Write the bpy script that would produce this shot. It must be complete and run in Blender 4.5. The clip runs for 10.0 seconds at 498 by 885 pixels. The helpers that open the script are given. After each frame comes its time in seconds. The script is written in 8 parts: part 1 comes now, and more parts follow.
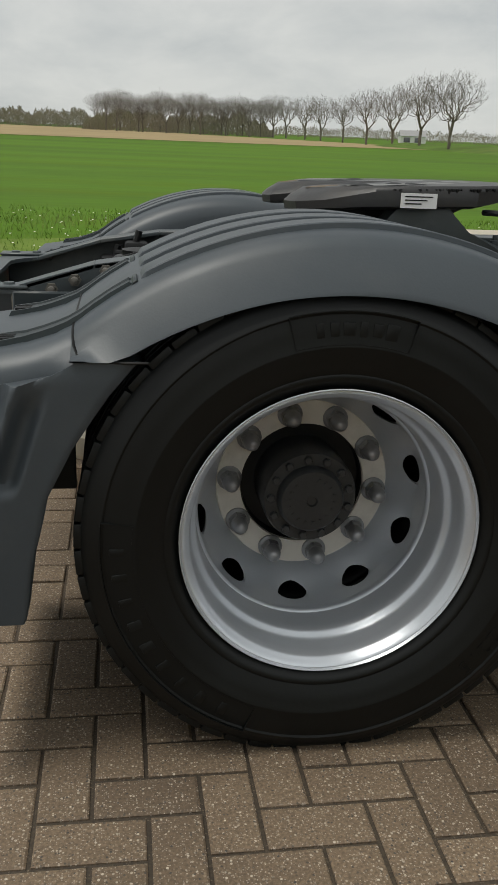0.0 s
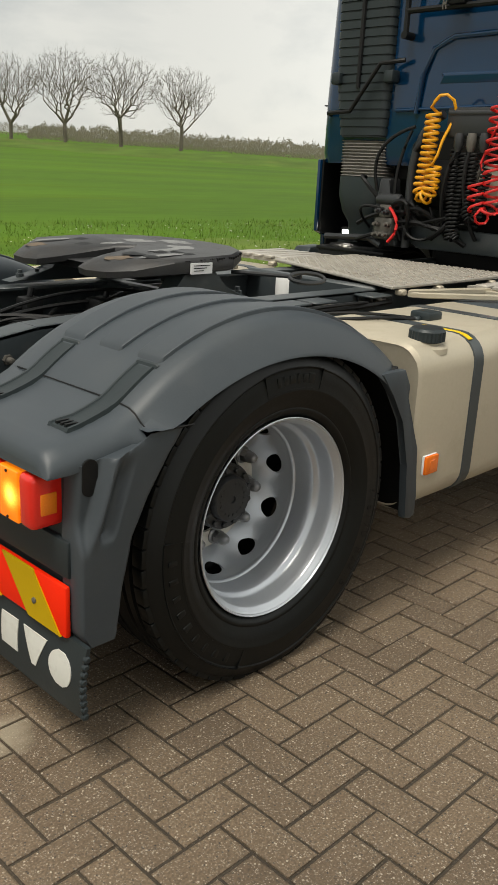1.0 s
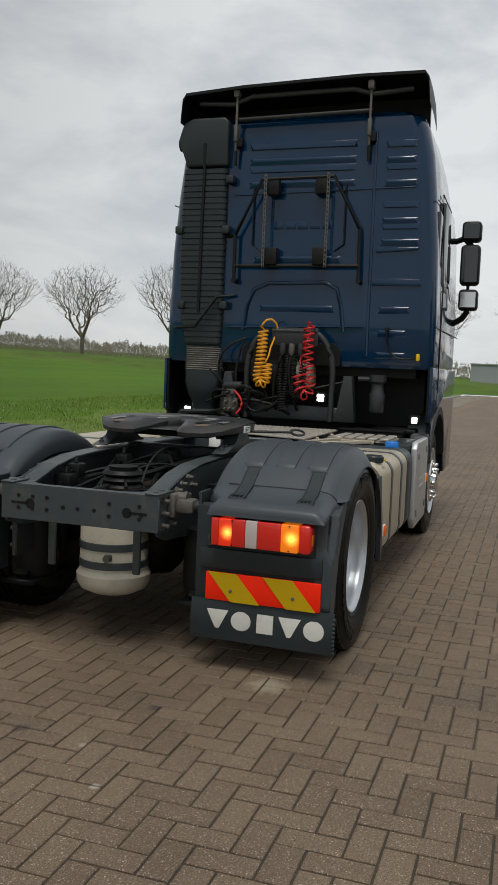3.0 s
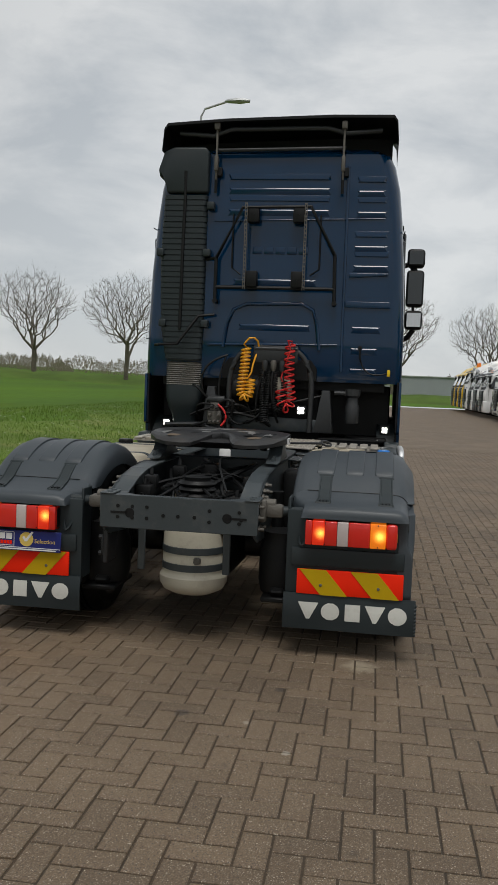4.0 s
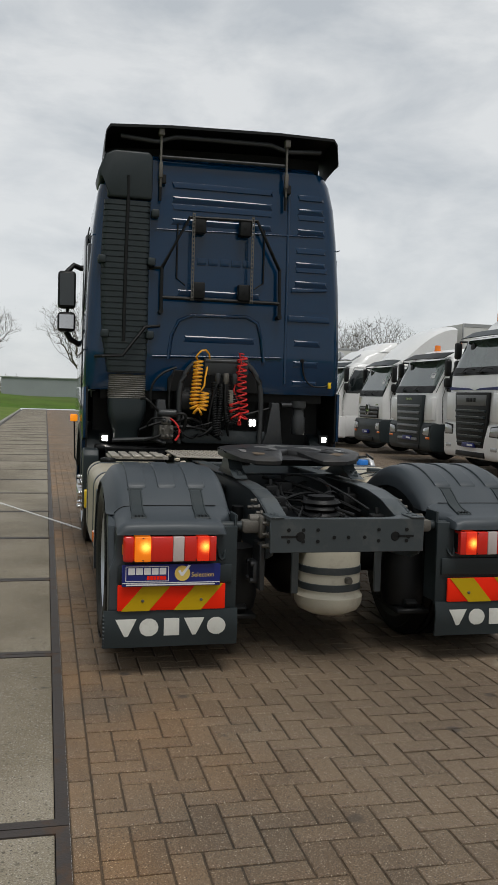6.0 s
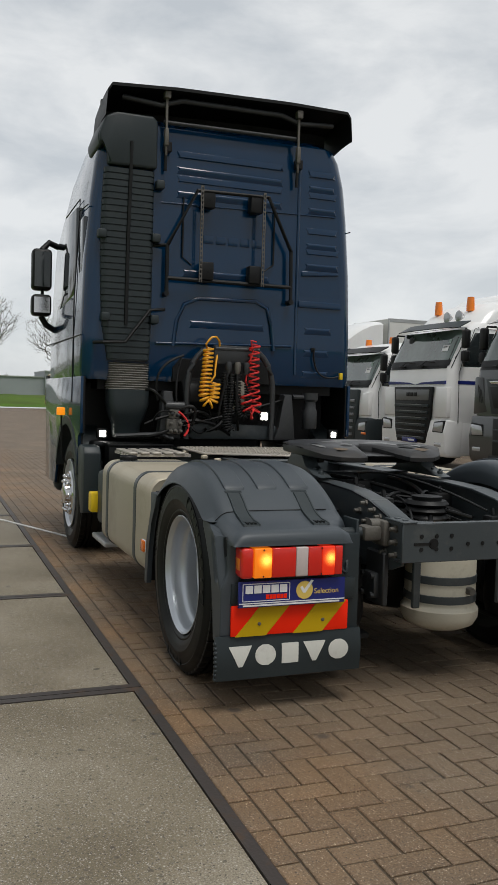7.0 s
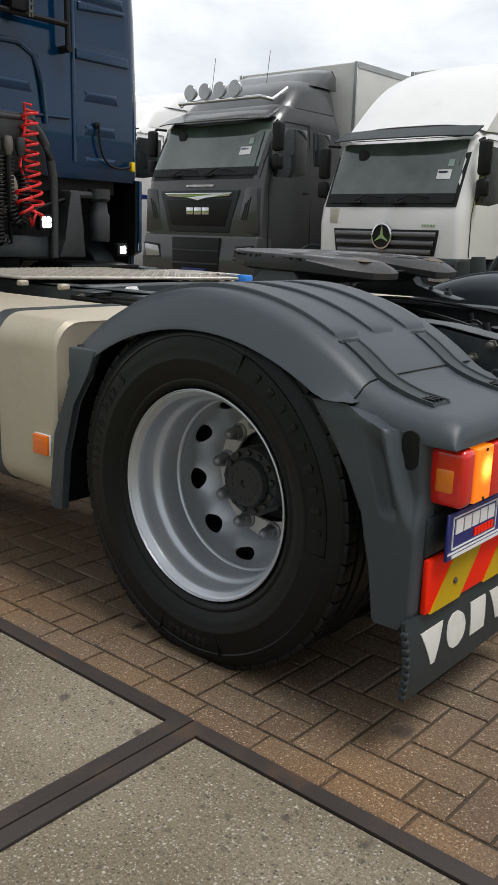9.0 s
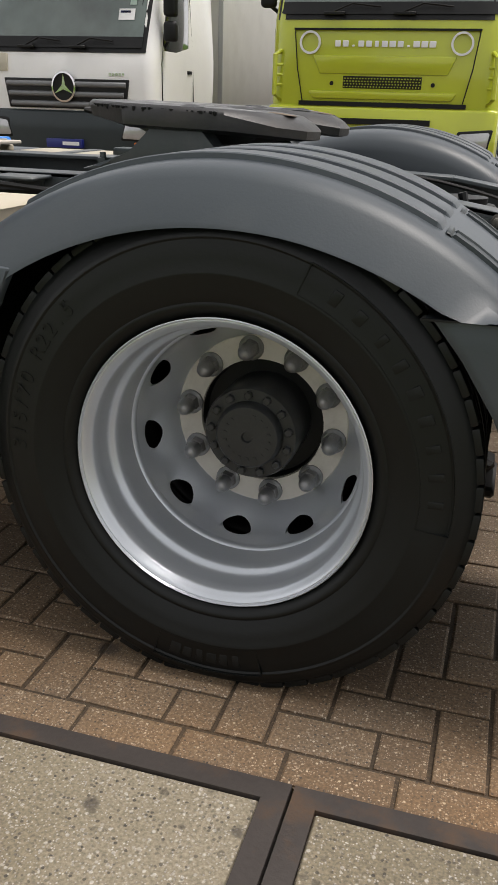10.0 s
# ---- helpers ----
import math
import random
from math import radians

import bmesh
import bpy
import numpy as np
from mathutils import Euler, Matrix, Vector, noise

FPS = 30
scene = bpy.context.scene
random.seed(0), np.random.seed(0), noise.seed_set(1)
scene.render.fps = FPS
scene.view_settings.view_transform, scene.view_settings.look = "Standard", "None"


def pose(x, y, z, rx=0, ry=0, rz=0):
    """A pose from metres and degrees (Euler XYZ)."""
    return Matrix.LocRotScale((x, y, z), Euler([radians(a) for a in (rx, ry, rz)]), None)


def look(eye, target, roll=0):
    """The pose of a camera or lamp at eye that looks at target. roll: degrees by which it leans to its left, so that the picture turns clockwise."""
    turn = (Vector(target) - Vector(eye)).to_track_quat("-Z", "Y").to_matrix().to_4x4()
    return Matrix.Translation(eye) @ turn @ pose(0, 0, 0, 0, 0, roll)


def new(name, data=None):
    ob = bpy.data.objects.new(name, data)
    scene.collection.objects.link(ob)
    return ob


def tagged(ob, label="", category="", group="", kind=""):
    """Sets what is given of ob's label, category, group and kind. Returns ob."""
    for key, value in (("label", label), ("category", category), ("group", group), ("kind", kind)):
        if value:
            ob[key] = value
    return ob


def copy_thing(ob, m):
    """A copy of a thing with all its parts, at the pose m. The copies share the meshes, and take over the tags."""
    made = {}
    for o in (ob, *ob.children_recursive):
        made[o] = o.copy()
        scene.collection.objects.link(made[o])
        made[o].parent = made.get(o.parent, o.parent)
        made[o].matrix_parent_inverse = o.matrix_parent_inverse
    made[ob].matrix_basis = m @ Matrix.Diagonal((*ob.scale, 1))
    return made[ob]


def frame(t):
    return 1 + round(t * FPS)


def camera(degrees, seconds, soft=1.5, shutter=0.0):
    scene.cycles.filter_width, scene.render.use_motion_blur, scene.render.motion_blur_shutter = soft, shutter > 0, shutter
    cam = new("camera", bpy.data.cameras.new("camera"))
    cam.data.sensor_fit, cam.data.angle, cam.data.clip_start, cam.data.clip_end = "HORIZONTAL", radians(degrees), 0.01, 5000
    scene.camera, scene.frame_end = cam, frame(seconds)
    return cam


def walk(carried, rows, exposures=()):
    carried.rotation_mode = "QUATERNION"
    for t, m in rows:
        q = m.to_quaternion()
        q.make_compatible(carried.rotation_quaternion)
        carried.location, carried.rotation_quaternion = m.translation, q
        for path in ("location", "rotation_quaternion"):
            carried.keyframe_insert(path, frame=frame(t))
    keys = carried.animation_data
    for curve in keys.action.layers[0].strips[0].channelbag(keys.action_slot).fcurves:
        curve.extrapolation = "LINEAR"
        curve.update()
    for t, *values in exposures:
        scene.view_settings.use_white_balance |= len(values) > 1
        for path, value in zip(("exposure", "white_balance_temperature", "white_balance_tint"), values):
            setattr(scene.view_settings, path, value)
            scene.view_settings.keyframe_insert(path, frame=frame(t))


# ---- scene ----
cam = camera(32.3, 10.0)
PATH = [
    (0, (-0.379, -2.714, 1.168), (-0.090, -0.835, 0.548), 2.24),
    (0.5, (-0.969, -2.715, 1.314), (-0.004, -1.075, 0.699), 2.86),
    (1, (-1.689, -2.741, 1.426), (-0.316, -1.418, 0.823), 2.89),
    (1.5, (-2.450, -2.769, 1.479), (-0.859, -1.643, 1.029), 2.49),
    (2, (-3.137, -2.613, 1.439), (-1.400, -1.659, 1.172), 2.25),
    (2.5, (-3.860, -2.394, 1.440), (-2.026, -1.622, 1.241), 2.33),
    (4, (-5.213, -1.014, 1.450), (-3.238, -0.725, 1.315), 2.24),
    (4.5, (-5.398, -0.352, 1.454), (-3.403, -0.305, 1.332), 2.08),
    (5, (-5.392, 0.271, 1.459), (-3.400, 0.135, 1.347), 1.84),
    (6.5, (-4.662, 2.100, 1.441), (-2.755, 1.504, 1.342), 1.69),
    (7, (-4.120, 2.456, 1.379), (-2.254, 1.743, 1.276), 1.68),
    (7.5, (-3.528, 2.708, 1.336), (-1.735, 1.833, 1.191), 1.59),
    (8, (-2.883, 2.836, 1.285), (-1.208, 1.766, 1.055), 1.60),
    (8.5, (-2.178, 2.904, 1.232), (-0.672, 1.635, 0.881), 1.80),
    (9, (-1.552, 2.859, 1.181), (-0.289, 1.381, 0.715), 1.81),
    (9.5, (-0.972, 2.805, 1.144), (-0.016, 1.145, 0.570), 1.99),
    (10, (-0.461, 2.657, 1.141), (0.063, 0.873, 0.403), 1.66),
]
walk(cam, [(t, look(eye, target, roll)) for t, eye, target, roll in PATH],
     [(0, 0.40, 6700, 7), (0.5, 0.48, 6750, 6), (1, 0.60, 7050, 7), (1.5, 0.65, 7050, 13), (2, 0.38, 6900, 11), (2.5, 0.13, 6550, 9), (4.5, -0.12, 6500, 9), (5, -0.12, 6500, 9), (6.5, -0.02, 6450, 9), (7.5, 0.16, 6500, 10),
      (8, 0.34, 6500, 11), (8.5, 0.44, 6450, 11), (9, 0.45, 6420, 11), (9.5, 0.43, 6400, 10), (10, 0.90, 6750, 13)])

# ---------------------------------------------------------------- light
world = bpy.data.worlds.new("overcast")
scene.world = world
world.use_nodes = True
wn, wl = world.node_tree.nodes, world.node_tree.links
wn.clear()


def wnode(kind, **kw):
    n = wn.new(kind)
    for k, v in kw.items():
        n.inputs[k].default_value = v
    return n


w_out, w_bg = wn.new("ShaderNodeOutputWorld"), wn.new("ShaderNodeBackground")
sky = wn.new("ShaderNodeTexSky")
sky.sky_type, sky.sun_disc = "NISHITA", False
sky.sun_elevation, sky.sun_rotation = radians(48), radians(261)
w_co = wn.new("ShaderNodeTexCoord")
w_sep = wn.new("ShaderNodeSeparateXYZ")
wl.new(w_co.outputs["Generated"], w_sep.inputs[0])
w_map = wn.new("ShaderNodeMapping")
w_map.inputs["Scale"].default_value = (1.0, 1.0, 2.4)
wl.new(w_co.outputs["Generated"], w_map.inputs[0])
w_n1 = wnode("ShaderNodeTexNoise", Scale=4.6, Detail=7.0, Roughness=0.56, Distortion=0.25)
wl.new(w_map.outputs[0], w_n1.inputs["Vector"])
w_ramp = wn.new("ShaderNodeValToRGB")
w_ramp.color_ramp.elements[0].position, w_ramp.color_ramp.elements[0].color = 0.36, (0.50, 0.53, 0.56, 1)
w_ramp.color_ramp.elements[1].position, w_ramp.color_ramp.elements[1].color = 0.60, (0.735, 0.745, 0.75, 1)
wl.new(w_n1.outputs["Fac"], w_ramp.inputs[0])
# brighter veil low over the land
w_h = wn.new("ShaderNodeMapRange")
w_h.inputs["From Min"].default_value, w_h.inputs["From Max"].default_value = 0.0, 0.30
w_h.inputs["To Min"].default_value, w_h.inputs["To Max"].default_value = 0.45, 0.0
wl.new(w_sep.outputs["Z"], w_h.inputs["Value"])
w_mix = wn.new("ShaderNodeMix")
w_mix.data_type = "RGBA"
wl.new(w_h.outputs[0], w_mix.inputs["Factor"])
wl.new(w_ramp.outputs[0], w_mix.inputs["A"])
w_mix.inputs["B"].default_value = (0.72, 0.735, 0.74, 1)
w_add = wn.new("ShaderNodeMix")
w_add.data_type, w_add.blend_type = "RGBA", "ADD"
w_add.inputs["Factor"].default_value = 0.008
wl.new(w_mix.outputs["Result"], w_add.inputs["A"])
wl.new(sky.outputs[0], w_add.inputs["B"])
# the cloud is thinner over the yard than over the fields
w_thin = wn.new("ShaderNodeMapRange")
w_thin.interpolation_type = "SMOOTHSTEP"
w_thin.inputs["From Min"].default_value, w_thin.inputs["From Max"].default_value = 0.0, 0.65
w_thin.inputs["To Min"].default_value, w_thin.inputs["To Max"].default_value = 0.64, 1.00
w_side = wn.new("ShaderNodeVectorMath")
w_side.operation = "DOT_PRODUCT"
w_side.inputs[1].default_value = (0.8, -0.6, 0.0)
wl.new(w_co.outputs["Generated"], w_side.inputs[0])
wl.new(w_side.outputs["Value"], w_thin.inputs["Value"])
wl.new(w_add.outputs["Result"], w_bg.inputs["Color"])
wl.new(w_thin.outputs[0], w_bg.inputs["Strength"])
wl.new(w_bg.outputs[0], w_out.inputs[0])

sun = new("sun", bpy.data.lights.new("sun", "SUN"))
sun.data.energy, sun.data.angle, sun.data.color = 1.85, radians(25), (1.0, 0.97, 0.93)
sun.matrix_world = look((0, 0, 30), (13, 2, 0))


# ---------------------------------------------------------------- materials
def mat(name, base, rough=0.5, metal=0.0, var=0.12, scale=3.0, fine=90.0, bump=0.08, dirt=None, coat=0.0, spec=0.5, dscale=7.0, stretch=None):
    """Colour that varies at two sizes, fine relief, and dirt (colour, amount) in patches."""
    m = bpy.data.materials.new(name)
    m.use_nodes = True
    nt = m.node_tree
    b = nt.nodes["Principled BSDF"]
    co = nt.nodes.new("ShaderNodeTexCoord")
    n1, n2 = nt.nodes.new("ShaderNodeTexNoise"), nt.nodes.new("ShaderNodeTexNoise")
    n1.inputs["Scale"].default_value, n1.inputs["Detail"].default_value = scale, 6
    n2.inputs["Scale"].default_value, n2.inputs["Detail"].default_value = fine, 4
    where = co.outputs["Object"]
    if stretch:
        mp = nt.nodes.new("ShaderNodeMapping")
        mp.inputs["Scale"].default_value = stretch
        nt.links.new(where, mp.inputs[0])
        where = mp.outputs[0]
    nt.links.new(where, n1.inputs["Vector"])
    nt.links.new(where, n2.inputs["Vector"])
    mix = nt.nodes.new("ShaderNodeMix")
    mix.data_type = "RGBA"
    mix.inputs["A"].default_value = (*[c * (1 - var) for c in base], 1)
    mix.inputs["B"].default_value = (*[min(1, c * (1 + var)) for c in base], 1)
    av = nt.nodes.new("ShaderNodeMath")
    av.operation = "MULTIPLY_ADD"
    nt.links.new(n1.outputs["Fac"], av.inputs[0])
    av.inputs[1].default_value = 1.6
    av.inputs[2].default_value = -0.55
    av2 = nt.nodes.new("ShaderNodeMath")
    av2.operation = "MULTIPLY_ADD"
    nt.links.new(n2.outputs["Fac"], av2.inputs[0])
    av2.inputs[1].default_value = 0.6
    nt.links.new(av.outputs[0], av2.inputs[2])
    nt.links.new(av2.outputs[0], mix.inputs["Factor"])
    colour = mix.outputs["Result"]
    rr = nt.nodes.new("ShaderNodeMath")
    rr.operation = "MULTIPLY_ADD"
    nt.links.new(n1.outputs["Fac"], rr.inputs[0])
    rr.inputs[1].default_value, rr.inputs[2].default_value = 0.24 * rough, rough * 0.88
    rough_out = rr.outputs[0]
    if dirt:
        n3 = nt.nodes.new("ShaderNodeTexNoise")
        n3.inputs["Scale"].default_value, n3.inputs["Detail"].default_value, n3.inputs["Roughness"].default_value = dscale, 9, 0.7
        nt.links.new(where, n3.inputs["Vector"])
        ramp = nt.nodes.new("ShaderNodeMapRange")
        ramp.inputs["From Min"].default_value, ramp.inputs["From Max"].default_value = 0.52, 0.72
        ramp.inputs["To Max"].default_value = dirt[1]
        nt.links.new(n3.outputs["Fac"], ramp.inputs["Value"])
        dm = nt.nodes.new("ShaderNodeMix")
        dm.data_type = "RGBA"
        nt.links.new(ramp.outputs[0], dm.inputs["Factor"])
        nt.links.new(colour, dm.inputs["A"])
        dm.inputs["B"].default_value = (*dirt[0], 1)
        colour = dm.outputs["Result"]
        r2 = nt.nodes.new("ShaderNodeMath")
        r2.operation = "MULTIPLY_ADD"
        nt.links.new(ramp.outputs[0], r2.inputs[0])
        r2.inputs[1].default_value = 0.35
        r2.use_clamp = True
        nt.links.new(rough_out, r2.inputs[2])
        rough_out = r2.outputs[0]
    nt.links.new(colour, b.inputs["Base Color"])
    nt.links.new(rough_out, b.inputs["Roughness"])
    b.inputs["Metallic"].default_value = metal
    b.inputs["Coat Weight"].default_value = coat
    b.inputs["Coat Roughness"].default_value = 0.06
    b.inputs["Specular IOR Level"].default_value = spec
    if bump:
        bp = nt.nodes.new("ShaderNodeBump")
        bp.inputs["Strength"].default_value, bp.inputs["Distance"].default_value = bump, 0.004
        nt.links.new(n2.outputs["Fac"], bp.inputs["Height"])
        nt.links.new(bp.outputs[0], b.inputs["Normal"])
    return m


def glow(name, colour, strength):
    m = bpy.data.materials.new(name)
    m.use_nodes = True
    b = m.node_tree.nodes["Principled BSDF"]
    b.inputs["Base Color"].default_value = (*colour, 1)
    b.inputs["Emission Color"].default_value = (*colour, 1)
    b.inputs["Emission Strength"].default_value = strength
    b.inputs["Roughness"].default_value = 0.2
    return m


def stone_mat(name, tones, sizes, joint_random=True, stain=None, dark_spots=0.5, bump=0.5, splashes=()):
    """Concrete with aggregate: tones that differ from piece to piece, light and dark stones, stains."""
    m = bpy.data.materials.new(name)
    m.use_nodes = True
    nt = m.node_tree
    N, L = nt.nodes.new, nt.links.new
    b = nt.nodes["Principled BSDF"]
    geo, info = N("ShaderNodeNewGeometry"), N("ShaderNodeObjectInfo")
    pos = geo.outputs["Position"]
    add = N("ShaderNodeMath")
    add.operation = "ADD"
    L(geo.outputs["Random Per Island"], add.inputs[0])
    L(info.outputs["Random"], add.inputs[1])
    fr = N("ShaderNodeMath")
    fr.operation = "FRACT"
    L(add.outputs[0], fr.inputs[0])
    big = N("ShaderNodeTexNoise")
    big.inputs["Scale"].default_value, big.inputs["Detail"].default_value = 1.1, 8
    L(pos, big.inputs["Vector"])
    f1 = N("ShaderNodeMath")
    f1.operation = "MULTIPLY_ADD"
    L(fr.outputs[0], f1.inputs[0])
    f1.inputs[1].default_value = 0.34 if joint_random else 0.0
    f2 = N("ShaderNodeMath")
    f2.operation = "MULTIPLY_ADD"
    L(big.outputs["Fac"], f2.inputs[0])
    f2.inputs[1].default_value, f2.inputs[2].default_value = (1.6, -0.47) if joint_random else (2.3, -0.65)
    L(f2.outputs[0], f1.inputs[2])
    ramp = N("ShaderNodeValToRGB")
    ramp.color_ramp.elements[0].color = (*tones[0], 1)
    ramp.color_ramp.elements[1].color = (*tones[-1], 1)
    for i, t in enumerate(tones[1:-1]):
        e = ramp.color_ramp.elements.new((i + 1) / (len(tones) - 1))
        e.color = (*t, 1)
    L(f1.outputs[0], ramp.inputs[0])
    colour = ramp.outputs[0]
    height = None
    for size, amount, col in sizes:
        v = N("ShaderNodeTexVoronoi")
        v.inputs["Scale"].default_value = 1 / size
        L(pos, v.inputs["Vector"])
        sp = N("ShaderNodeSeparateColor")
        L(v.outputs["Color"], sp.inputs[0])
        pick = N("ShaderNodeMath")
        pick.operation = "LESS_THAN"
        L(sp.outputs[0], pick.inputs[0])
        pick.inputs[1].default_value = amount
        inside = N("ShaderNodeMapRange")
        inside.inputs["From Min"].default_value, inside.inputs["From Max"].default_value = 0.5, 0.3
        L(v.outputs["Distance"], inside.inputs["Value"])
        both = N("ShaderNodeMath")
        both.operation = "MULTIPLY"
        L(pick.outputs[0], both.inputs[0])
        L(inside.outputs[0], both.inputs[1])
        soft = N("ShaderNodeMath")
        soft.operation = "MULTIPLY"
        L(both.outputs[0], soft.inputs[0])
        L(sp.outputs[1], soft.inputs[1])
        mx = N("ShaderNodeMix")
        mx.data_type = "RGBA"
        L(soft.outputs[0], mx.inputs["Factor"])
        L(colour, mx.inputs["A"])
        mx.inputs["B"].default_value = (*col, 1)
        colour, height = mx.outputs["Result"], both.outputs[0]
    fine = N("ShaderNodeTexNoise")
    fine.inputs["Scale"].default_value, fine.inputs["Detail"].default_value = 160, 5
    L(pos, fine.inputs["Vector"])
    fm = N("ShaderNodeMix")
    fm.data_type, fm.blend_type = "RGBA", "MULTIPLY"
    fm.inputs["Factor"].default_value = 1.0
    fr2 = N("ShaderNodeMapRange")
    fr2.inputs["From Min"].default_value, fr2.inputs["From Max"].default_value = 0.3, 0.7
    fr2.inputs["To Min"].default_value, fr2.inputs["To Max"].default_value = 0.62, 1.3
    L(fine.outputs["Fac"], fr2.inputs["Value"])
    L(colour, fm.inputs["A"])
    L(fr2.outputs[0], fm.inputs["B"])
    colour = fm.outputs["Result"]
    rag = N("ShaderNodeTexNoise")
    rag.inputs["Scale"].default_value, rag.inputs["Detail"].default_value = 14, 6
    L(pos, rag.inputs["Vector"])
    # dark oil spots
    sn = N("ShaderNodeTexNoise")
    sn.inputs["Scale"].default_value, sn.inputs["Detail"].default_value = 5.5, 3
    L(pos, sn.inputs["Vector"])
    sr = N("ShaderNodeMapRange")
    sr.inputs["From Min"].default_value, sr.inputs["From Max"].default_value = 0.70, 0.78
    sr.inputs["To Max"].default_value = dark_spots
    L(sn.outputs["Fac"], sr.inputs["Value"])
    sm = N("ShaderNodeMix")
    sm.data_type = "RGBA"
    L(sr.outputs[0], sm.inputs["Factor"])
    L(colour, sm.inputs["A"])
    sm.inputs["B"].default_value = (0.03, 0.028, 0.025, 1)
    colour = sm.outputs["Result"]
    if stain:
        # rusty soil washed off the slabs lies along their edge
        (y0, y1), scol, amount = stain
        sx = N("ShaderNodeSeparateXYZ")
        L(pos, sx.inputs[0])
        band = N("ShaderNodeMapRange")
        band.inputs["From Min"].default_value, band.inputs["From Max"].default_value = y0, y1
        L(sx.outputs["Y"], band.inputs["Value"])
        rn = N("ShaderNodeTexNoise")
        rn.inputs["Scale"].default_value, rn.inputs["Detail"].default_value = 1.7, 7
        L(pos, rn.inputs["Vector"])
        rm = N("ShaderNodeMapRange")
        rm.inputs["From Min"].default_value, rm.inputs["From Max"].default_value = 0.36, 0.66
        rm.inputs["To Max"].default_value = amount
        L(rn.outputs["Fac"], rm.inputs["Value"])
        pr = N("ShaderNodeMath")
        pr.operation = "MULTIPLY"
        L(band.outputs[0], pr.inputs[0])
        L(rm.outputs[0], pr.inputs[1])
        st = N("ShaderNodeMix")
        st.data_type, st.blend_type = "RGBA", "MULTIPLY"
        L(pr.outputs[0], st.inputs["Factor"])
        L(colour, st.inputs["A"])
        st.inputs["B"].default_value = (*scol, 1)
        colour = st.outputs["Result"]
    for (px, py), rad, scol in splashes:
        ds = N("ShaderNodeVectorMath")
        ds.operation = "DISTANCE"
        L(pos, ds.inputs[0])
        ds.inputs[1].default_value = (px, py, 0)
        wob = N("ShaderNodeMath")
        wob.operation = "MULTIPLY_ADD"
        L(rag.outputs["Fac"], wob.inputs[0])
        wob.inputs[1].default_value = -rad * 1.6
        L(ds.outputs["Value"], wob.inputs[2])
        edge = N("ShaderNodeMapRange")
        edge.inputs["From Min"].default_value, edge.inputs["From Max"].default_value = rad * 0.45, -rad * 0.25
        edge.inputs["To Max"].default_value = 0.7
        L(wob.outputs[0], edge.inputs["Value"])
        mx = N("ShaderNodeMix")
        mx.data_type = "RGBA"
        L(edge.outputs[0], mx.inputs["Factor"])
        L(colour, mx.inputs["A"])
        mx.inputs["B"].default_value = (*scol, 1)
        colour = mx.outputs["Result"]
    L(colour, b.inputs["Base Color"])
    b.inputs["Roughness"].default_value = 0.75
    bp = N("ShaderNodeBump")
    bp.inputs["Strength"].default_value, bp.inputs["Distance"].default_value = bump, 0.003
    L(fine.outputs["Fac"], bp.inputs["Height"])
    L(bp.outputs[0], b.inputs["Normal"])
    return m


STONES = [(0.0062, 0.17, (0.46, 0.40, 0.32)), (0.0036, 0.36, (0.36, 0.31, 0.25)), (0.006, 0.22, (0.045, 0.04, 0.035))]
M_BRICK = stone_mat("paving_brick", [(0.092, 0.064, 0.040), (0.144, 0.102, 0.064), (0.194, 0.139, 0.088)], STONES, stain=((0.35, 1.40), (1.34, 1.05, 0.72), 0.85),
                    splashes=[((-0.76, -1.0), 0.085, (0.34, 0.29, 0.21)), ((-1.91, -0.725), 0.016, (0.42, 0.40, 0.34)), ((-1.21, -0.63), 0.028, (0.03, 0.027, 0.024)), ((-1.6, -0.23), 0.035, (0.04, 0.034, 0.03)), ((-1.64, -0.53), 0.018, (0.34, 0.31, 0.25)), ((-2.3, 0.5), 0.03, (0.045, 0.038, 0.03)), ((-1.0, 0.9), 0.03, (0.04, 0.034, 0.03)), ((-0.62, 1.15), 0.03, (0.03, 0.027, 0.024)), ((0.28, 1.2), 0.025, (0.03, 0.027, 0.024)), ((0.62, 1.38), 0.02, (0.03, 0.027, 0.024))])
SPOTS = [((x, y), r * 0.5, (0.035, 0.03, 0.025)) for x, y, r in ((-0.61, 1.6, 0.02), (-0.85, 1.87, 0.022), (-0.15, 1.6, 0.025), (0.11, 1.62, 0.03), (-1.6, 1.9, 0.02), (-1.95, 2.3, 0.02), (-2.6, 1.75, 0.02), (-1.2, 2.2, 0.015))]
M_SLAB = stone_mat("concrete_slab", [(0.112, 0.088, 0.052), (0.198, 0.167, 0.113), (0.288, 0.252, 0.189)],
                   [(0.0088, 0.22, (0.42, 0.39, 0.34)), (0.0045, 0.42, (0.40, 0.37, 0.33)), (0.008, 0.32, (0.055, 0.048, 0.038)), (0.02, 0.10, (0.10, 0.085, 0.06))], joint_random=False, dark_spots=0.8,
                   splashes=SPOTS)
M_JOINT = stone_mat("joint_sand", [(0.034, 0.025, 0.016), (0.058, 0.043, 0.027)], [(0.004, 0.2, (0.13, 0.10, 0.07))], joint_random=False, stain=((-1.5, 0.2), (1.9, 1.6, 1.3), 1.0), dark_spots=0.3)
M_FRAME = mat("rusty_steel_edge", (0.05, 0.042, 0.038), 0.6, 0.3, var=0.25, dirt=((0.14, 0.075, 0.035), 0.6), bump=0.3)
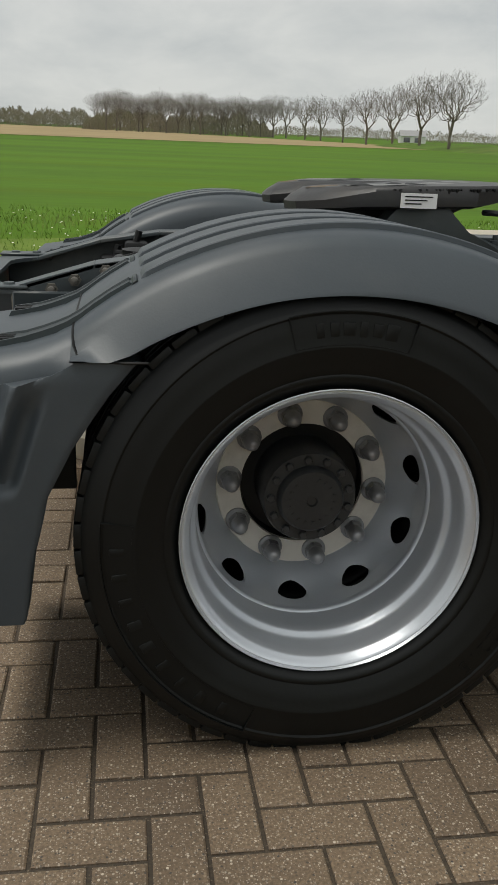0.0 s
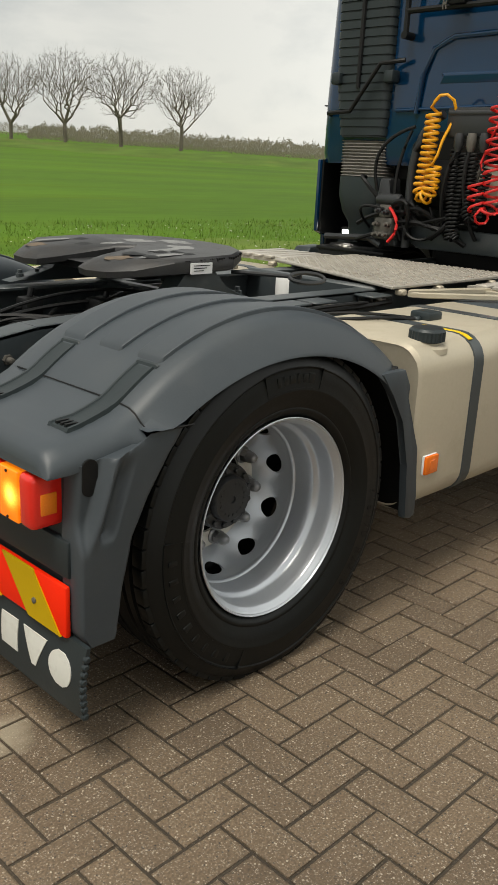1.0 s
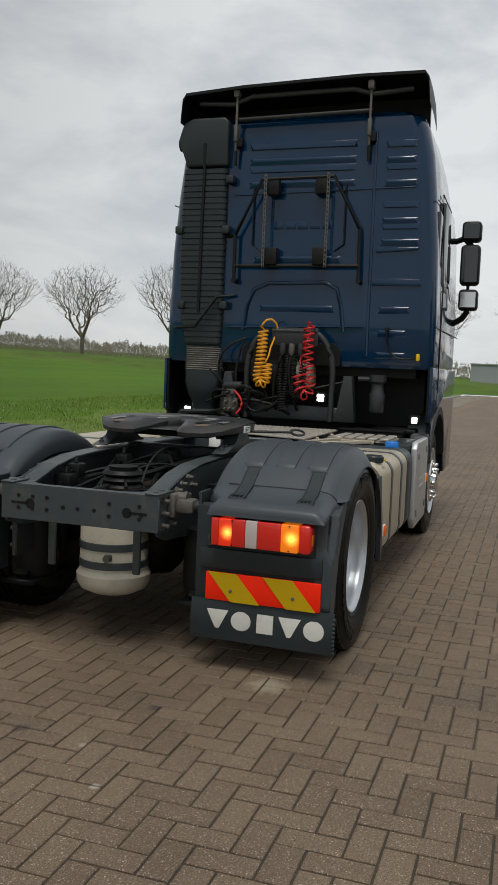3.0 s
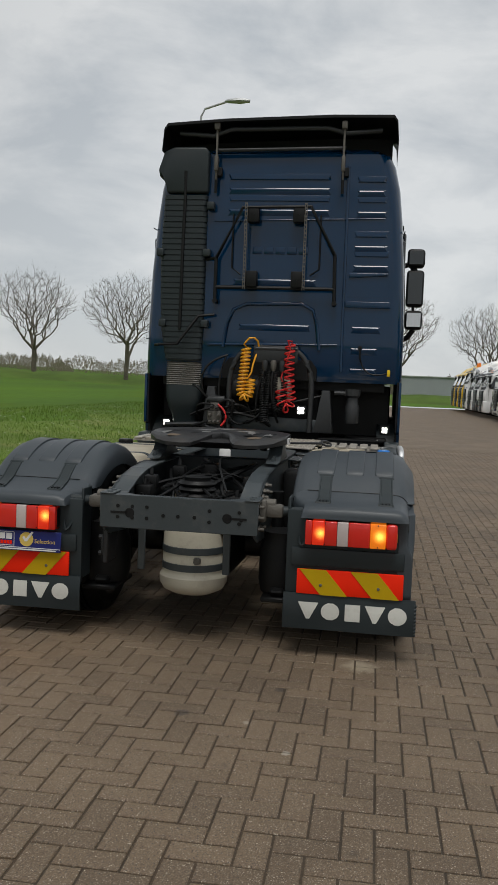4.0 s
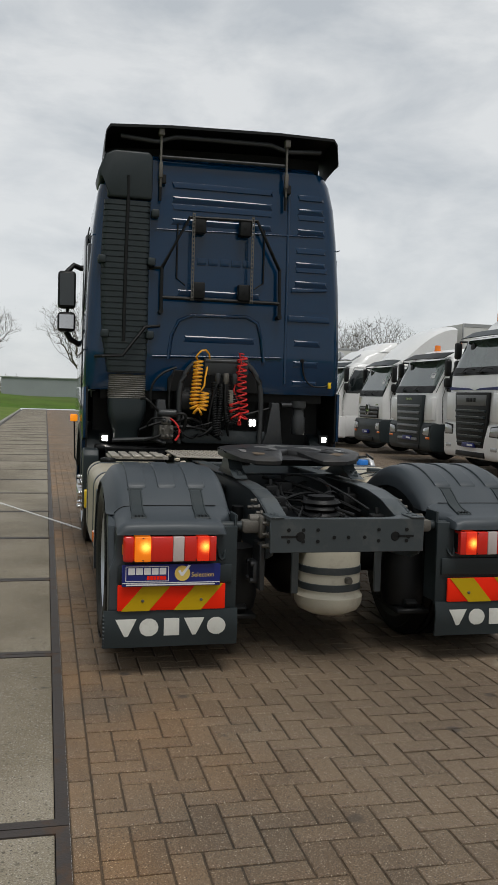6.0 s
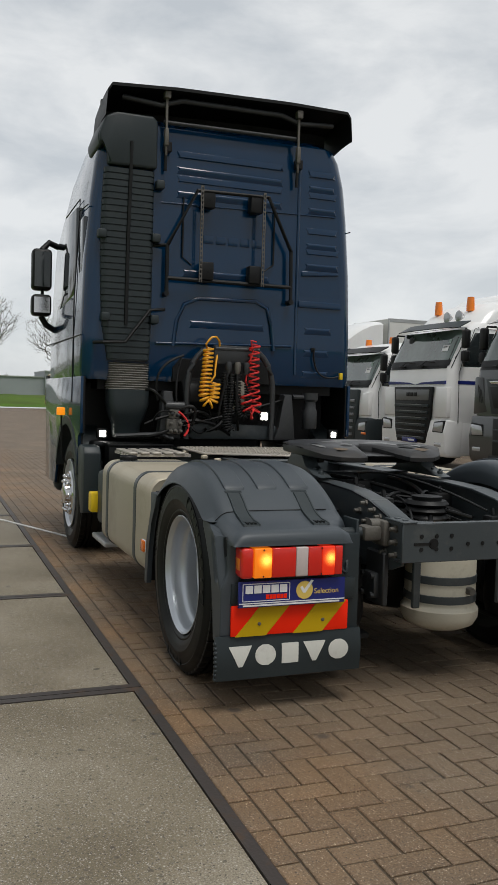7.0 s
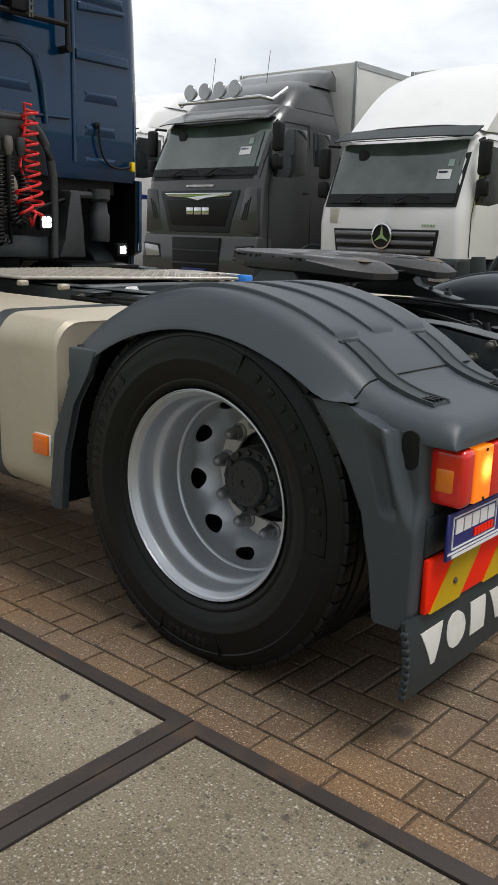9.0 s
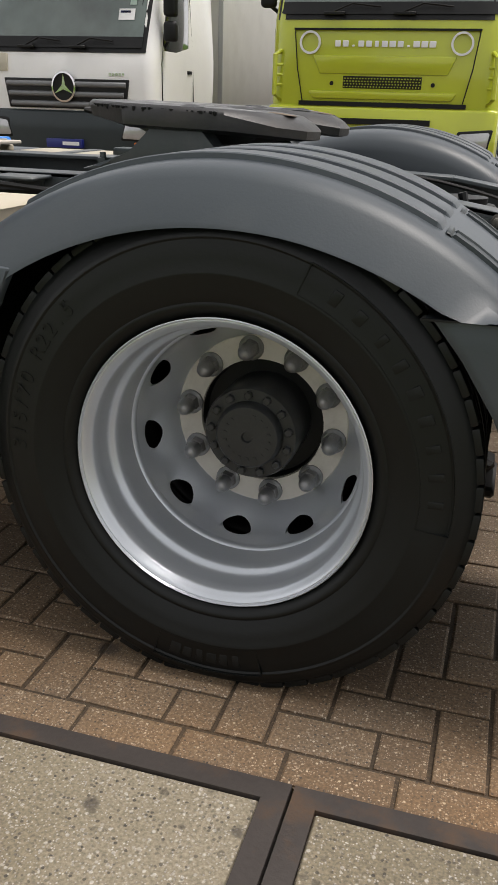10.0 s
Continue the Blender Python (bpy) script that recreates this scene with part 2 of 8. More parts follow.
M_KERB = stone_mat("kerb_concrete", [(0.24, 0.23, 0.21), (0.33, 0.32, 0.29)], [(0.006, 0.2, (0.5, 0.48, 0.44))], joint_random=False)
M_PAINT = mat("road_paint", (0.6, 0.6, 0.57), 0.7, var=0.2, bump=0.2, dirt=((0.2, 0.17, 0.14), 0.8))
M_PLASTIC = mat("grey_plastic", (0.041, 0.051, 0.060), 0.46, var=0.10, scale=2.5, fine=220, bump=0.05, dirt=((0.085, 0.09, 0.093), 0.25), dscale=3.5)
M_PLASTIC_DARK = mat("dark_plastic", (0.019, 0.027, 0.030), 0.46, var=0.12, bump=0.06, dirt=((0.045, 0.046, 0.046), 0.25), spec=0.4)
M_BLACK = mat("black_parts", (0.0048, 0.0052, 0.0056), 0.5, var=0.2, bump=0.05, dirt=((0.022, 0.02, 0.018), 0.35), spec=0.3)
M_RUBBER = mat("tyre_rubber", (0.0029, 0.0038, 0.0038), 0.46, var=0.2, scale=5, bump=0.08, dirt=((0.0078, 0.0092, 0.0090), 0.5), dscale=4, spec=0.30)
M_RIM = mat("silver_painted_steel", (0.57, 0.60, 0.64), 0.34, 0.65, var=0.04, scale=3, fine=260, bump=0.03, dirt=((0.48, 0.48, 0.48), 0.10), dscale=14)
M_DISC = mat("worn_wheel_disc", (0.60, 0.57, 0.52), 0.5, 0.0, var=0.08, bump=0.05, dirt=((0.27, 0.25, 0.22), 0.4))
M_HUB = mat("painted_hub", (0.026, 0.028, 0.030), 0.42, 0.1, var=0.15, bump=0.15, dirt=((0.07, 0.066, 0.06), 0.3), dscale=25)
M_NUT = mat("wheel_nut_steel", (0.25, 0.25, 0.255), 0.34, 0.6, var=0.15, fine=300, bump=0.1, dirt=((0.14, 0.13, 0.12), 0.5), dscale=40)
M_CHASSIS = mat("chassis_paint", (0.044, 0.054, 0.059), 0.42, 0.0, var=0.12, bump=0.05, dirt=((0.15, 0.145, 0.13), 0.35), dscale=5)
M_BLUE = mat("dark_blue_paint", (0.0006, 0.0238, 0.0665), 0.18, 0.0, var=0.10, fine=400, bump=0.0, coat=0.8, dirt=((0.002, 0.0215, 0.058), 0.3), dscale=2.0, spec=0.2)
M_TANK = mat("dull_aluminium_tank", (0.47, 0.42, 0.325), 0.52, 0.25, var=0.08, scale=1.5, bump=0.04, dirt=((0.33, 0.27, 0.19), 0.4), dscale=2.2)
M_ALU = mat("silver_panel", (0.52, 0.53, 0.54), 0.36, 0.5, var=0.05, bump=0.04, dirt=((0.36, 0.35, 0.33), 0.3))
M_TREAD = mat("tread_plate", (0.46, 0.43, 0.38), 0.5, 0.4, var=0.12, bump=0.1, dirt=((0.24, 0.21, 0.17), 0.6))
M_GREASE = mat("greasy_steel", (0.030, 0.030, 0.031), 0.42, 0.25, var=0.25, bump=0.12, dirt=((0.060, 0.050, 0.040), 0.5), dscale=4.5)
M_CREAM = mat("cream_air_tank", (0.50, 0.47, 0.38), 0.5, var=0.1, bump=0.1, dirt=((0.25, 0.2, 0.14), 0.6), dscale=5)
M_CASTING = mat("dirty_casting", (0.12, 0.112, 0.098), 0.6, 0.3, var=0.25, bump=0.5, dirt=((0.10, 0.085, 0.07), 0.6), dscale=20)
M_YELLOW = mat("yellow_hose", (0.80, 0.36, 0.012), 0.38, var=0.06, bump=0.0)
M_RED = mat("red_hose", (0.62, 0.022, 0.02), 0.38, var=0.06, bump=0.0)
M_LENS_RED = mat("red_lens", (0.68, 0.018, 0.010), 0.16, var=0.1, fine=200, bump=0.15, coat=0.6)
M_LENS_WHITE = mat("clear_lens", (0.55, 0.48, 0.46), 0.18, var=0.1, bump=0.2, coat=0.5)
M_LENS_AMBER = mat("amber_lens", (0.82, 0.20, 0.012), 0.2, var=0.12, fine=160, bump=0.2, coat=0.5)
M_REFL_RED = mat("reflective_red", (0.98, 0.026, 0.005), 0.5, var=0.04, bump=0.0, spec=0.15)
M_REFL_YEL = mat("reflective_yellow", (0.52, 0.34, 0.005), 0.45, var=0.05, bump=0.0, spec=0.2)
M_WHITE_TXT = mat("flap_white", (0.62, 0.62, 0.57), 0.6, var=0.08, dirt=((0.35, 0.33, 0.28), 0.5))
M_PLATE_BLUE = mat("plate_blue", (0.012, 0.02, 0.16), 0.35, var=0.05, bump=0.0)
M_PLATE_LINE = mat("plate_white", (0.75, 0.75, 0.75), 0.4, var=0.03, bump=0.0)
M_GOLD = mat("plate_gold", (0.72, 0.52, 0.12), 0.4, var=0.05, bump=0.0)
M_ORANGE = mat("orange_marker", (0.85, 0.17, 0.01), 0.25, var=0.08, bump=0.05, coat=0.5)
M_YBOX = mat("yellow_box", (0.80, 0.55, 0.01), 0.45, var=0.05, bump=0.0)
M_BLUECAP = mat("blue_cap", (0.02, 0.2, 0.65), 0.4, var=0.06, bump=0.0)
M_FILTER = mat("white_canister", (0.75, 0.75, 0.73), 0.4, var=0.05, bump=0.0)
M_CHROME = mat("chrome_cover", (0.75, 0.75, 0.76), 0.12, 1.0, var=0.05, bump=0.0)
M_GLASS = mat("tinted_glass", (0.012, 0.017, 0.018), 0.04, 0.0, var=0.05, bump=0.0, spec=0.9, coat=0.5)
# the strong mottling of this glass colour stands in for sky showing through
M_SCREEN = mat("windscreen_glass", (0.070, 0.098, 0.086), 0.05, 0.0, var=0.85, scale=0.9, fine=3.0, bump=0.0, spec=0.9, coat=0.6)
M_POST = mat("galvanised_post", (0.42, 0.43, 0.43), 0.5, 0.5, var=0.1, bump=0.05)
M_BARK = mat("tree_bark", (0.13, 0.112, 0.085), 0.9, var=0.3, scale=6, bump=0.4, dirt=((0.09, 0.10, 0.06), 0.5), dscale=1.0)
M_TWIG = mat("twigs", (0.115, 0.10, 0.08), 0.9, var=0.25, scale=0.8, bump=0.0)
M_WOOD = mat("far_wood", (0.190, 0.170, 0.125), 0.95, var=0.22, scale=0.05, fine=0.4, bump=0.0, dirt=((0.145, 0.150, 0.075), 0.8), dscale=0.03)
M_GRASS = mat("field_grass", (0.062, 0.126, 0.009), 0.85, var=0.42, scale=0.16, fine=3.5, bump=0.5, dirt=((0.112, 0.155, 0.018), 0.6), dscale=0.35, spec=0.1, stretch=(0.22, 1.0, 1.0))
M_VERGE = mat("verge_grass", (0.105, 0.16, 0.025), 0.9, var=0.35, scale=0.6, fine=12.0, bump=0.5, dirt=((0.23, 0.22, 0.09), 0.75), dscale=0.5, spec=0.15)
M_BLADE = mat("grass_blades", (0.105, 0.175, 0.025), 0.7, var=0.35, scale=0.9, fine=5.0, bump=0.0, dirt=((0.25, 0.25, 0.1), 0.7), dscale=0.8, spec=0.2)
M_BANK = mat("bank_grass", (0.075, 0.125, 0.022), 0.9, var=0.4, scale=0.25, fine=6.0, bump=0.5, dirt=((0.15, 0.14, 0.06), 0.6), dscale=0.12, spec=0.1)
M_SOIL = mat("bare_strip", (0.27, 0.21, 0.115), 0.95, var=0.15, scale=0.06, fine=0.8, bump=0.2, spec=0.1)
M_DAISY = mat("daisy_petals", (0.8, 0.8, 0.76), 0.8, var=0.03, bump=0.0)
M_RUST = mat("rusty_smear", (0.125, 0.090, 0.058), 0.7, 0.1, var=0.4, scale=18, bump=0.3, dirt=((0.08, 0.07, 0.06), 0.7), dscale=25)
M_SCRAPE = mat("scraped_steel", (0.22, 0.22, 0.215), 0.45, 0.3, var=0.3, scale=15, bump=0.2, dirt=((0.08, 0.08, 0.08), 0.6), dscale=20)
M_WORK = glow("work_lamp_light", (1.0, 0.97, 0.9), 7.0)
M_BELLOWS = mat("bellows_rubber", (0.17, 0.16, 0.145), 0.6, var=0.15, bump=0.1, dirt=((0.09, 0.085, 0.075), 0.5))


def lit_lens(name, edge, core, across):
    """A lens lit from behind: brightest before its bulb, which stands at that distance from the truck's middle."""
    m = bpy.data.materials.new(name)
    m.use_nodes = True
    nt = m.node_tree
    N, L = nt.nodes.new, nt.links.new
    b = nt.nodes["Principled BSDF"]
    sep = N("ShaderNodeSeparateXYZ")
    L(N("ShaderNodeNewGeometry").outputs["Position"], sep.inputs[0])
    ab = N("ShaderNodeMath")
    ab.operation = "ABSOLUTE"
    L(sep.outputs["Y"], ab.inputs[0])
    at = N("ShaderNodeCombineXYZ")
    L(ab.outputs[0], at.inputs["Y"])
    L(sep.outputs["Z"], at.inputs["Z"])
    far = N("ShaderNodeVectorMath")
    far.operation = "DISTANCE"
    L(at.outputs[0], far.inputs[0])
    far.inputs[1].default_value = (0, across - 0.012, 0.686)
    grain = N("ShaderNodeTexVoronoi")
    grain.inputs["Scale"].default_value = 160
    mix = N("ShaderNodeMath")
    mix.operation = "MULTIPLY_ADD"
    L(grain.outputs["Distance"], mix.inputs[0])
    mix.inputs[1].default_value = 0.02
    L(far.outputs["Value"], mix.inputs[2])
    near = N("ShaderNodeMapRange")
    near.interpolation_type = "SMOOTHSTEP"
    near.inputs["From Min"].default_value, near.inputs["From Max"].default_value = 0.058, 0.006
    L(mix.outputs[0], near.inputs["Value"])
    col = N("ShaderNodeMix")
    col.data_type = "RGBA"
    L(near.outputs[0], col.inputs["Factor"])
    col.inputs["A"].default_value, col.inputs["B"].default_value = (*edge, 1), (*core, 1)
    L(col.outputs["Result"], b.inputs["Emission Color"])
    power = N("ShaderNodeMapRange")
    power.inputs["To Min"].default_value, power.inputs["To Max"].default_value = 0.35, 2.2
    L(near.outputs[0], power.inputs["Value"])
    L(power.outputs[0], b.inputs["Emission Strength"])
    b.inputs["Base Color"].default_value = (*edge, 1)
    b.inputs["Roughness"].default_value = 0.2
    return m


M_LIT_ORANGE = lit_lens("lit_orange_lens", (0.75, 0.03, 0.008), (1.0, 0.52, 0.08), 0.769)
M_LIT_TURN = lit_lens("lit_turn_lens", (0.95, 0.22, 0.010), (1.0, 0.60, 0.10), 1.077)
M_LIT_AMBER = glow("lit_amber_lens", (1.0, 0.30, 0.012), 0.62)


# ---------------------------------------------------------------- mesh helpers
def finish(name, bm, material, parent=None, label="", smooth=38):
    bmesh.ops.recalc_face_normals(bm, faces=bm.faces[:])
    me = bpy.data.meshes.new(name)
    bm.to_mesh(me)
    bm.free()
    me.materials.append(material)
    me.shade_smooth()
    me.set_sharp_from_angle(angle=radians(smooth))
    ob = new(name, me)
    if parent:
        ob.parent = parent
    if label:
        ob["label"] = label
    return ob


def part(name, bm, material, parent, label="", smooth=38):
    return finish(name, bm, material, parent, label, smooth)


def again(ob, m, parent=None, name=None):
    """One more part on the same mesh."""
    o = new(name or ob.name.split(".")[0], ob.data)
    o.parent = parent or ob.parent
    o.matrix_basis = m
    if "label" in ob:
        o["label"] = ob["label"]
    return o


def raw(name, verts, faces, material, parent=None, smooth=True):
    me = bpy.data.meshes.new(name)
    me.from_pydata([tuple(v) for v in verts], [], faces)
    me.materials.append(material)
    if smooth:
        me.shade_smooth()
        me.set_sharp_from_angle(angle=radians(40))
    ob = new(name, me)
    if parent:
        ob.parent = parent
    return ob


def B():
    return bmesh.new()


def edges_of(verts):
    return list({e for v in verts for e in v.link_edges})


def box(bm, x0, x1, y0, y1, z0, z1, bev=0.0, seg=2, m=None):
    t = Matrix.Translation(((x0 + x1) / 2, (y0 + y1) / 2, (z0 + z1) / 2)) @ Matrix.Diagonal((abs(x1 - x0), abs(y1 - y0), abs(z1 - z0), 1))
    r = bmesh.ops.create_cube(bm, size=1, matrix=(m @ t) if m else t)
    if bev:
        bmesh.ops.bevel(bm, geom=edges_of(r["verts"]), offset=bev, segments=seg, affect="EDGES", profile=0.5)
    return bm


def prism(bm, poly, axis, a, b, bev=0.0, seg=2):
    """A polygon in the plane across axis, from a to b along it. Across x it is (y, z), across y (x, z), across z (x, y)."""
    def at(p, h):
        return {"x": (h, p[0], p[1]), "y": (p[0], h, p[1]), "z": (p[0], p[1], h)}[axis]
    lo = [bm.verts.new(at(p, a)) for p in poly]
    hi = [bm.verts.new(at(p, b)) for p in poly]
    n = len(poly)
    bm.faces.new(lo)
    bm.faces.new(hi[::-1])
    for i in range(n):
        bm.faces.new((lo[i], hi[i], hi[(i + 1) % n], lo[(i + 1) % n]))
    if bev:
        es = [e for e in edges_of(lo + hi)]
        bmesh.ops.bevel(bm, geom=es, offset=bev, segments=seg, affect="EDGES", profile=0.5)
    return bm


def ring(bm, prof, centre, axis="y", n=48, close=False, cap=True):
    """Lathe: prof is a list of (radius, along the axis)."""
    rows = []
    for r, h in prof:
        row = []
        for i in range(n):
            a = 2 * math.pi * i / n
            c, s = r * math.cos(a), r * math.sin(a)
            p = {"y": (c, h, s), "x": (h, c, s), "z": (c, s, h)}[axis]
            row.append(bm.verts.new((p[0] + centre[0], p[1] + centre[1], p[2] + centre[2])))
        rows.append(row)
    pairs = list(zip(rows, rows[1:])) + ([(rows[-1], rows[0])] if close else [])
    for p, q in pairs:
        for i in range(n):
            bm.faces.new((p[i], p[(i + 1) % n], q[(i + 1) % n], q[i]))
    if cap and not close:
        for row in (rows[0], rows[-1]):
            try:
                bm.faces.new(row)
            except ValueError:
                pass
    return bm


def tube(bm, pts, r, n=8, taper=None):
    """A round bar along points, its ends closed."""
    pts = [Vector(p) for p in pts]
    rows = []
    up = Vector((0, 0, 1))
    for i, p in enumerate(pts):
        d = (pts[min(i + 1, len(pts) - 1)] - pts[max(i - 1, 0)]).normalized()
        ref = up if abs(d.dot(up)) < 0.95 else Vector((1, 0, 0))
        u = d.cross(ref).normalized()
        v = d.cross(u)
        rad = r if taper is None else r + (taper - r) * i / (len(pts) - 1)
        rows.append([bm.verts.new(p + (u * math.cos(2 * math.pi * k / n) + v * math.sin(2 * math.pi * k / n)) * rad) for k in range(n)])
    for a, b in zip(rows, rows[1:]):
        for k in range(n):
            bm.faces.new((a[k], a[(k + 1) % n], b[(k + 1) % n], b[k]))
    bm.faces.new(rows[0])
    bm.faces.new(rows[-1][::-1])
    return bm


def arc(p, q, bend, n=8):
    """Points of a curve from p to q that sags by the vector bend."""
    p, q, bend = Vector(p), Vector(q), Vector(bend)
    return [p.lerp(q, i / n) + bend * (4 * (i / n) * (1 - i / n)) for i in range(n + 1)]


def grid(bm, rows, close_v=False):
    vs = [[bm.verts.new(p) for p in row] for row in rows]
    for a, b in zip(vs, vs[1:]):
        m = len(a)
        for i in range(m if close_v else m - 1):
            bm.faces.new((a[i], a[(i + 1) % m], b[(i + 1) % m], b[i]))
    return vs


def round_rect(x0, x1, w, rb, rf, n=5):
    """Outline of a cab's plan: x0 back, x1 front, half width w, corner radii behind and in front."""
    pts = []
    for cx, cy, r, a0 in ((x1 - rf, w - rf, rf, 0), (x0 + rb, w - rb, rb, 90), (x0 + rb, -w + rb, rb, 180), (x1 - rf, -w + rf, rf, 270)):
        for i in range(n + 1):
            a = radians(a0 + 90 * i / n)
            pts.append((cx + r * math.cos(a), cy + r * math.sin(a)))
    return pts


def loft(bm, levels, n=5):
    rows = [[(x, y, z) for x, y in round_rect(x0, x1, w, rb, rf, n)] for z, x0, x1, w, rb, rf in levels]
    vs = grid(bm, rows, True)
    bm.faces.new(vs[0])
    bm.faces.new(vs[-1])
    return bm


def empty(name, label, category, group="", m=None):
    e = new(name)
    if m:
        e.matrix_basis = m
    return tagged(e, label, category, group)


# ---------------------------------------------------------------- ground
def land(x, y):
    """Height of the land: the yard is level, the fields rise gently away from it."""
    if y < 3.62:
        return 0.0
    rise = min(1.0, (y - 3.62) / 5.0)
    return 0.08 + 0.18 * rise * rise * (3 - 2 * rise) + 0.026 * (y - 3.62) + 0.006 * max(0.0, y - 110)


def yard_base():
    v = [(-60, -70, -0.0055), (70, -70, -0.0055), (70, 1.47, -0.0055), (-60, 1.47, -0.0055)]
    return tagged(raw("ground", v, [(0, 1, 2, 3)], M_JOINT, smooth=False), "dark sand joints beneath the brick paving", "ground", kind="structure")


def fields():
    xs = [-900, -400, -200, -100, -60, -40, -25, -15, -8, -4, 0, 4, 8, 12, 18, 25, 35, 50, 70, 100, 150, 250, 400, 700, 1500]
    ys = [3.62, 4.2, 5, 6, 7, 8, 9, 11, 14, 18, 25, 40, 60, 90, 110, 130, 180, 250, 350, 500, 800, 1500]
    verts = [(x, y, land(x, y)) for y in ys for x in xs]
    n = len(xs)
    faces = [(j * n + i, j * n + i + 1, (j + 1) * n + i + 1, (j + 1) * n + i) for j in range(len(ys) - 1) for i in range(n - 1)]
    # beyond the yard's end
    k = len(verts)
    verts += [(70, -900, -0.1), (1500, -900, -0.1), (1500, 3.62, 0.08), (70, 3.62, 0.08)]
    faces.append((k, k + 1, k + 2, k + 3))
    k = len(verts)
    verts += [(-900, -900, -0.05), (70, -900, -0.05), (70, -70, -0.05), (-900, -70, -0.05), (-60, -70, -0.05), (-60, 3.62, -0.05), (-900, 3.62, -0.05)]
    faces += [(k, k + 1, k + 2, k + 3), (k + 3, k + 4, k + 5, k + 6)]
    return tagged(raw("field", verts, faces, M_GRASS), "bright green level field of young grass", "field", kind="structure")


yard_base()
fields()


def draped(name, pts, width, material, lift, label, category):
    """A strip that lies on the land along points (x, y), width metres to its far side."""
    verts, faces = [], []
    for i, (x, y, w) in enumerate(pts):
        for k in range(5):
            yy = y + w * k / 4
            verts.append((x, yy, land(x, yy) + lift))
    for i in range(len(pts) - 1):
        for k in range(4):
            a = i * 5 + k
            faces.append((a, a + 1, a + 6, a + 5))
    return tagged(raw(name, verts, faces, material), label, category, kind="structure")


draped("verge", [(x, 3.63, 3.6 + 0.5 * math.sin(x)) for x in range(-60, 72, 2)], 4, M_VERGE, 0.006, "rough grass verge with dry patches and daisies", "verge")
draped("bare_strip", [(-200, 120, 330), (-80, 118, 330), (-20, 122, 320), (20, 132, 200), (45, 142, 110), (62, 150, 50), (75, 155, 20)], 0, M_SOIL, 0.05, "pale bare soil strip across the green field", "field")


def kerb_row():
    k = tagged(new("kerb"), "grey concrete kerb stones along the verge", "kerb", kind="structure")
    bm = B()
    box(bm, 0.005, 0.995, 3.47, 3.62, -0.1, 0.09, 0.012, 2)
    first = part("kerb_stone", bm, M_KERB, k)
    for i in range(-12, 66):
        if i:
            again(first, Matrix.Translation((i, 0, 0)))
    return k


kerb_row()


def slab_row():
    """Square concrete slabs in steel angle frames, one row beside the bricks."""
    top = tagged(new("slab_row"), "weathered concrete slabs edged with rusty steel", "paving", kind="structure")
    L = 1.97
    bm = B()
    box(bm, 0.05, L - 0.05, 1.52, 3.41, -0.1, 0.0, 0.004, 1)
    slab = part("slab", bm, M_SLAB, top)
    bm = B()
    w = 0.046
    y0, y1, x0, x1 = 1.471, 3.46, 0.003, L - 0.003
    for poly in ([(x0, y0), (x1, y0), (x1 - w, y0 + w), (x0 + w, y0 + w)], [(x0, y1), (x0 + w, y1 - w), (x1 - w, y1 - w), (x1, y1)],
                 [(x0, y0), (x0 + w, y0 + w), (x0 + w, y1 - w), (x0, y1)], [(x1, y0), (x1, y1), (x1 - w, y1 - w), (x1 - w, y0 + w)]):
        prism(bm, poly, "z", -0.1, 0.004)
    bmesh.ops.remove_doubles(bm, verts=bm.verts[:], dist=0.0005)
    rim = part("steel_edge", bm, M_FRAME, top)
    for i in range(-14, 36):
        m = Matrix.Translation((-0.215 + L * i, 0, 0))
        if i == 0:
            slab.matrix_basis = rim.matrix_basis = m
        else:
            again(slab, m)
            again(rim, m)
    return top


slab_row()


def white_line():
    bm = B()
    a, b = Vector((3.95, 1.05)), Vector((9.5, 3.4))
    d = (b - a).normalized()
    s = Vector((-d.y, d.x)) * 0.02
    prism(bm, [tuple(a - s), tuple(b - s), tuple(b + s), tuple(a + s)], "z", 0.002, 0.007)
    return tagged(finish("painted_line", bm, M_PAINT), "thin worn white line painted on the paving", "road marking", kind="structure")


white_line()

# ---------------------------------------------------------------- tractor unit
truck = empty("tractor_unit", "dark blue two-axle tractor truck parked on brick paving", "truck")
AX, AZ = 0.021, 0.480


def hex_nut(bm, c, r, h, out, tip=0.02):
    """A nut with a domed cap that points along y (out = 1 or -1)."""
    ring(bm, [(r * 1.38, 0), (r * 1.36, 0.005 * out), (r * 1.1, 0.009 * out)], c, "y", 18)
    ring(bm, [(r * 1.08, 0.006 * out), (r * 1.08, h * 0.56 * out), (r * 0.90, h * 0.63 * out)], c, "y", 6)
    ring(bm, [(r * 0.93, h * 0.58 * out), (r * 0.91, h * 0.84 * out), (r * 0.72, (h + tip * 0.35) * out), (r * 0.42, (h + tip * 0.8) * out), (r * 0.12, (h + tip) * out)], c, "y", 14)


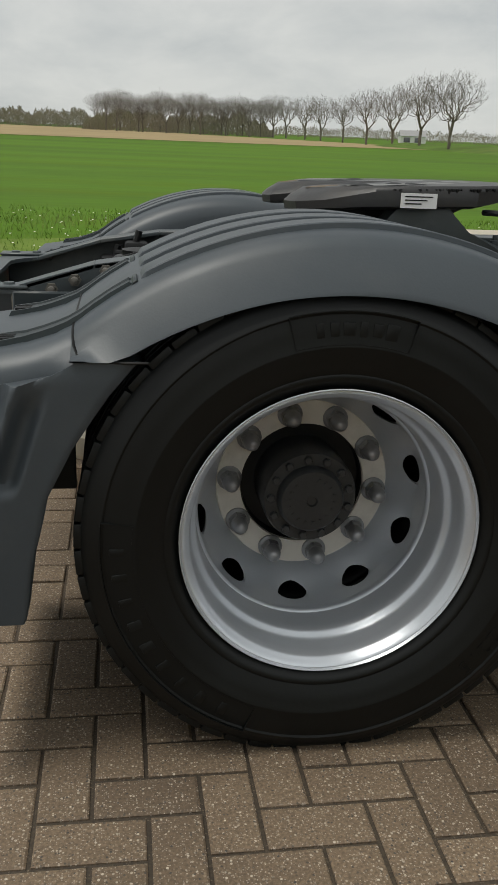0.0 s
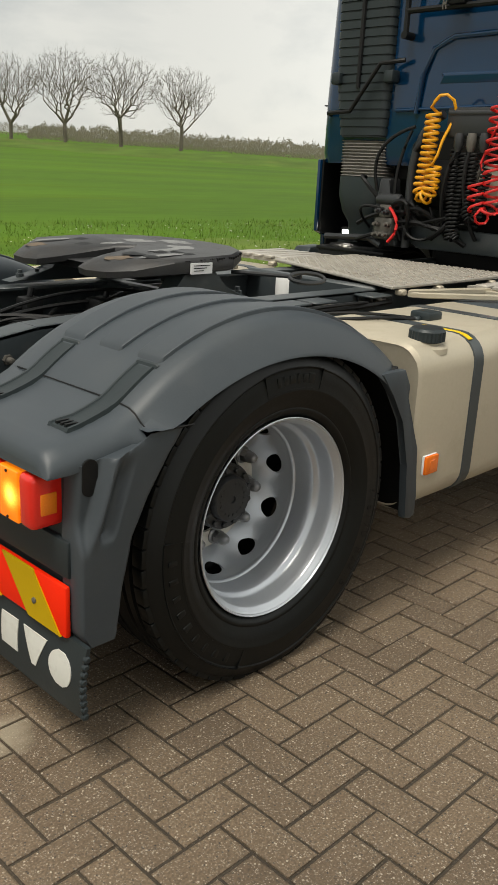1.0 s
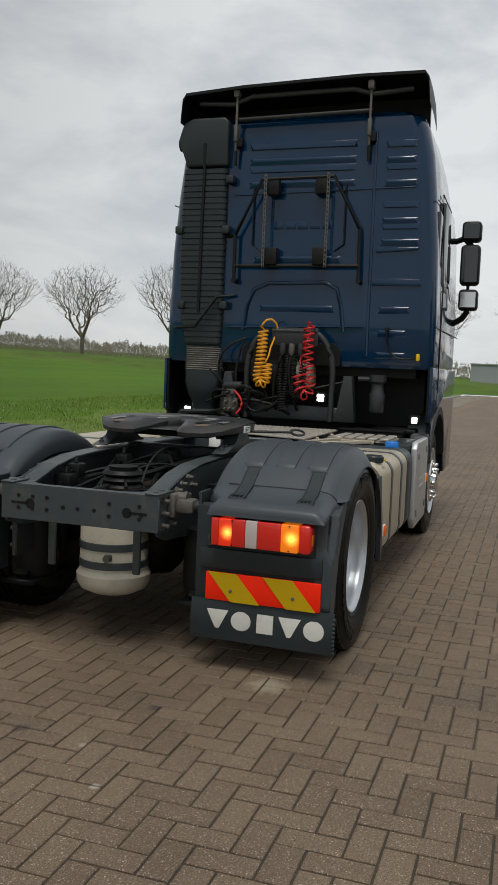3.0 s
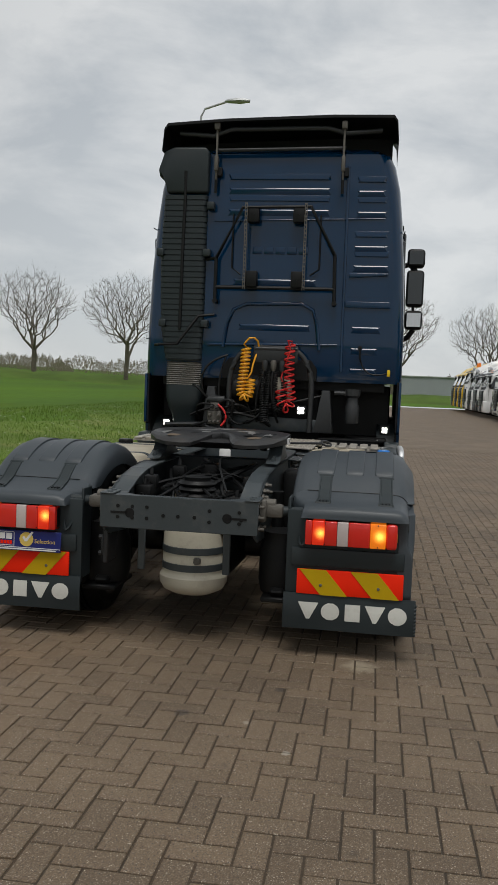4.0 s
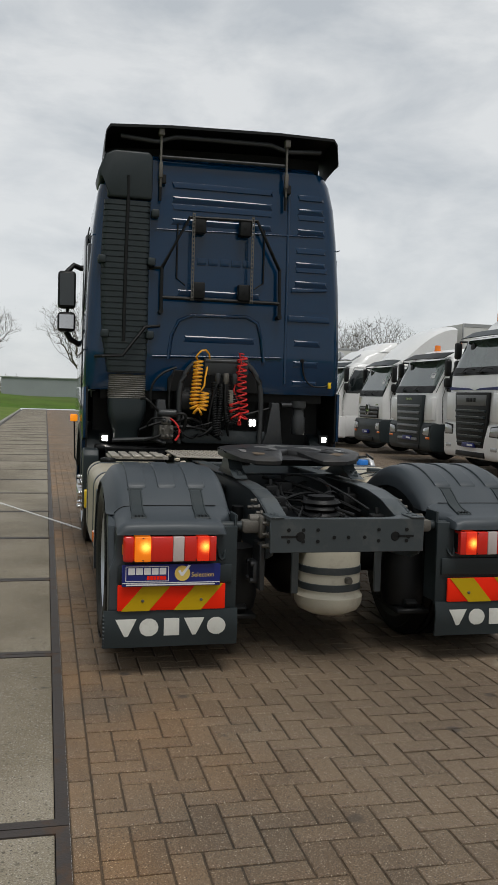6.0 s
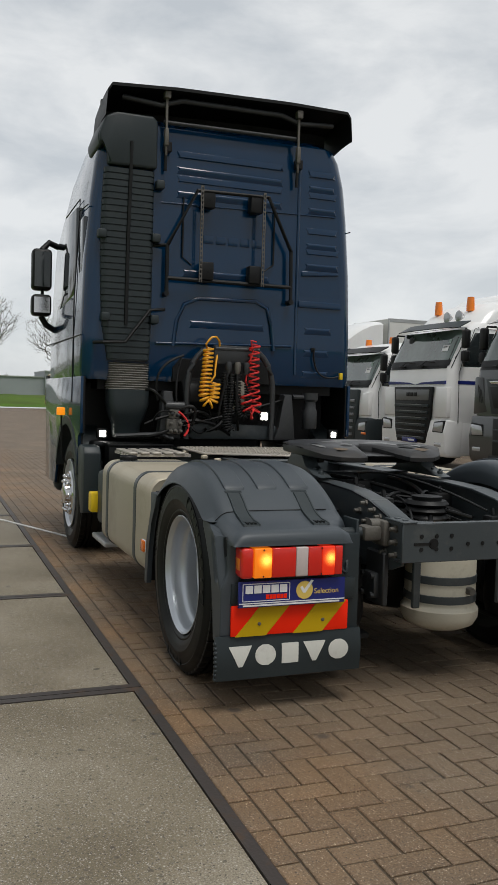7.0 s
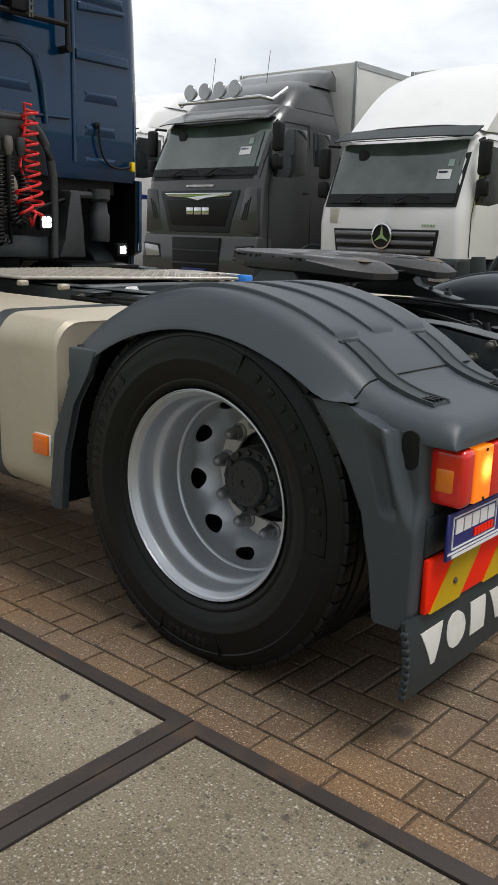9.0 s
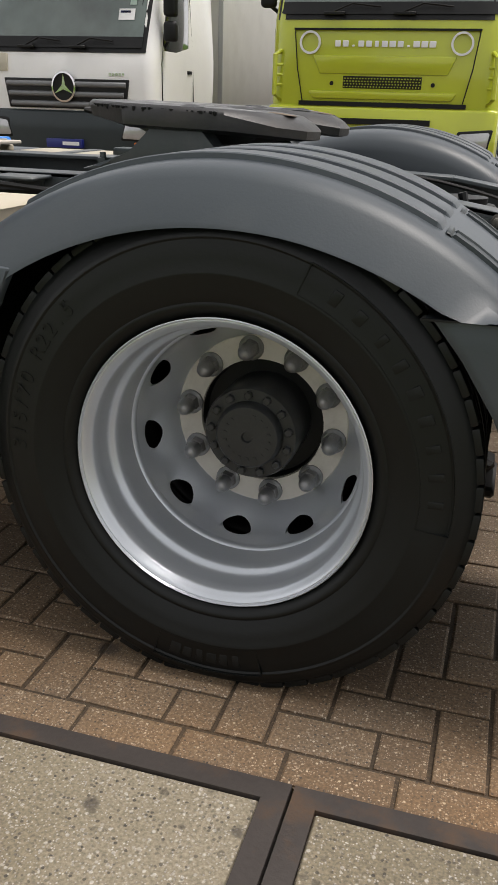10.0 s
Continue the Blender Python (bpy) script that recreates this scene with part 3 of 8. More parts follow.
def tyre_mesh(r=0.492, w=0.3, bead=0.287):
    """Outer face at y = 0, the tyre lies towards +y."""
    bm = B()
    prof = [(bead, 0.055), (bead + 0.010, 0.040), (bead + 0.016, 0.030), (bead + 0.026, 0.022), (bead + 0.030, 0.0185), (bead + 0.036, 0.0175), (bead + 0.040, 0.0195), (0.345, 0.010), (0.36, 0.004),
            (0.375, 0.001), (0.380, -0.0015), (0.383, -0.0015), (0.387, 0.0), (0.41, 0.0), (0.43, 0.004), (0.440, 0.006), (0.444, 0.0035), (0.448, 0.0045), (0.453, 0.009), (0.468, 0.017), (0.479, 0.024),
            (r - 0.007, 0.033)]
    g = [0.075, 0.115, 0.185, 0.225]
    mid = []
    for y in g:
        mid += [(r, y - 0.008), (r - 0.014, y - 0.005), (r - 0.014, y + 0.005), (r, y + 0.008)]
    back = [(a, w - b) for a, b in prof[::-1]]
    ring(bm, prof + mid + back, (0, 0, 0), "y", 96, cap=False)
    return bm


def tread_lugs():
    """Cross grooves show as notches between shoulder blocks."""
    bm = B()
    n = 56
    for i in range(n):
        a = 2 * math.pi * i / n
        m = Matrix.Rotation(a, 4, "Y")
        box(bm, -0.0254, 0.0254, 0.0265, 0.066, 0.470, 0.4940, 0.004, 2, m=m)
    return bm


def rim_profile():
    return [(0.284, 0.055), (0.289, 0.040), (0.2925, 0.030), (0.2965, 0.0235), (0.2985, 0.025), (0.2975, 0.0295), (0.2915, 0.0285), (0.2865, 0.032), (0.2845, 0.038), (0.2785, 0.043), (0.2755, 0.050),
            (0.2745, 0.070), (0.2720, 0.098), (0.2680, 0.108), (0.2610, 0.113), (0.2575, 0.120), (0.2555, 0.135), (0.2545, 0.160), (0.2535, 0.186), (0.2490, 0.190), (0.2475, 0.196), (0.2490, 0.202), (0.2505, 0.208)]


def wheel_disc():
    """The dished disc with ten hand holes."""
    bm = B()
    prof = [(0.2505, 0.207), (0.2500, 0.228), (0.2455, 0.252), (0.232, 0.282), (0.208, 0.314), (0.196, 0.326)]
    def at(theta, f):
        f = min(max(f, 0), 1) * (len(prof) - 1)
        i = min(int(f), len(prof) - 2)
        r = prof[i][0] + (prof[i + 1][0] - prof[i][0]) * (f - i)
        y = prof[i][1] + (prof[i + 1][1] - prof[i][1]) * (f - i)
        return r, y
    n, k = 10, 24
    for s in range(n):
        t0 = 2 * math.pi * (s + 0.5) / n
        outer, inner, deep = [], [], []
        for j in range(k):
            a = 2 * math.pi * j / k
            c, d = math.cos(a), math.sin(a)
            q = 1 / max(abs(c), abs(d))
            for lst, u, v, push in ((outer, c * q, d * q, 0), (inner, 0.46 * c, 0.50 * d - 0.22, 0), (deep, 0.46 * c, 0.50 * d - 0.22, 0.02)):
                r, y = at(0, 0.5 + 0.5 * v)
                th = t0 + u * math.pi / n
                lst.append(bm.verts.new((r * math.cos(th), y + push, r * math.sin(th))))
        for j in range(k):
            i2 = (j + 1) % k
            bm.faces.new((outer[j], outer[i2], inner[i2], inner[j]))
            bm.faces.new((inner[j], inner[i2], deep[i2], deep[j]))
    bmesh.ops.remove_doubles(bm, verts=bm.verts[:], dist=0.0008)
    return bm


def text_mesh(words, size, m, material, parent, name="lettering", extrude=0.0006):
    """Words as a mesh, in the built-in font."""
    cu = bpy.data.curves.new(name, "FONT")
    cu.body, cu.size, cu.extrude, cu.align_x, cu.align_y = words, size, extrude, "CENTER", "CENTER"
    tmp = new("tmp", cu)
    dg = bpy.context.evaluated_depsgraph_get()
    me = bpy.data.meshes.new_from_object(tmp.evaluated_get(dg))
    bpy.data.objects.remove(tmp)
    me.materials.clear()
    me.materials.append(material)
    ob = new(name, me)
    ob.parent = parent
    ob.matrix_basis = m
    return ob


def rear_wheel():
    """A twin wheel whose outer face looks to -y, at y = 0."""
    bm = B()
    ring(bm, [(0.104, 0.36), (0.104, 0.243), (0.100, 0.236), (0.074, 0.235), (0.071, 0.217), (0.066, 0.212), (0.028, 0.210), (0.012, 0.210), (0.010, 0.215)], (0, 0, 0), "y", 48)
    w = part("wheel", bm, M_HUB, truck, "twin rear wheel with deep silver rim")
    part("tyre", tyre_mesh(), M_RUBBER, w, "worn black tyre with moulded sidewall lines")
    # raised frames with moulded marks on the sidewall, as plain bars
    rnd = random.Random(12)
    for a0, a1, marks in ((39, 114, 9), (183, 214, 6)):
        bm = B()
        for k in range(int(a1 - a0)):
            m = Matrix.Rotation(radians(a0 + k + 0.5), 4, "Y")
            for q in (0.386, 0.446):
                box(bm, -0.0037, 0.0037, -0.0012, 0.006, q - 0.0008, q + 0.0008, m=m)
        for ang in (a0, a1):
            box(bm, -0.0008, 0.0008, -0.0012, 0.006, 0.386, 0.446, m=Matrix.Rotation(radians(ang), 4, "Y"))
        part("sidewall_frame", bm, M_RUBBER, w)
        for k in range(marks):
            bm = B()
            ang = a0 + 5 + (a1 - a0 - 9) * (k + 0.5) / marks
            ww, hh = rnd.uniform(0.007, 0.012), rnd.uniform(0.012, 0.015)
            box(bm, -ww, ww, -0.0008, 0.004, 0.414 - hh, 0.414 + hh, 0.0022, 2, m=Matrix.Rotation(radians(ang), 4, "Y"))
            part("sidewall_mark", bm, M_RUBBER, w)
    # tyre size, read round the wheel
    for k, ch in enumerate("315/70 R22.5"):
        if ch != " ":
            text_mesh(ch, 0.045, Matrix.Rotation(radians(288 + 4.0 * k), 4, "Y") @ Matrix.Translation((0, -0.0004, 0.414)) @ Matrix.Rotation(radians(90), 4, "X"), M_RUBBER, w, "size_letter")
    part("tread", tread_lugs(), M_RUBBER, w)
    bm = tyre_mesh()
    bmesh.ops.translate(bm, verts=bm.verts[:], vec=(0, 0.36, 0))
    part("inner_tyre", bm, M_RUBBER, w)
    bm = B()
    rows = rim_profile()
    vs = None
    n = 96
    rr = [[bm.verts.new((r * math.cos(2 * math.pi * i / n), y, r * math.sin(2 * math.pi * i / n))) for i in range(n)] for r, y in rows]
    for p, q in zip(rr, rr[1:]):
        for i in range(n):
            bm.faces.new((p[i], p[(i + 1) % n], q[(i + 1) % n], q[i]))
    rim = part("rim", bm, M_RIM, w, "deep silver steel rim")
    part("disc", wheel_disc(), M_RIM, w)
    bm = B()
    rows = [[(r * math.cos(2 * math.pi * i / 64), y, r * math.sin(2 * math.pi * i / 64)) for i in range(64)] for r, y in ((0.1965, 0.326), (0.194, 0.3225), (0.1415, 0.3225), (0.1405, 0.332))]
    grid(bm, rows, True)
    part("mounting_face", bm, M_DISC, w, "bare worn ring round the hub")
    bm = B()
    ring(bm, [(0.262, 0.44), (0.262, 0.395), (0.20, 0.388), (0.146, 0.384), (0.142, 0.331), (0.139, 0.331), (0.137, 0.36), (0.10, 0.362)], (0, 0, 0), "y", 40)
    part("brake_drum", bm, M_BLACK, w)
    bm = B()
    hex_nut(bm, (0, 0, 0), 0.0205, 0.050, -1, 0.013)
    nut = None
    for i in range(10):
        a = 2 * math.pi * (i + 0.25) / 10
        m = Matrix.Translation((0.1675 * math.cos(a), 0.3225, 0.1675 * math.sin(a)))
        if nut is None:
            nut = part("wheel_nut", bm, M_NUT, w, "", 32)
            nut.matrix_basis = m
        else:
            again(nut, m)
    bm = B()
    ring(bm, [(0.0095, 0), (0.0095, -0.009), (0.007, -0.011)], (0, 0, 0), "y", 6)
    bolt = None
    for i in range(13):
        a = 2 * math.pi * i / 13
        m = Matrix.Translation((0.087 * math.cos(a), 0.236, 0.087 * math.sin(a)))
        if bolt is None:
            bolt = part("hub_bolt", bm, M_HUB, w)
            bolt.matrix_basis = m
        else:
            again(bolt, m)
    # moulded ring of marks on the cap
    bm = B()
    for i in range(16):
        box(bm, -0.003, 0.003, 0.2095, 0.214, 0.046, 0.053, m=Matrix.Rotation(2 * math.pi * i / 18, 4, "Y"))
    part("cap_marks", bm, M_HUB, w)
    return w


def copy_part(ob, m, parent):
    """A part and its sub-parts once more under parent."""
    o = again(ob, m, parent)
    for c in list(ob.children):
        again(c, c.matrix_basis.copy(), o)
    return o


OUT = 1.226
wheel_r = rear_wheel()
wheel_r.matrix_basis = Matrix.Translation((AX, -OUT - 0.023, AZ)) @ Matrix.Rotation(radians(14.5), 4, "Y")
wheel_l = copy_part(wheel_r, Matrix.Translation((AX, OUT + 0.019, AZ)) @ Matrix.Rotation(math.pi, 4, "Z") @ Matrix.Rotation(radians(17.5), 4, "Y"), truck)
# the tyres stand turned on their rims
for wheel, disc_turn, tyre_turn in ((wheel_r, -9.4, -212), (wheel_l, -9.8, -34.5)):
    for o in wheel.children:
        if o.name.startswith("disc"):
            o.matrix_basis = Matrix.Rotation(radians(disc_turn), 4, "Y")
        elif o.name.startswith(("sidewall", "size_letter")):
            o.matrix_basis = Matrix.Rotation(radians(tyre_turn), 4, "Y") @ o.matrix_basis
bm = B()
ring(bm, [(0.09, -0.95), (0.09, 0.95)], (AX, 0, AZ), "y", 20)
ring(bm, [(0.10, -0.26), (0.21, -0.16), (0.24, 0.0), (0.21, 0.16), (0.10, 0.26)], (AX, 0, AZ), "y", 24)
tube(bm, [(AX, 0, AZ), (0.9, 0, 0.6)], 0.06, 12)
part("rear_axle", bm, M_BLACK, truck)


def arch_z(x, top=1.054):
    d = x - 0.05
    return top - (0.82 - math.sqrt(max(0.0, 0.82 ** 2 - d * d)))


def mudguard(s):
    """Plastic guard over a twin wheel; s is the side, 1 or -1."""
    bm = B()
    xs = [-0.47 + (0.565 + 0.47) * i / 30 for i in range(31)]
    rows = []
    for x in xs:
        z = arch_z(x)
        low = 0.960 - (0.78 - math.sqrt(0.78 ** 2 - (x - 0.025) ** 2))
        if x < -0.34:
            low = max(low, 0.850)
        side = min(low, z - 0.09)
        sec = [(0.574, z - 0.12), (0.574, z - 0.06), (0.584, z - 0.026), (0.606, z - 0.002), (0.64, z + 0.010), (0.70, z + 0.015), (0.9, z + 0.016), (1.12, z + 0.014), (1.160, z + 0.009), (1.182, z - 0.001), (1.196, z - 0.016),
               (1.206, z - 0.034), (1.246, min(z - 0.085, low + 0.012)), (1.248, side), (1.236, side + 0.003), (1.200, z - 0.050), (1.17, z - 0.020), (0.9, z - 0.004), (0.62, z - 0.022), (0.592, z - 0.06), (0.586, z - 0.12)]
        foot = 0.838 if x < -0.30 else 0.0
        rows.append([(x, s * y, max(zz, foot)) for y, zz in sec])
    vs = grid(bm, rows, True)
    bm.faces.new(vs[0])
    bm.faces.new(vs[-1])
    g = part("mudguard", bm, M_PLASTIC, truck, "dark grey plastic mudguard over the rear wheel", 30)

    def ease(v, a, b):
        u = min(1.0, max(0.0, (v - a) / (b - a)))
        return u * u * (3 - 2 * u)
    # raised bands along the crown, with sloped ends
    for y0, y1 in ((0.70, 0.795), (0.865, 0.96), (1.03, 1.125)):
        bm = B()
        rr = []
        xa, xb = -0.340, 0.46
        stations = [(xa - 0.010, -0.006, 0.010), (xa, 0.009, 0.003), (xa + 0.005, 0.0125, 0.0)] + [(xa + 0.008 + (xb - xa - 0.016) * i / 22, 0.0125, 0.0) for i in range(1, 22)] + [(xb - 0.008, 0.0125, 0.0), (xb + 0.01, -0.006, 0.008)]
        for x, up, inset in stations:
            z = arch_z(x) + 0.012
            rr.append([(x, s * yy, z + dz) for yy, dz in ((y0 - 0.004 + inset, -0.004), (y0 - 0.0015 + inset, up - 0.002), (y0 + 0.002 + inset, up), (y1 - 0.002 - inset, up), (y1 + 0.0015 - inset, up - 0.002), (y1 + 0.004 - inset, -0.004))])
        grid(bm, rr)
        part("crown_band", bm, M_PLASTIC, g, smooth=25)

    def shelf_z(x):
        return float(np.interp(x, (-0.728, -0.722, -0.705, -0.62, -0.55, -0.50, -0.466), (0.772, 0.796, 0.812, 0.824, 0.836, 0.852, 0.8705)))

    def crown_top(x):
        return (arch_z(x) if x > -0.466 else shelf_z(x)) + 0.016
    # rear fixing straps: a flat band between two thin lips, three slots at its foot
    for yc in (0.755, 1.09):
        bm = B()
        rr = []
        for x, up in ((-0.362, -0.004), (-0.367, 0.002), (-0.40, 0.003), (-0.43, 0.003), (-0.456, 0.003), (-0.480, 0.005), (-0.505, 0.007), (-0.53, 0.006), (-0.56, 0.005), (-0.59, 0.005), (-0.618, 0.005), (-0.623, -0.004)):
            w = 0.034 + 0.006 * (x < -0.57)
            z = crown_top(x) + up
            rr.append([(x, s * yy, z + dz) for yy, dz in ((yc - w - 0.003, -0.014), (yc - w, 0.003), (yc - w + 0.006, 0.003), (yc - w + 0.008, -0.001), (yc + w - 0.008, -0.001), (yc + w - 0.006, 0.003), (yc + w, 0.003), (yc + w + 0.003, -0.014))])
        grid(bm, rr)
        strap = part("strap", bm, M_PLASTIC_DARK, g, "flat plastic strap with raised edges", 25)
        bm = B()
        for k in range(3):
            box(bm, -0.612, -0.578, s * (yc - 0.022 + k * 0.018), s * (yc - 0.014 + k * 0.018), crown_top(-0.6) - 0.004, crown_top(-0.6) + 0.009)
        part("strap_slots", bm, M_BLACK, strap)
        bm = B()
        rr = []
        for x, up in ((-0.350, -0.002), (-0.353, 0.004), (-0.359, 0.004), (-0.362, -0.002)):
            rr.append([(x, s * (yc + dy), crown_top(x) + up - (0.004 if abs(dy) > 0.04 else 0)) for dy in (-0.042, -0.037, 0.0, 0.037, 0.042)])
        grid(bm, rr)
        part("strap_rim", bm, M_PLASTIC_DARK, strap)
    # shelf over the lamp, rounded down at its outer edge like the crown
    bm = B()
    rows = []
    for x in (-0.464, -0.48, -0.50, -0.525, -0.55, -0.585, -0.62, -0.665, -0.705, -0.715, -0.722, -0.727, -0.728):
        z = shelf_z(x)
        low_ = max(0.768, min(z - 0.05, 0.80))
        flat = ease(-x, 0.466, 0.505)
        yi = 0.586 + 0.06 * ease(-x, 0.52, 0.60)
        sec = [(yi, low_), (yi, z - 0.030), (yi + 0.012, z - 0.004), (yi + 0.05, z + 0.012), (0.9, z + 0.016), (1.12, z + 0.014), (1.160, z + 0.009 + 0.003 * flat), (1.182 + 0.022 * flat, z - 0.001 + 0.007 * flat), (1.196 + 0.022 * flat, z - 0.016 + 0.012 * flat), (1.206 + 0.028 * flat, z - 0.034 + 0.016 * flat), (1.239, max(low_ + 0.004, min(z - 0.05, low_ + 0.012))), (1.239, low_)]
        back = 0.027 * flat
        rows.append([(x, s * (y - (back if y > 1.17 else 0.0)), max(zz, low_)) for y, zz in sec])
    vs = grid(bm, rows, True)
    bm.faces.new(vs[0])
    bm.faces.new(vs[-1])
    part("lamp_shelf", bm, M_PLASTIC, g, smooth=40)
    # rear panel and its outer cheek
    bm = B()
    box(bm, -0.655, -0.625, s * 0.572, s * 1.205, 0.33, 0.80, 0.008, 2)
    box(bm, -0.672, -0.65, s * 0.60, s * 1.20, 0.505, 0.60, 0.006, 2)
    box(bm, -0.64, -0.50, s * 0.572, s * 0.585, 0.35, 0.86, 0.004, 1)
    part("rear_panel", bm, M_PLASTIC_DARK, g)
    # outer cheek: a plate with a long scoop, a ridge behind it and a set-back strip with an oval opening
    def along(z, pts):
        return float(np.interp(z, [p[0] for p in pts], [p[1] for p in pts]))
    front = [(0.333, -0.566), (0.338, -0.562), (0.46, -0.545), (0.53, -0.527), (0.585, -0.516), (0.68, -0.468), (0.775, -0.405), (0.852, -0.340)]
    rear = [(0.333, -0.640), (0.37, -0.662), (0.60, -0.664), (0.70, -0.656), (0.80, -0.655), (0.852, -0.640)]
    bm = B()
    rows = []
    for k in range(46):
        z = 0.333 + 0.519 * k / 45
        xr, xf = along(z, rear), along(z, front)
        scoop = ease(z, 0.592, 0.612) * (1 - ease(z, 0.73, 0.80))
        strip = ease(z, 0.56, 0.66)
        mid = -0.592 + 0.055 * (z - 0.60) / 0.17
        row = []
        for i in range(41):
            u = i / 40
            x = xr + (xf - xr) * u
            v = (x - mid) / 0.027
            y = 1.243 - 0.021 * scoop * max(0.0, 1 - v * v) ** 1.2
            y += 0.006 * strip * math.exp(-((x - mid + 0.033) / 0.012) ** 2)
            y -= 0.030 * strip * ease(mid - 0.036 - x, 0.0, 0.020)
            y -= 0.005 * max(0.0, (u - 0.93) / 0.07) ** 2 + 0.004 * ease(z, 0.80, 0.838) + 0.012 * max(0.0, (0.06 - u) / 0.06) ** 2
            row.append((x, s * y, min(z, crown_top(x) - 0.054, 0.838)))
        row += [(xf, s * 1.165, min(z, crown_top(xf) - 0.054, 0.838)), (xr, s * 1.165, min(z, crown_top(xr) - 0.054, 0.838))]
        rows.append(row)
    vs = grid(bm, rows, True)
    bm.faces.new(vs[0])
    bm.faces.new(vs[-1])
    part("side_cheek", bm, M_PLASTIC, g, smooth=50)
    bm = B()
    oval = [(-0.618 + 0.022 * math.cos(k * math.pi / 9), (0.774 if k < 9 else 0.728) + 0.022 * math.sin(k * math.pi / 9 + (0.001 if k == 9 else 0))) for k in range(18)]
    prism(bm, oval, "y", s * 1.19, s * 1.2150, 0.0)
    part("cheek_slot", bm, M_BLACK, g, "black oval opening")
    # joint between the crown and the rear pieces
    bm = B()
    tube(bm, [(-0.467, s * (0.66 + 0.44 * k / 6), arch_z(-0.466) + 0.0150) for k in range(7)] + [(-0.467, s * 1.16, arch_z(-0.466) + 0.009), (-0.466, s * 1.182, arch_z(-0.466) - 0.001), (-0.464, s * 1.197, arch_z(-0.464) - 0.016), (-0.458, s * 1.2075, 0.843), (-0.43, s * 1.230, 0.838), (-0.38, s * 1.2465, 0.838), (-0.335, s * 1.2475, 0.838)], 0.0026, 5)
    part("joint_line", bm, M_BLACK, g)
    # front leg: a narrow outer plate and a thin shield before the wheel
    dx = -0.034 if s > 0 else 0.0
    bm = B()
    prism(bm, [(x + dx * (z < 0.84), z) for x, z in ((0.425, 0.862), (0.555, 0.862), (0.592, 0.80), (0.577, 0.765), (0.672, 0.58), (0.692, 0.40), (0.696, 0.335), (0.672, 0.326), (0.632, 0.336), (0.622, 0.528), (0.572, 0.69), (0.50, 0.785))], "y", s * 1.222, s * 1.249, 0.006, 2)
    part("front_leg", bm, M_PLASTIC, g)
    bm = B()
    prism(bm, [(x + dx * (z < 0.84), z) for x, z in ((0.545, 0.87), (0.60, 0.72), (0.664, 0.56), (0.684, 0.34), (0.668, 0.34), (0.648, 0.55), (0.586, 0.71), (0.53, 0.85))], "y", s * 0.60, s * 1.224, 0.003, 1)
    part("front_shield", bm, M_BLACK, g)
    g.location.z = -0.022 if s > 0 else -0.008
    return g


def mud_flap(s):
    def flap_x(y, z):
        u = (0.345 - z) / 0.19
        return -0.670 - 0.008 * math.sin(u * 3.5) - 0.010 * u + 0.003 * math.sin(7 * y + 3 * u)
    bm = B()
    rows = []
    for i in range(9):
        z = 0.345 - 0.19 * i / 8
        rows.append([(flap_x(y, z), s * y, z) for y in [0.568 + 0.70 * k / 24 for k in range(25)]])
    grid(bm, rows)
    ext = bmesh.ops.extrude_face_region(bm, geom=bm.faces[:])
    bmesh.ops.translate(bm, verts=[v for v in ext["geom"] if isinstance(v, bmesh.types.BMVert)], vec=(0.012, 0, 0))
    flap = part("mud_flap", bm, M_PLASTIC_DARK, truck, "dark rubber mud flap with white brand shapes", 50)
    for k in range(9):
        bm = B()
        z = 0.165 + k * 0.019
        ring(bm, [(0.002, s * 1.262), (0.010, s * 1.263), (0.010, s * 1.270), (0.006, s * 1.274)], (flap_x(1.26, z) + 0.006, 0, z), "y", 10)
        part("edge_lug", bm, M_PLASTIC_DARK, flap)
    y, h0, h1 = 1.212, 0.213, 0.302
    if s < 0:
        y = 0.645
    step = 0.118
    hm = (h0 + h1) / 2
    for i, kind in enumerate("wdbwd"):
        c = (y - step * (i + 0.5)) if s > 0 else (y + step * (i + 0.5))
        if kind == "w":
            def half(z):
                return 0.009 + 0.045 * (z - h0) / (h1 - h0)
        elif kind == "d":
            def half(z):
                return max(0.010, 0.049 * math.sqrt(max(0.0, 1 - ((z - hm) / 0.0465) ** 2)))
        else:
            def half(z):
                return 0.040
        bm = B()
        rows = []
        for k in range(9):
            z = h0 + (h1 - h0) * k / 8
            w = half(z)
            rows.append([(flap_x(yy, z) - 0.0022, s * yy, z) for yy in [c - w + 2 * w * j / 6 for j in range(7)]])
        grid(bm, rows)
        ext = bmesh.ops.extrude_face_region(bm, geom=bm.faces[:])
        bmesh.ops.translate(bm, verts=[v for v in ext["geom"] if isinstance(v, bmesh.types.BMVert)], vec=(0.004, 0, 0))
        part("brand_shape", bm, M_WHITE_TXT, flap, "off-white plain shape", 30)
    return flap


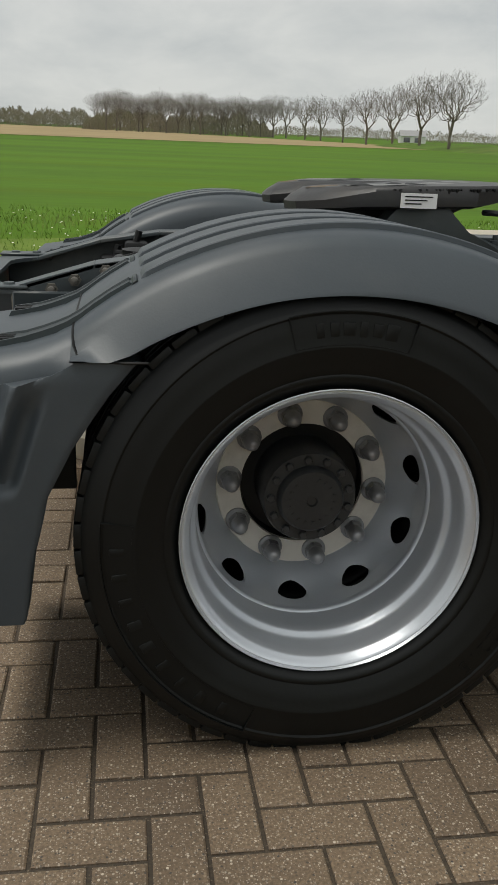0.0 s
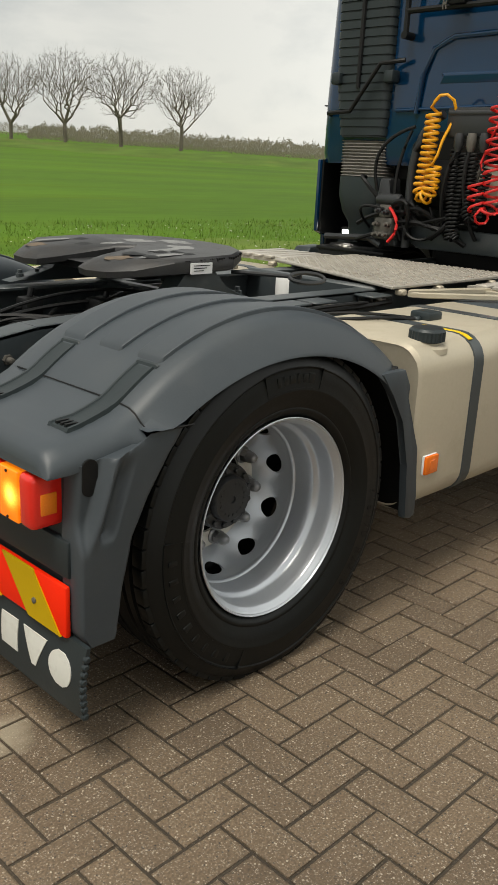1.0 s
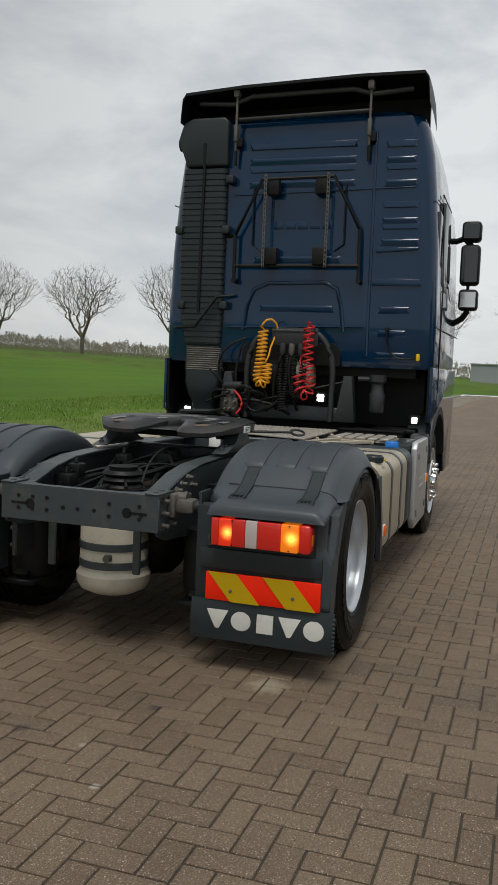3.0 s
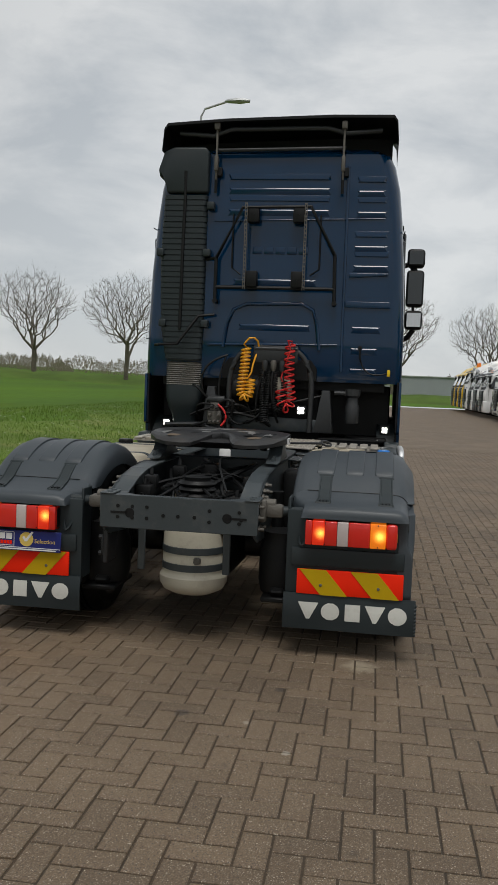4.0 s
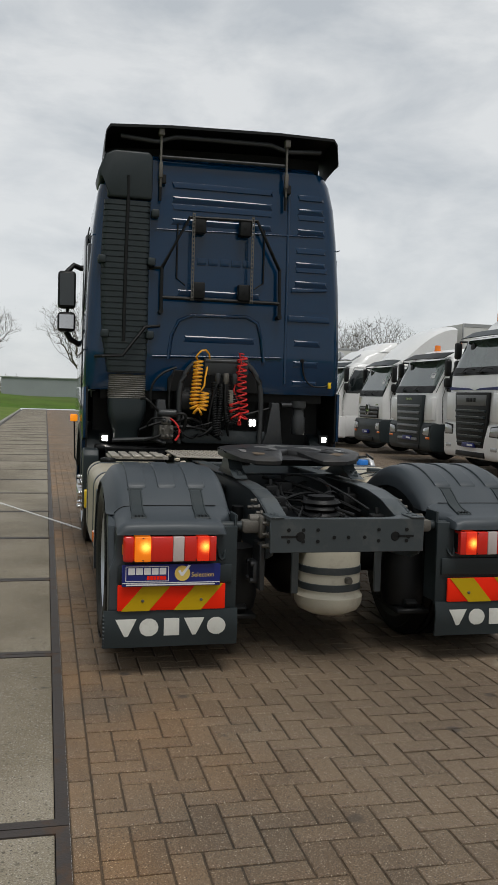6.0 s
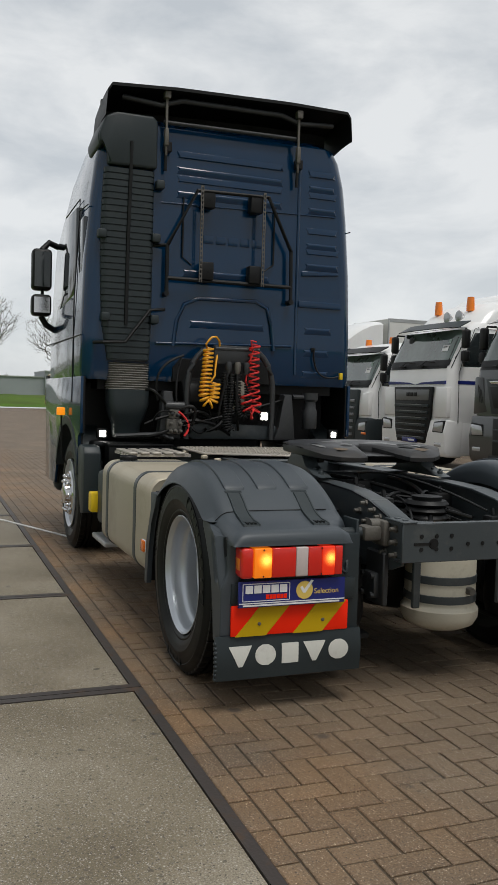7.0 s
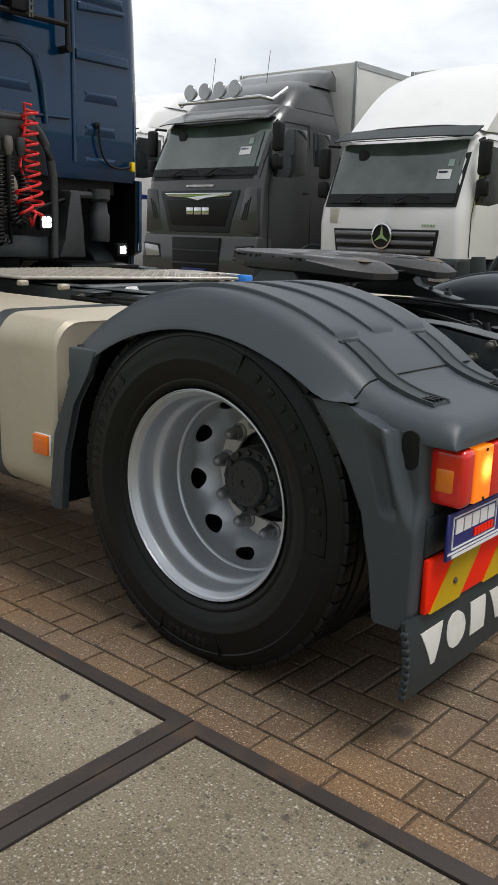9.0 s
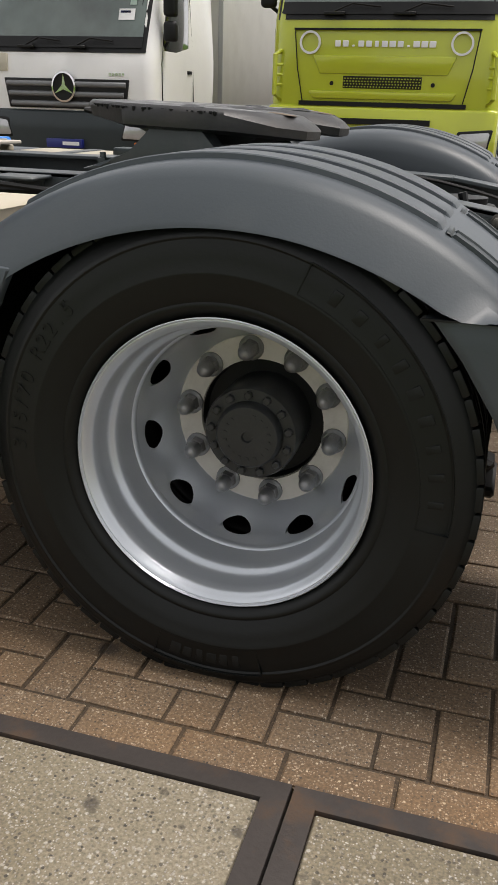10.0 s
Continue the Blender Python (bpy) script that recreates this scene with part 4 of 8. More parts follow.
def tail_lamp(s):
    """Five-field lamp cluster, from the inner end outwards."""
    bm = B()
    box(bm, -0.715, -0.64, s * 0.682, s * 1.172, 0.606, 0.734, 0.014, 3)
    lamp = part("tail_lamp", bm, M_BLACK, truck, "red and amber tail lamp cluster, lit")
    fields_ = [(0.683, 0.722, M_LENS_RED), (0.723, 0.790, M_LIT_ORANGE), (0.791, 0.862, M_LENS_RED), (0.863, 0.925, M_LENS_WHITE), (0.926, 1.046, M_LENS_RED), (1.047, 1.135, M_LIT_TURN), (1.136, 1.190, M_LENS_RED)]
    for a, b, m in fields_:
        bm = B()
        end = b > 1.18
        box(bm, -0.736, -0.640 if end else -0.655, s * a, s * (b + 0.008 * end), 0.606 if end else 0.609, 0.741 if end else 0.738, 0.016 if end else 0.005, 3)
        part("lens", bm, m, lamp)
    bm = B()
    box(bm, -0.712, -0.668, s * 1.190, s * 1.2005, 0.640, 0.694, 0.004, 2)
    part("side_lens", bm, M_LENS_AMBER, lamp, "amber side lens")
    for y in (0.795, 1.09):
        for z in (0.617, 0.731):
            bm = B()
            ring(bm, [(0.004, -0.737), (0.004, -0.7395)], (0, s * y, z), "x", 8)
            part("lens_screw", bm, M_BLACK, lamp)
    if s < 0:
        lamp.location = (0, 0.025 - 0.0655, 0.012)
    else:
        lamp.location = (0, 0.0655, 0.0)
    lamp.scale = (1, 0.93, 1)
    return lamp


def marker_board(s):
    """Red and yellow striped board, rising from the middle outwards as fitted."""
    y0, y1, z0, z1 = 0.636, 1.200, 0.345, 0.480
    bm = B()
    box(bm, -0.680, -0.664, s * y0, s * y1, z0, z1, 0.006, 2)
    board = part("marker_board", bm, M_REFL_RED, truck, "red and yellow striped reflective board")
    h = z1 - z0
    n = 4.15
    w = (y1 - y0) / n
    # the stripes lean down towards the kerb side
    for i in range(2):
        a = y0 + w * (0.10 + 2 * i)
        top = [a, a + w * 1.05]
        low = [a + h * 0.86, a + w * 1.05 + h * 0.86]
        p = [(top[0], z1), (top[1], z1), (low[1], z0), (low[0], z0)]
        p = [(s * max(y0, min(y1, y)), z) for y, z in p]
        bm = B()
        prism(bm, p, "x", -0.6835, -0.678)
        part("yellow_stripe", bm, M_REFL_YEL, board, "yellow reflective stripe")
    for y in (0.765, 1.07):
        bm = B()
        ring(bm, [(0.008, -0.683), (0.008, -0.687), (0.004, -0.689)], (0, s * y, 0.398), "x", 10)
        part("rivet", bm, M_CASTING, board)
    return board


for side in (-1, 1):
    mudguard(side)
    mud_flap(side)
    tail_lamp(side)
    marker_board(side)


BACK = Matrix(((0, 0, -1, 0), (-1, 0, 0, 0), (0, 1, 0, 0), (0, 0, 0, 1)))  # a sign's x to -y, its y up, its face to -x


def dealer_plate():
    bm = B()
    box(bm, -0.712, -0.704, 0.672, 1.182, 0.478, 0.592, 0.003, 1)
    p = part("dealer_plate", bm, M_PLATE_BLUE, truck, "blue dealer plate with white and gold marks")
    def bar(y0, y1, z0, z1, m, name="plate_bar"):
        b = B()
        box(b, -0.7145, -0.711, y0, y1, z0, z1, 0.0)
        part(name, b, m, p)
    for z in (0.506, 0.581):
        bar(0.944, 1.162, z - 0.0015, z + 0.0015, M_PLATE_LINE)
    for y in (0.944, 1.162):
        bar(y - 0.0015, y + 0.0015, 0.506, 0.581, M_PLATE_LINE)
    for k in range(5):
        bar(1.150 - k * 0.040 - 0.034, 1.150 - k * 0.040, 0.540, 0.574, M_PLATE_LINE)
    for k in range(6):
        bar(1.055 - k * 0.017 - 0.014, 1.055 - k * 0.017, 0.513, 0.532, M_REFL_RED)
    bar(0.70, 1.16, 0.4835, 0.4905, M_PLATE_LINE)
    bar(0.675, 1.179, 0.4945, 0.4985, M_PLATE_LINE)
    bm = B()
    ring(bm, [(0.040, -0.711), (0.040, -0.7145)], (0, 0.872, 0.544), "x", 24)
    part("gold_disc", bm, M_GOLD, p)
    bm = B()
    prism(bm, [(0.895, 0.556), (0.88, 0.532), (0.868, 0.532), (0.83, 0.585), (0.842, 0.588), (0.874, 0.548), (0.884, 0.562)], "x", -0.7165, -0.714)
    part("tick_mark", bm, M_PLATE_LINE, p)
    text_mesh("Selection", 0.033, Matrix.Translation((-0.7125, 0.765, 0.535)) @ BACK, M_GOLD, p)
    return p


dealer_plate()


# ---- chassis
def chassis():
    for s in (1, -1):
        bm = B()
        # the rail's rear end slopes down to the cross member
        poly = [(-0.77, 0.64), (-0.77, 0.825), (-0.66, 0.836), (-0.45, 0.900), (-0.25, 0.930), (0.0, 0.940), (4.6, 0.940), (4.6, 0.68), (0.2, 0.66), (-0.30, 0.57), (-0.66, 0.60)]
        prism(bm, poly, "y", s * 0.405, s * 0.418, 0.003, 1)
        top = [(-0.77, 0.825), (-0.66, 0.836), (-0.45, 0.900), (-0.25, 0.930), (0.0, 0.940), (2.0, 0.940)]
        for (xa, za), (xb, zb) in zip(top, top[1:]):
            prism(bm, [(xa, za), (xb, zb), (xb, zb - 0.012), (xa, za - 0.012)], "y", s * 0.31, s * 0.418, 0.002, 1)
        box(bm, -0.30, 4.6, s * 0.33, s * 0.418, 0.68, 0.692)
        part("chassis_rail", bm, M_CHASSIS, truck, "grey painted steel chassis rail")
        # bolts and the bracket that carries the mudguard arm
        first = None
        for x, z in ((-0.50, 0.86), (-0.42, 0.885), (-0.71, 0.80), (-0.71, 0.74), (-0.71, 0.68), (-0.62, 0.805), (-0.56, 0.835), (-0.44, 0.80), (-0.62, 0.68), (-0.36, 0.84)):
            if first is None:
                b = B()
                ring(b, [(0.017, 0), (0.017, 0.012)], (0, 0, 0), "y", 6)
                ring(b, [(0.010, 0.01), (0.010, 0.034), (0.006, 0.036)], (0, 0, 0), "y", 10)
                first = part("bolt", b, M_CASTING, truck)
                first.matrix_basis = Matrix.Translation((x, s * 0.418, z)) @ (Matrix.Identity(4) if s > 0 else Matrix.Rotation(math.pi, 4, "Z"))
            else:
                again(first, Matrix.Translation((x, s * 0.418, z)) @ (Matrix.Identity(4) if s > 0 else Matrix.Rotation(math.pi, 4, "Z")))
        bm = B()
        box(bm, -0.66, -0.54, s * 0.418, s * 0.455, 0.71, 0.83, 0.012, 2)
        box(bm, -0.645, -0.555, s * 0.45, s * 0.545, 0.735, 0.805, 0.018, 2)
        ring(bm, [(0.03, s * 0.45), (0.03, s * 0.50)], (-0.60, 0, 0.805), "y", 12)
        part("guard_bracket", bm, M_CASTING, truck, "dirty cast bracket")
        bm = B()
        tube(bm, [(-0.60, s * 0.52, 0.77), (-0.60, s * 0.66, 0.77)], 0.027, 14)
        tube(bm, arc((-0.60, s * 0.62, 0.74), (-0.65, s * 0.68, 0.66), (-0.05, 0, -0.09)), 0.008, 6)
        part("guard_arm", bm, M_PLASTIC_DARK, truck)
        # lower bracket and air bellows
        bm = B()
        ring(bm, [(0.06, 0.26), (0.12, 0.27), (0.135, 0.34), (0.13, 0.52), (0.115, 0.56), (0.12, 0.62)], (-0.33, s * 0.52, 0), "z", 24)
        part("air_bellows", bm, M_BLACK, truck, "black rubber air spring")
        bm = B()
        box(bm, -0.50, -0.15, s * 0.42, s * 0.62, 0.235, 0.265, 0.008, 1)
        prism(bm, [(-0.45, 0.24), (-0.05, 0.30), (0.25, 0.40), (0.30, 0.48), (-0.10, 0.44), (-0.50, 0.30)], "y", s * 0.47, s * 0.55, 0.01, 1)
        part("axle_beam", bm, M_BLACK, truck)
        if s > 0:
            bm = B()
            box(bm, -0.62, -0.50, s * 0.44, s * 0.475, 0.46, 0.58, 0.012, 2)
            for dx in (-0.605, -0.515):
                for z in (0.475, 0.565):
                    ring(bm, [(0.014, s * 0.47), (0.014, s * 0.487)], (dx, 0, z), "y", 8)
            box(bm, -0.66, -0.49, s * 0.42, s * 0.45, 0.43, 0.68, 0.006, 1)
            part("stay_plate", bm, M_HUB, truck, "grey bolted stay plate")
        bm = B()
        tube(bm, [(-0.12, s * 0.47, 0.36), (-0.14, s * 0.46, 0.82)], 0.035, 12)
        part("damper", bm, M_BLACK, truck)
    bm = B()
    # rear cross member, a channel open to the front, its upper flange scooped out in the middle
    prism(bm, [(-0.785, 0.655), (-0.785, 0.832), (-0.773, 0.832), (-0.773, 0.667), (-0.70, 0.667), (-0.70, 0.655)], "y", -0.43, 0.43, 0.003, 1)
    part("rear_cross_member", bm, M_CHASSIS, truck, "grey steel rear cross member with bolt holes")
    bm = B()
    rows = []
    for k in range(25):
        y = -0.43 + 0.86 * k / 24
        u = max(0.0, (abs(y) - 0.20) / 0.16)
        xf = -0.738 + 0.118 * min(1.0, u) ** 2
        rows.append([(-0.7845, y, 0.8215), (-0.7845, y, 0.8335), (xf, y, 0.8335), (xf, y, 0.8215)])
    vs = grid(bm, rows, True)
    bm.faces.new(vs[0])
    bm.faces.new(vs[-1])
    part("upper_flange", bm, M_CHASSIS, truck, smooth=20)
    for s in (1, -1):
        bm = B()
        box(bm, -0.79, -0.62, s * 0.355, s * 0.432, 0.8345, 0.843, 0.003, 1)
        for x in (-0.74, -0.67):
            ring(bm, [(0.016, 0.841), (0.014, 0.848), (0.004, 0.849)], (x, s * 0.39, 0), "z", 10)
        part("corner_gusset", bm, M_CHASSIS, truck)
    for y in (-0.34, -0.33, -0.17, -0.09, 0.0, 0.08, 0.17, 0.25, 0.33):
        for z in ((0.775, 0.715) if abs(y) in (0.17, 0.25, 0.33) else (0.735,)):
            bm = B()
            ring(bm, [(0.010, -0.7856), (0.010, -0.7885), (0.006, -0.7885)], (0, y, z), "x", 10)
            part("hole_plug", bm, M_BLACK, truck)
    for s in (1, -1):
        bm = B()
        ring(bm, [(0.026, -0.7856), (0.024, -0.788)], (0, s * 0.265, 0.74), "x", 16)
        box(bm, -0.788, -0.7856, s * 0.28, s * 0.37, 0.734, 0.746)
        part("slot", bm, M_BLACK, truck)
    for x in (0.55, 1.5, 2.5):
        bm = B()
        box(bm, x, x + 0.06, -0.41, 0.41, 0.72, 0.95, 0.01, 1)
        part("cross_member", bm, M_CHASSIS, truck)
    # cream air reservoir hung under the rear end
    bm = B()
    ring(bm, [(0.03, 0.245), (0.12, 0.253), (0.172, 0.278), (0.193, 0.315), (0.195, 0.355), (0.182, 0.372), (0.178, 0.385), (0.178, 0.60), (0.165, 0.64), (0.13, 0.66)], (-0.42, -0.02, 0), "z", 40)
    tank = part("air_reservoir", bm, M_CREAM, truck, "stained cream air reservoir with dark straps")
    for z in (0.415, 0.510):
        bm = B()
        ring(bm, [(0.1795, z - 0.02), (0.1825, z - 0.018), (0.1825, z + 0.018), (0.1795, z + 0.02)], (-0.42, -0.02, 0), "z", 40)
        part("strap", bm, M_CHASSIS, tank)
    bm = B()
    box(bm, -0.612, -0.585, -0.095, -0.055, 0.445, 0.480, 0.008, 2)
    ring(bm, [(0.018, -0.611), (0.018, -0.624)], (0, -0.075, 0.462), "x", 10)
    part("drain_valve", bm, M_CASTING, tank)
    for s in (1, -1):
        bm = B()
        box(bm, -0.62, -0.60, s * 0.24 - 0.02, s * 0.24 + 0.02, 0.40, 0.66, 0.004, 1)
        part("hanger", bm, M_CHASSIS, tank)
    # clutter between the rails: valves, hoses, spring bellows on the axle
    bm = B()
    for z in (0.78, 0.815, 0.85):
        ring(bm, [(0.10, z), (0.115, z + 0.012), (0.10, z + 0.03)], (-0.30, 0.0, 0), "z", 24)
    ring(bm, [(0.075, 0.87), (0.08, 0.90), (0.03, 0.905)], (-0.30, 0, 0), "z", 20)
    part("axle_bellows", bm, M_BLACK, truck)
    rnd = random.Random(4)
    for i in range(16):
        bm = B()
        y0, y1 = rnd.uniform(-0.33, 0.33), rnd.uniform(-0.33, 0.33)
        x0, x1 = rnd.uniform(-0.55, 0.1), rnd.uniform(0.1, 0.9)
        tube(bm, arc((x0, y0, rnd.uniform(0.74, 0.86)), (x1, y1, rnd.uniform(0.78, 0.92)), (0, rnd.uniform(-0.12, 0.12), rnd.uniform(-0.02, 0.09)), 12), rnd.uniform(0.006, 0.014), 6)
        part("air_hose", bm, M_BLACK, truck)
    for x, y, z, a in ((-0.40, 0.29, 0.80, 0.05), (-0.33, 0.27, 0.86, 0.04), (0.0, -0.28, 0.83, 0.05), (0.1, 0.2, 0.88, 0.04), (-0.5, -0.27, 0.78, 0.04), (0.35, 0.05, 0.86, 0.06)):
        bm = B()
        box(bm, x - a, x + a, y - a, y + a, z - a, z + a, 0.012, 2)
        tube(bm, [(x, y, z + a), (x + 0.01, y, z + a + 0.035)], 0.012, 8)
        tube(bm, [(x - a, y, z), (x - a - 0.03, y, z)], 0.011, 8)
        part("valve_block", bm, M_BLACK, truck)
    bm = B()
    tube(bm, [(0.06, -0.25, 0.822), (0.11, -0.31, 0.834)], 0.017, 10)
    part("cable_plug", bm, M_CREAM, truck, "cream cable plug")
    bm = B()
    tube(bm, arc((0.06, -0.25, 0.822), (-0.25, 0.05, 0.82), (0.0, -0.02, 0.08), 12), 0.006, 6)
    part("sensor_cable", bm, M_BLACK, truck)
    bm = B()
    box(bm, -0.5, 1.2, -0.30, 0.30, 0.60, 0.64, 0.01, 1)
    part("under_plate", bm, M_BLACK, truck)


chassis()


def fifth_wheel():
    """Coupling plate with a V slot behind, on two side brackets."""
    side_ = [(0.095, 0.135), (0.080, 0.20), (0.095, 0.30), (0.16, 0.375), (0.28, 0.445), (0.42, 0.457), (0.56, 0.452), (0.69, 0.36), (0.77, 0.22), (0.795, 0.08)]
    outline = [(0.20, 0.10)] + side_ + [(x, -y) for x, y in side_[::-1]] + [(0.20, -0.10), (0.40, -0.055), (0.45, 0.0), (0.40, 0.055)]

    def tilt(x):
        d = max(0.0, 0.27 - x)
        return 1.124 + 0.030 * (x - 0.40) - 0.05 * d - 0.20 * d * d

    def inset(d):
        out_ = []
        m_ = len(outline)
        for i in range(m_):
            (xa, ya), (xb, yb), (xc, yc) = outline[i - 1], outline[i], outline[(i + 1) % m_]
            n1 = Vector((yb - ya, xa - xb)).normalized()
            n2 = Vector((yc - yb, xb - xc)).normalized()
            nn = (n1 + n2).normalized()
            k = d(xb) / max(0.5, nn.dot(n1))
            out_.append((xb + nn.x * k, yb + nn.y * k))
        return out_
    # plate with bevelled horns behind: rings from the top face down to the underside
    bm = B()
    rings = []
    for d, dz in ((lambda x: 0.012 + 0.04 * (x < 0.25), lambda x: 0.0), (lambda x: 0.004 + 0.014 * (x < 0.25), lambda x: -0.006 - 0.010 * (x < 0.25)), (lambda x: 0.0, lambda x: -0.014 - 0.016 * (x < 0.25)),
                  (lambda x: 0.003, lambda x: -0.052 if x < 0.6 else -0.040), (lambda x: 0.03, lambda x: -0.060 if x < 0.6 else -0.046)):
        rings.append([bm.verts.new((x, y, tilt(x) + dz(x0))) for (x, y), (x0, _) in zip(inset(d), outline)])
    n = len(outline)
    for ra, rb in zip(rings, rings[1:]):
        for i in range(n):
            bm.faces.new((ra[i], rb[i], rb[(i + 1) % n], ra[(i + 1) % n]))
    bm.faces.new(rings[0])
    bm.faces.new(rings[-1][::-1])
    bmesh.ops.recalc_face_normals(bm, faces=bm.faces[:])
    w = part("fifth_wheel", bm, M_GREASE, truck, "greasy steel coupling plate with worn ramps", 32)
    for s in (1, -1):
        bm = B()
        prism(bm, [(0.36, tilt(0.36) - 0.02), (0.36, 1.02), (0.46, 1.01), (0.58, 1.075), (0.745, tilt(0.74) - 0.035), (0.745, tilt(0.74) - 0.02)], "y", s * 0.27, s * 0.31, 0.008, 2)
        part("front_rib", bm, M_GREASE, w)
        bm = B()
        rnd2 = random.Random(31 + s)
        for k in range(40):
            x = rnd2.uniform(0.30, 0.68)
            yy = 0.452 if x < 0.56 else 0.452 - (x - 0.56) * 0.70
            g = rnd2.uniform(0.002, 0.006)
            ring(bm, [(g * 0.5, -g * rnd2.uniform(0.6, 2.0)), (g, -g * 0.4), (g * 0.9, g * 0.2), (g * 0.4, g * 0.45)], (x, s * yy, tilt(x) - 0.008), "z", 7)
        tagged(part("grease_edge", bm, M_BLACK, w, "old black grease along the rim"), kind="stuff")
    bm = B()
    prism(bm, [(0.20, 1.07), (0.62, 1.09), (0.55, 1.03), (0.28, 1.025)], "y", -0.26, 0.26, 0.01, 2)
    part("plate_skirt", bm, M_GREASE, w)
    for s in (1, -1):
        bm = B()
        prism(bm, [(0.10, 0.957), (0.70, 0.957), (0.55, 1.0), (0.475, 1.095), (0.365, 1.095), (0.30, 1.0)], "y", s * 0.34, s * 0.425, 0.008, 2)
        for x in (0.17, 0.25, 0.58, 0.65):
            ring(bm, [(0.016, 0.955), (0.016, 0.985), (0.009, 0.986), (0.009, 1.0)], (x, s * 0.385, 0), "z", 8)
        part("pivot_bracket", bm, M_CHASSIS, w, "grey cast pivot bracket")
    bm = B()
    box(bm, 0.346, 0.442, -0.4625, -0.452, 1.068, 1.106, 0.0)
    part("type_label", bm, M_PLATE_LINE, w, "white type label with small print")
    for k, (a, b2) in enumerate(((0.354, 0.43), (0.354, 0.415), (0.354, 0.40))):
        bm = B()
        box(bm, a, b2, -0.4635, -0.4620, 1.096 - k * 0.009, 1.099 - k * 0.009)
        part("label_line", bm, M_BLACK, w)
    bm = B()
    box(bm, 0.40, 0.50, -0.06, 0.06, 1.04, 1.085, 0.012, 2)
    part("jaw", bm, M_BLACK, w)
    # rust on the ramps and scraped patches on the plate
    rnd = random.Random(21)
    for x, y, l, wd, m, nm in ((0.175, 0.26, 0.045, 0.055, M_RUST, "rust_patch"), (0.18, -0.26, 0.05, 0.055, M_RUST, "rust_patch"), (0.42, 0.10, 0.07, 0.035, M_SCRAPE, "scraped_patch"), (0.66, 0.0, 0.05, 0.10, M_SCRAPE, "scraped_patch"), (0.45, -0.20, 0.09, 0.035, M_SCRAPE, "scraped_patch"), (0.30, 0.34, 0.10, 0.03, M_SCRAPE, "scraped_patch"), (0.33, -0.33, 0.11, 0.03, M_SCRAPE, "scraped_patch"),
                               (0.56, 0.12, 0.06, 0.09, M_SCRAPE, "scraped_patch"), (0.55, -0.16, 0.05, 0.08, M_SCRAPE, "scraped_patch")):
        bm = B()
        rim_ = []
        for k in range(14):
            q = rnd.uniform(0.6, 1.1)
            px_, py_ = x + l * q * math.cos(k * math.pi / 7), y + wd * q * math.sin(k * math.pi / 7)
            rim_.append(bm.verts.new((px_, py_, tilt(px_) + 0.0006)))
        mid_ = bm.verts.new((x, y, tilt(x) + 0.0016))
        for k in range(14):
            bm.faces.new((rim_[k], rim_[(k + 1) % 14], mid_))
        part(nm, bm, m, w)
    # grease smears
    rnd = random.Random(8)
    for i in range(9):
        bm = B()
        x, y = rnd.uniform(0.24, 0.62), rnd.choice((-1, 1)) * rnd.uniform(0.12, 0.38)
        ring(bm, [(rnd.uniform(0.02, 0.05), -0.002), (0.012, 0.004)], (x, y, tilt(x)), "z", 9)
        part("grease_lump", bm, M_BLACK, w, "black lump of grease")
    return w


fifth_wheel()


# ---- tanks and side fittings
def side_tank(s, x0, x1, material, straps, name, label):
    bm = B()
    sec = []
    y_in, y_out, z0, z1, r = 0.60, 1.238, 0.325, 0.912, 0.10
    for cy, cz, a0 in ((y_out - r, z1 - r, 0), (y_in + r, z1 - r, 90), (y_in + r, z0 + r, 180), (y_out - r, z0 + r, 270)):
        for i in range(7):
            a = radians(a0 + 15 * i)
            sec.append((cy + r * math.cos(a), cz + r * math.sin(a)))
    rows = []
    for x, k in ((x0 + 0.004, 0.93), (x0, 0.96), (x0 + 0.012, 1.0), (x1 - 0.012, 1.0), (x1, 0.96), (x1 - 0.004, 0.93)):
        cy, cz = (y_in + y_out) / 2, (z0 + z1) / 2
        rows.append([(x, s * (cy + (y - cy) * k), cz + (z - cz) * k) for y, z in sec])
    vs = grid(bm, rows, True)
    bm.faces.new(vs[0])
    bm.faces.new(vs[-1])
    t = part(name, bm, material, truck, label, 50)
    for xs in straps:
        bm = B()
        rr = []
        for dx, k in ((-0.031, 0.999), (-0.029, 1.013), (0.029, 1.013), (0.031, 0.999)):
            cy, cz = (y_in + y_out) / 2, (z0 + z1) / 2
            rr.append([(xs + dx, s * (cy + (y - cy) * k), cz + (z - cz) * k) for y, z in sec])
        grid(bm, rr, True)
        part("strap", bm, M_CHASSIS, t, "dark grey steel strap")
    return t


def cap(c, r, material, parent, name="filler_cap"):
    bm = B()
    rows = []
    for k, h in ((0.80, -0.01), (0.80, 0.012), (1.0, 0.014), (1.0, 0.046), (0.86, 0.055), (0.15, 0.057)):
        rows.append([(c[0] + r * (k if i % 2 or k < 0.95 else 0.955) * math.cos(math.pi * i / 28), c[1] + r * (k if i % 2 or k < 0.95 else 0.955) * math.sin(math.pi * i / 28), c[2] + h) for i in range(56)])
    vs = grid(bm, rows, True)
    bm.faces.new(vs[-1])
    return part(name, bm, material, parent)


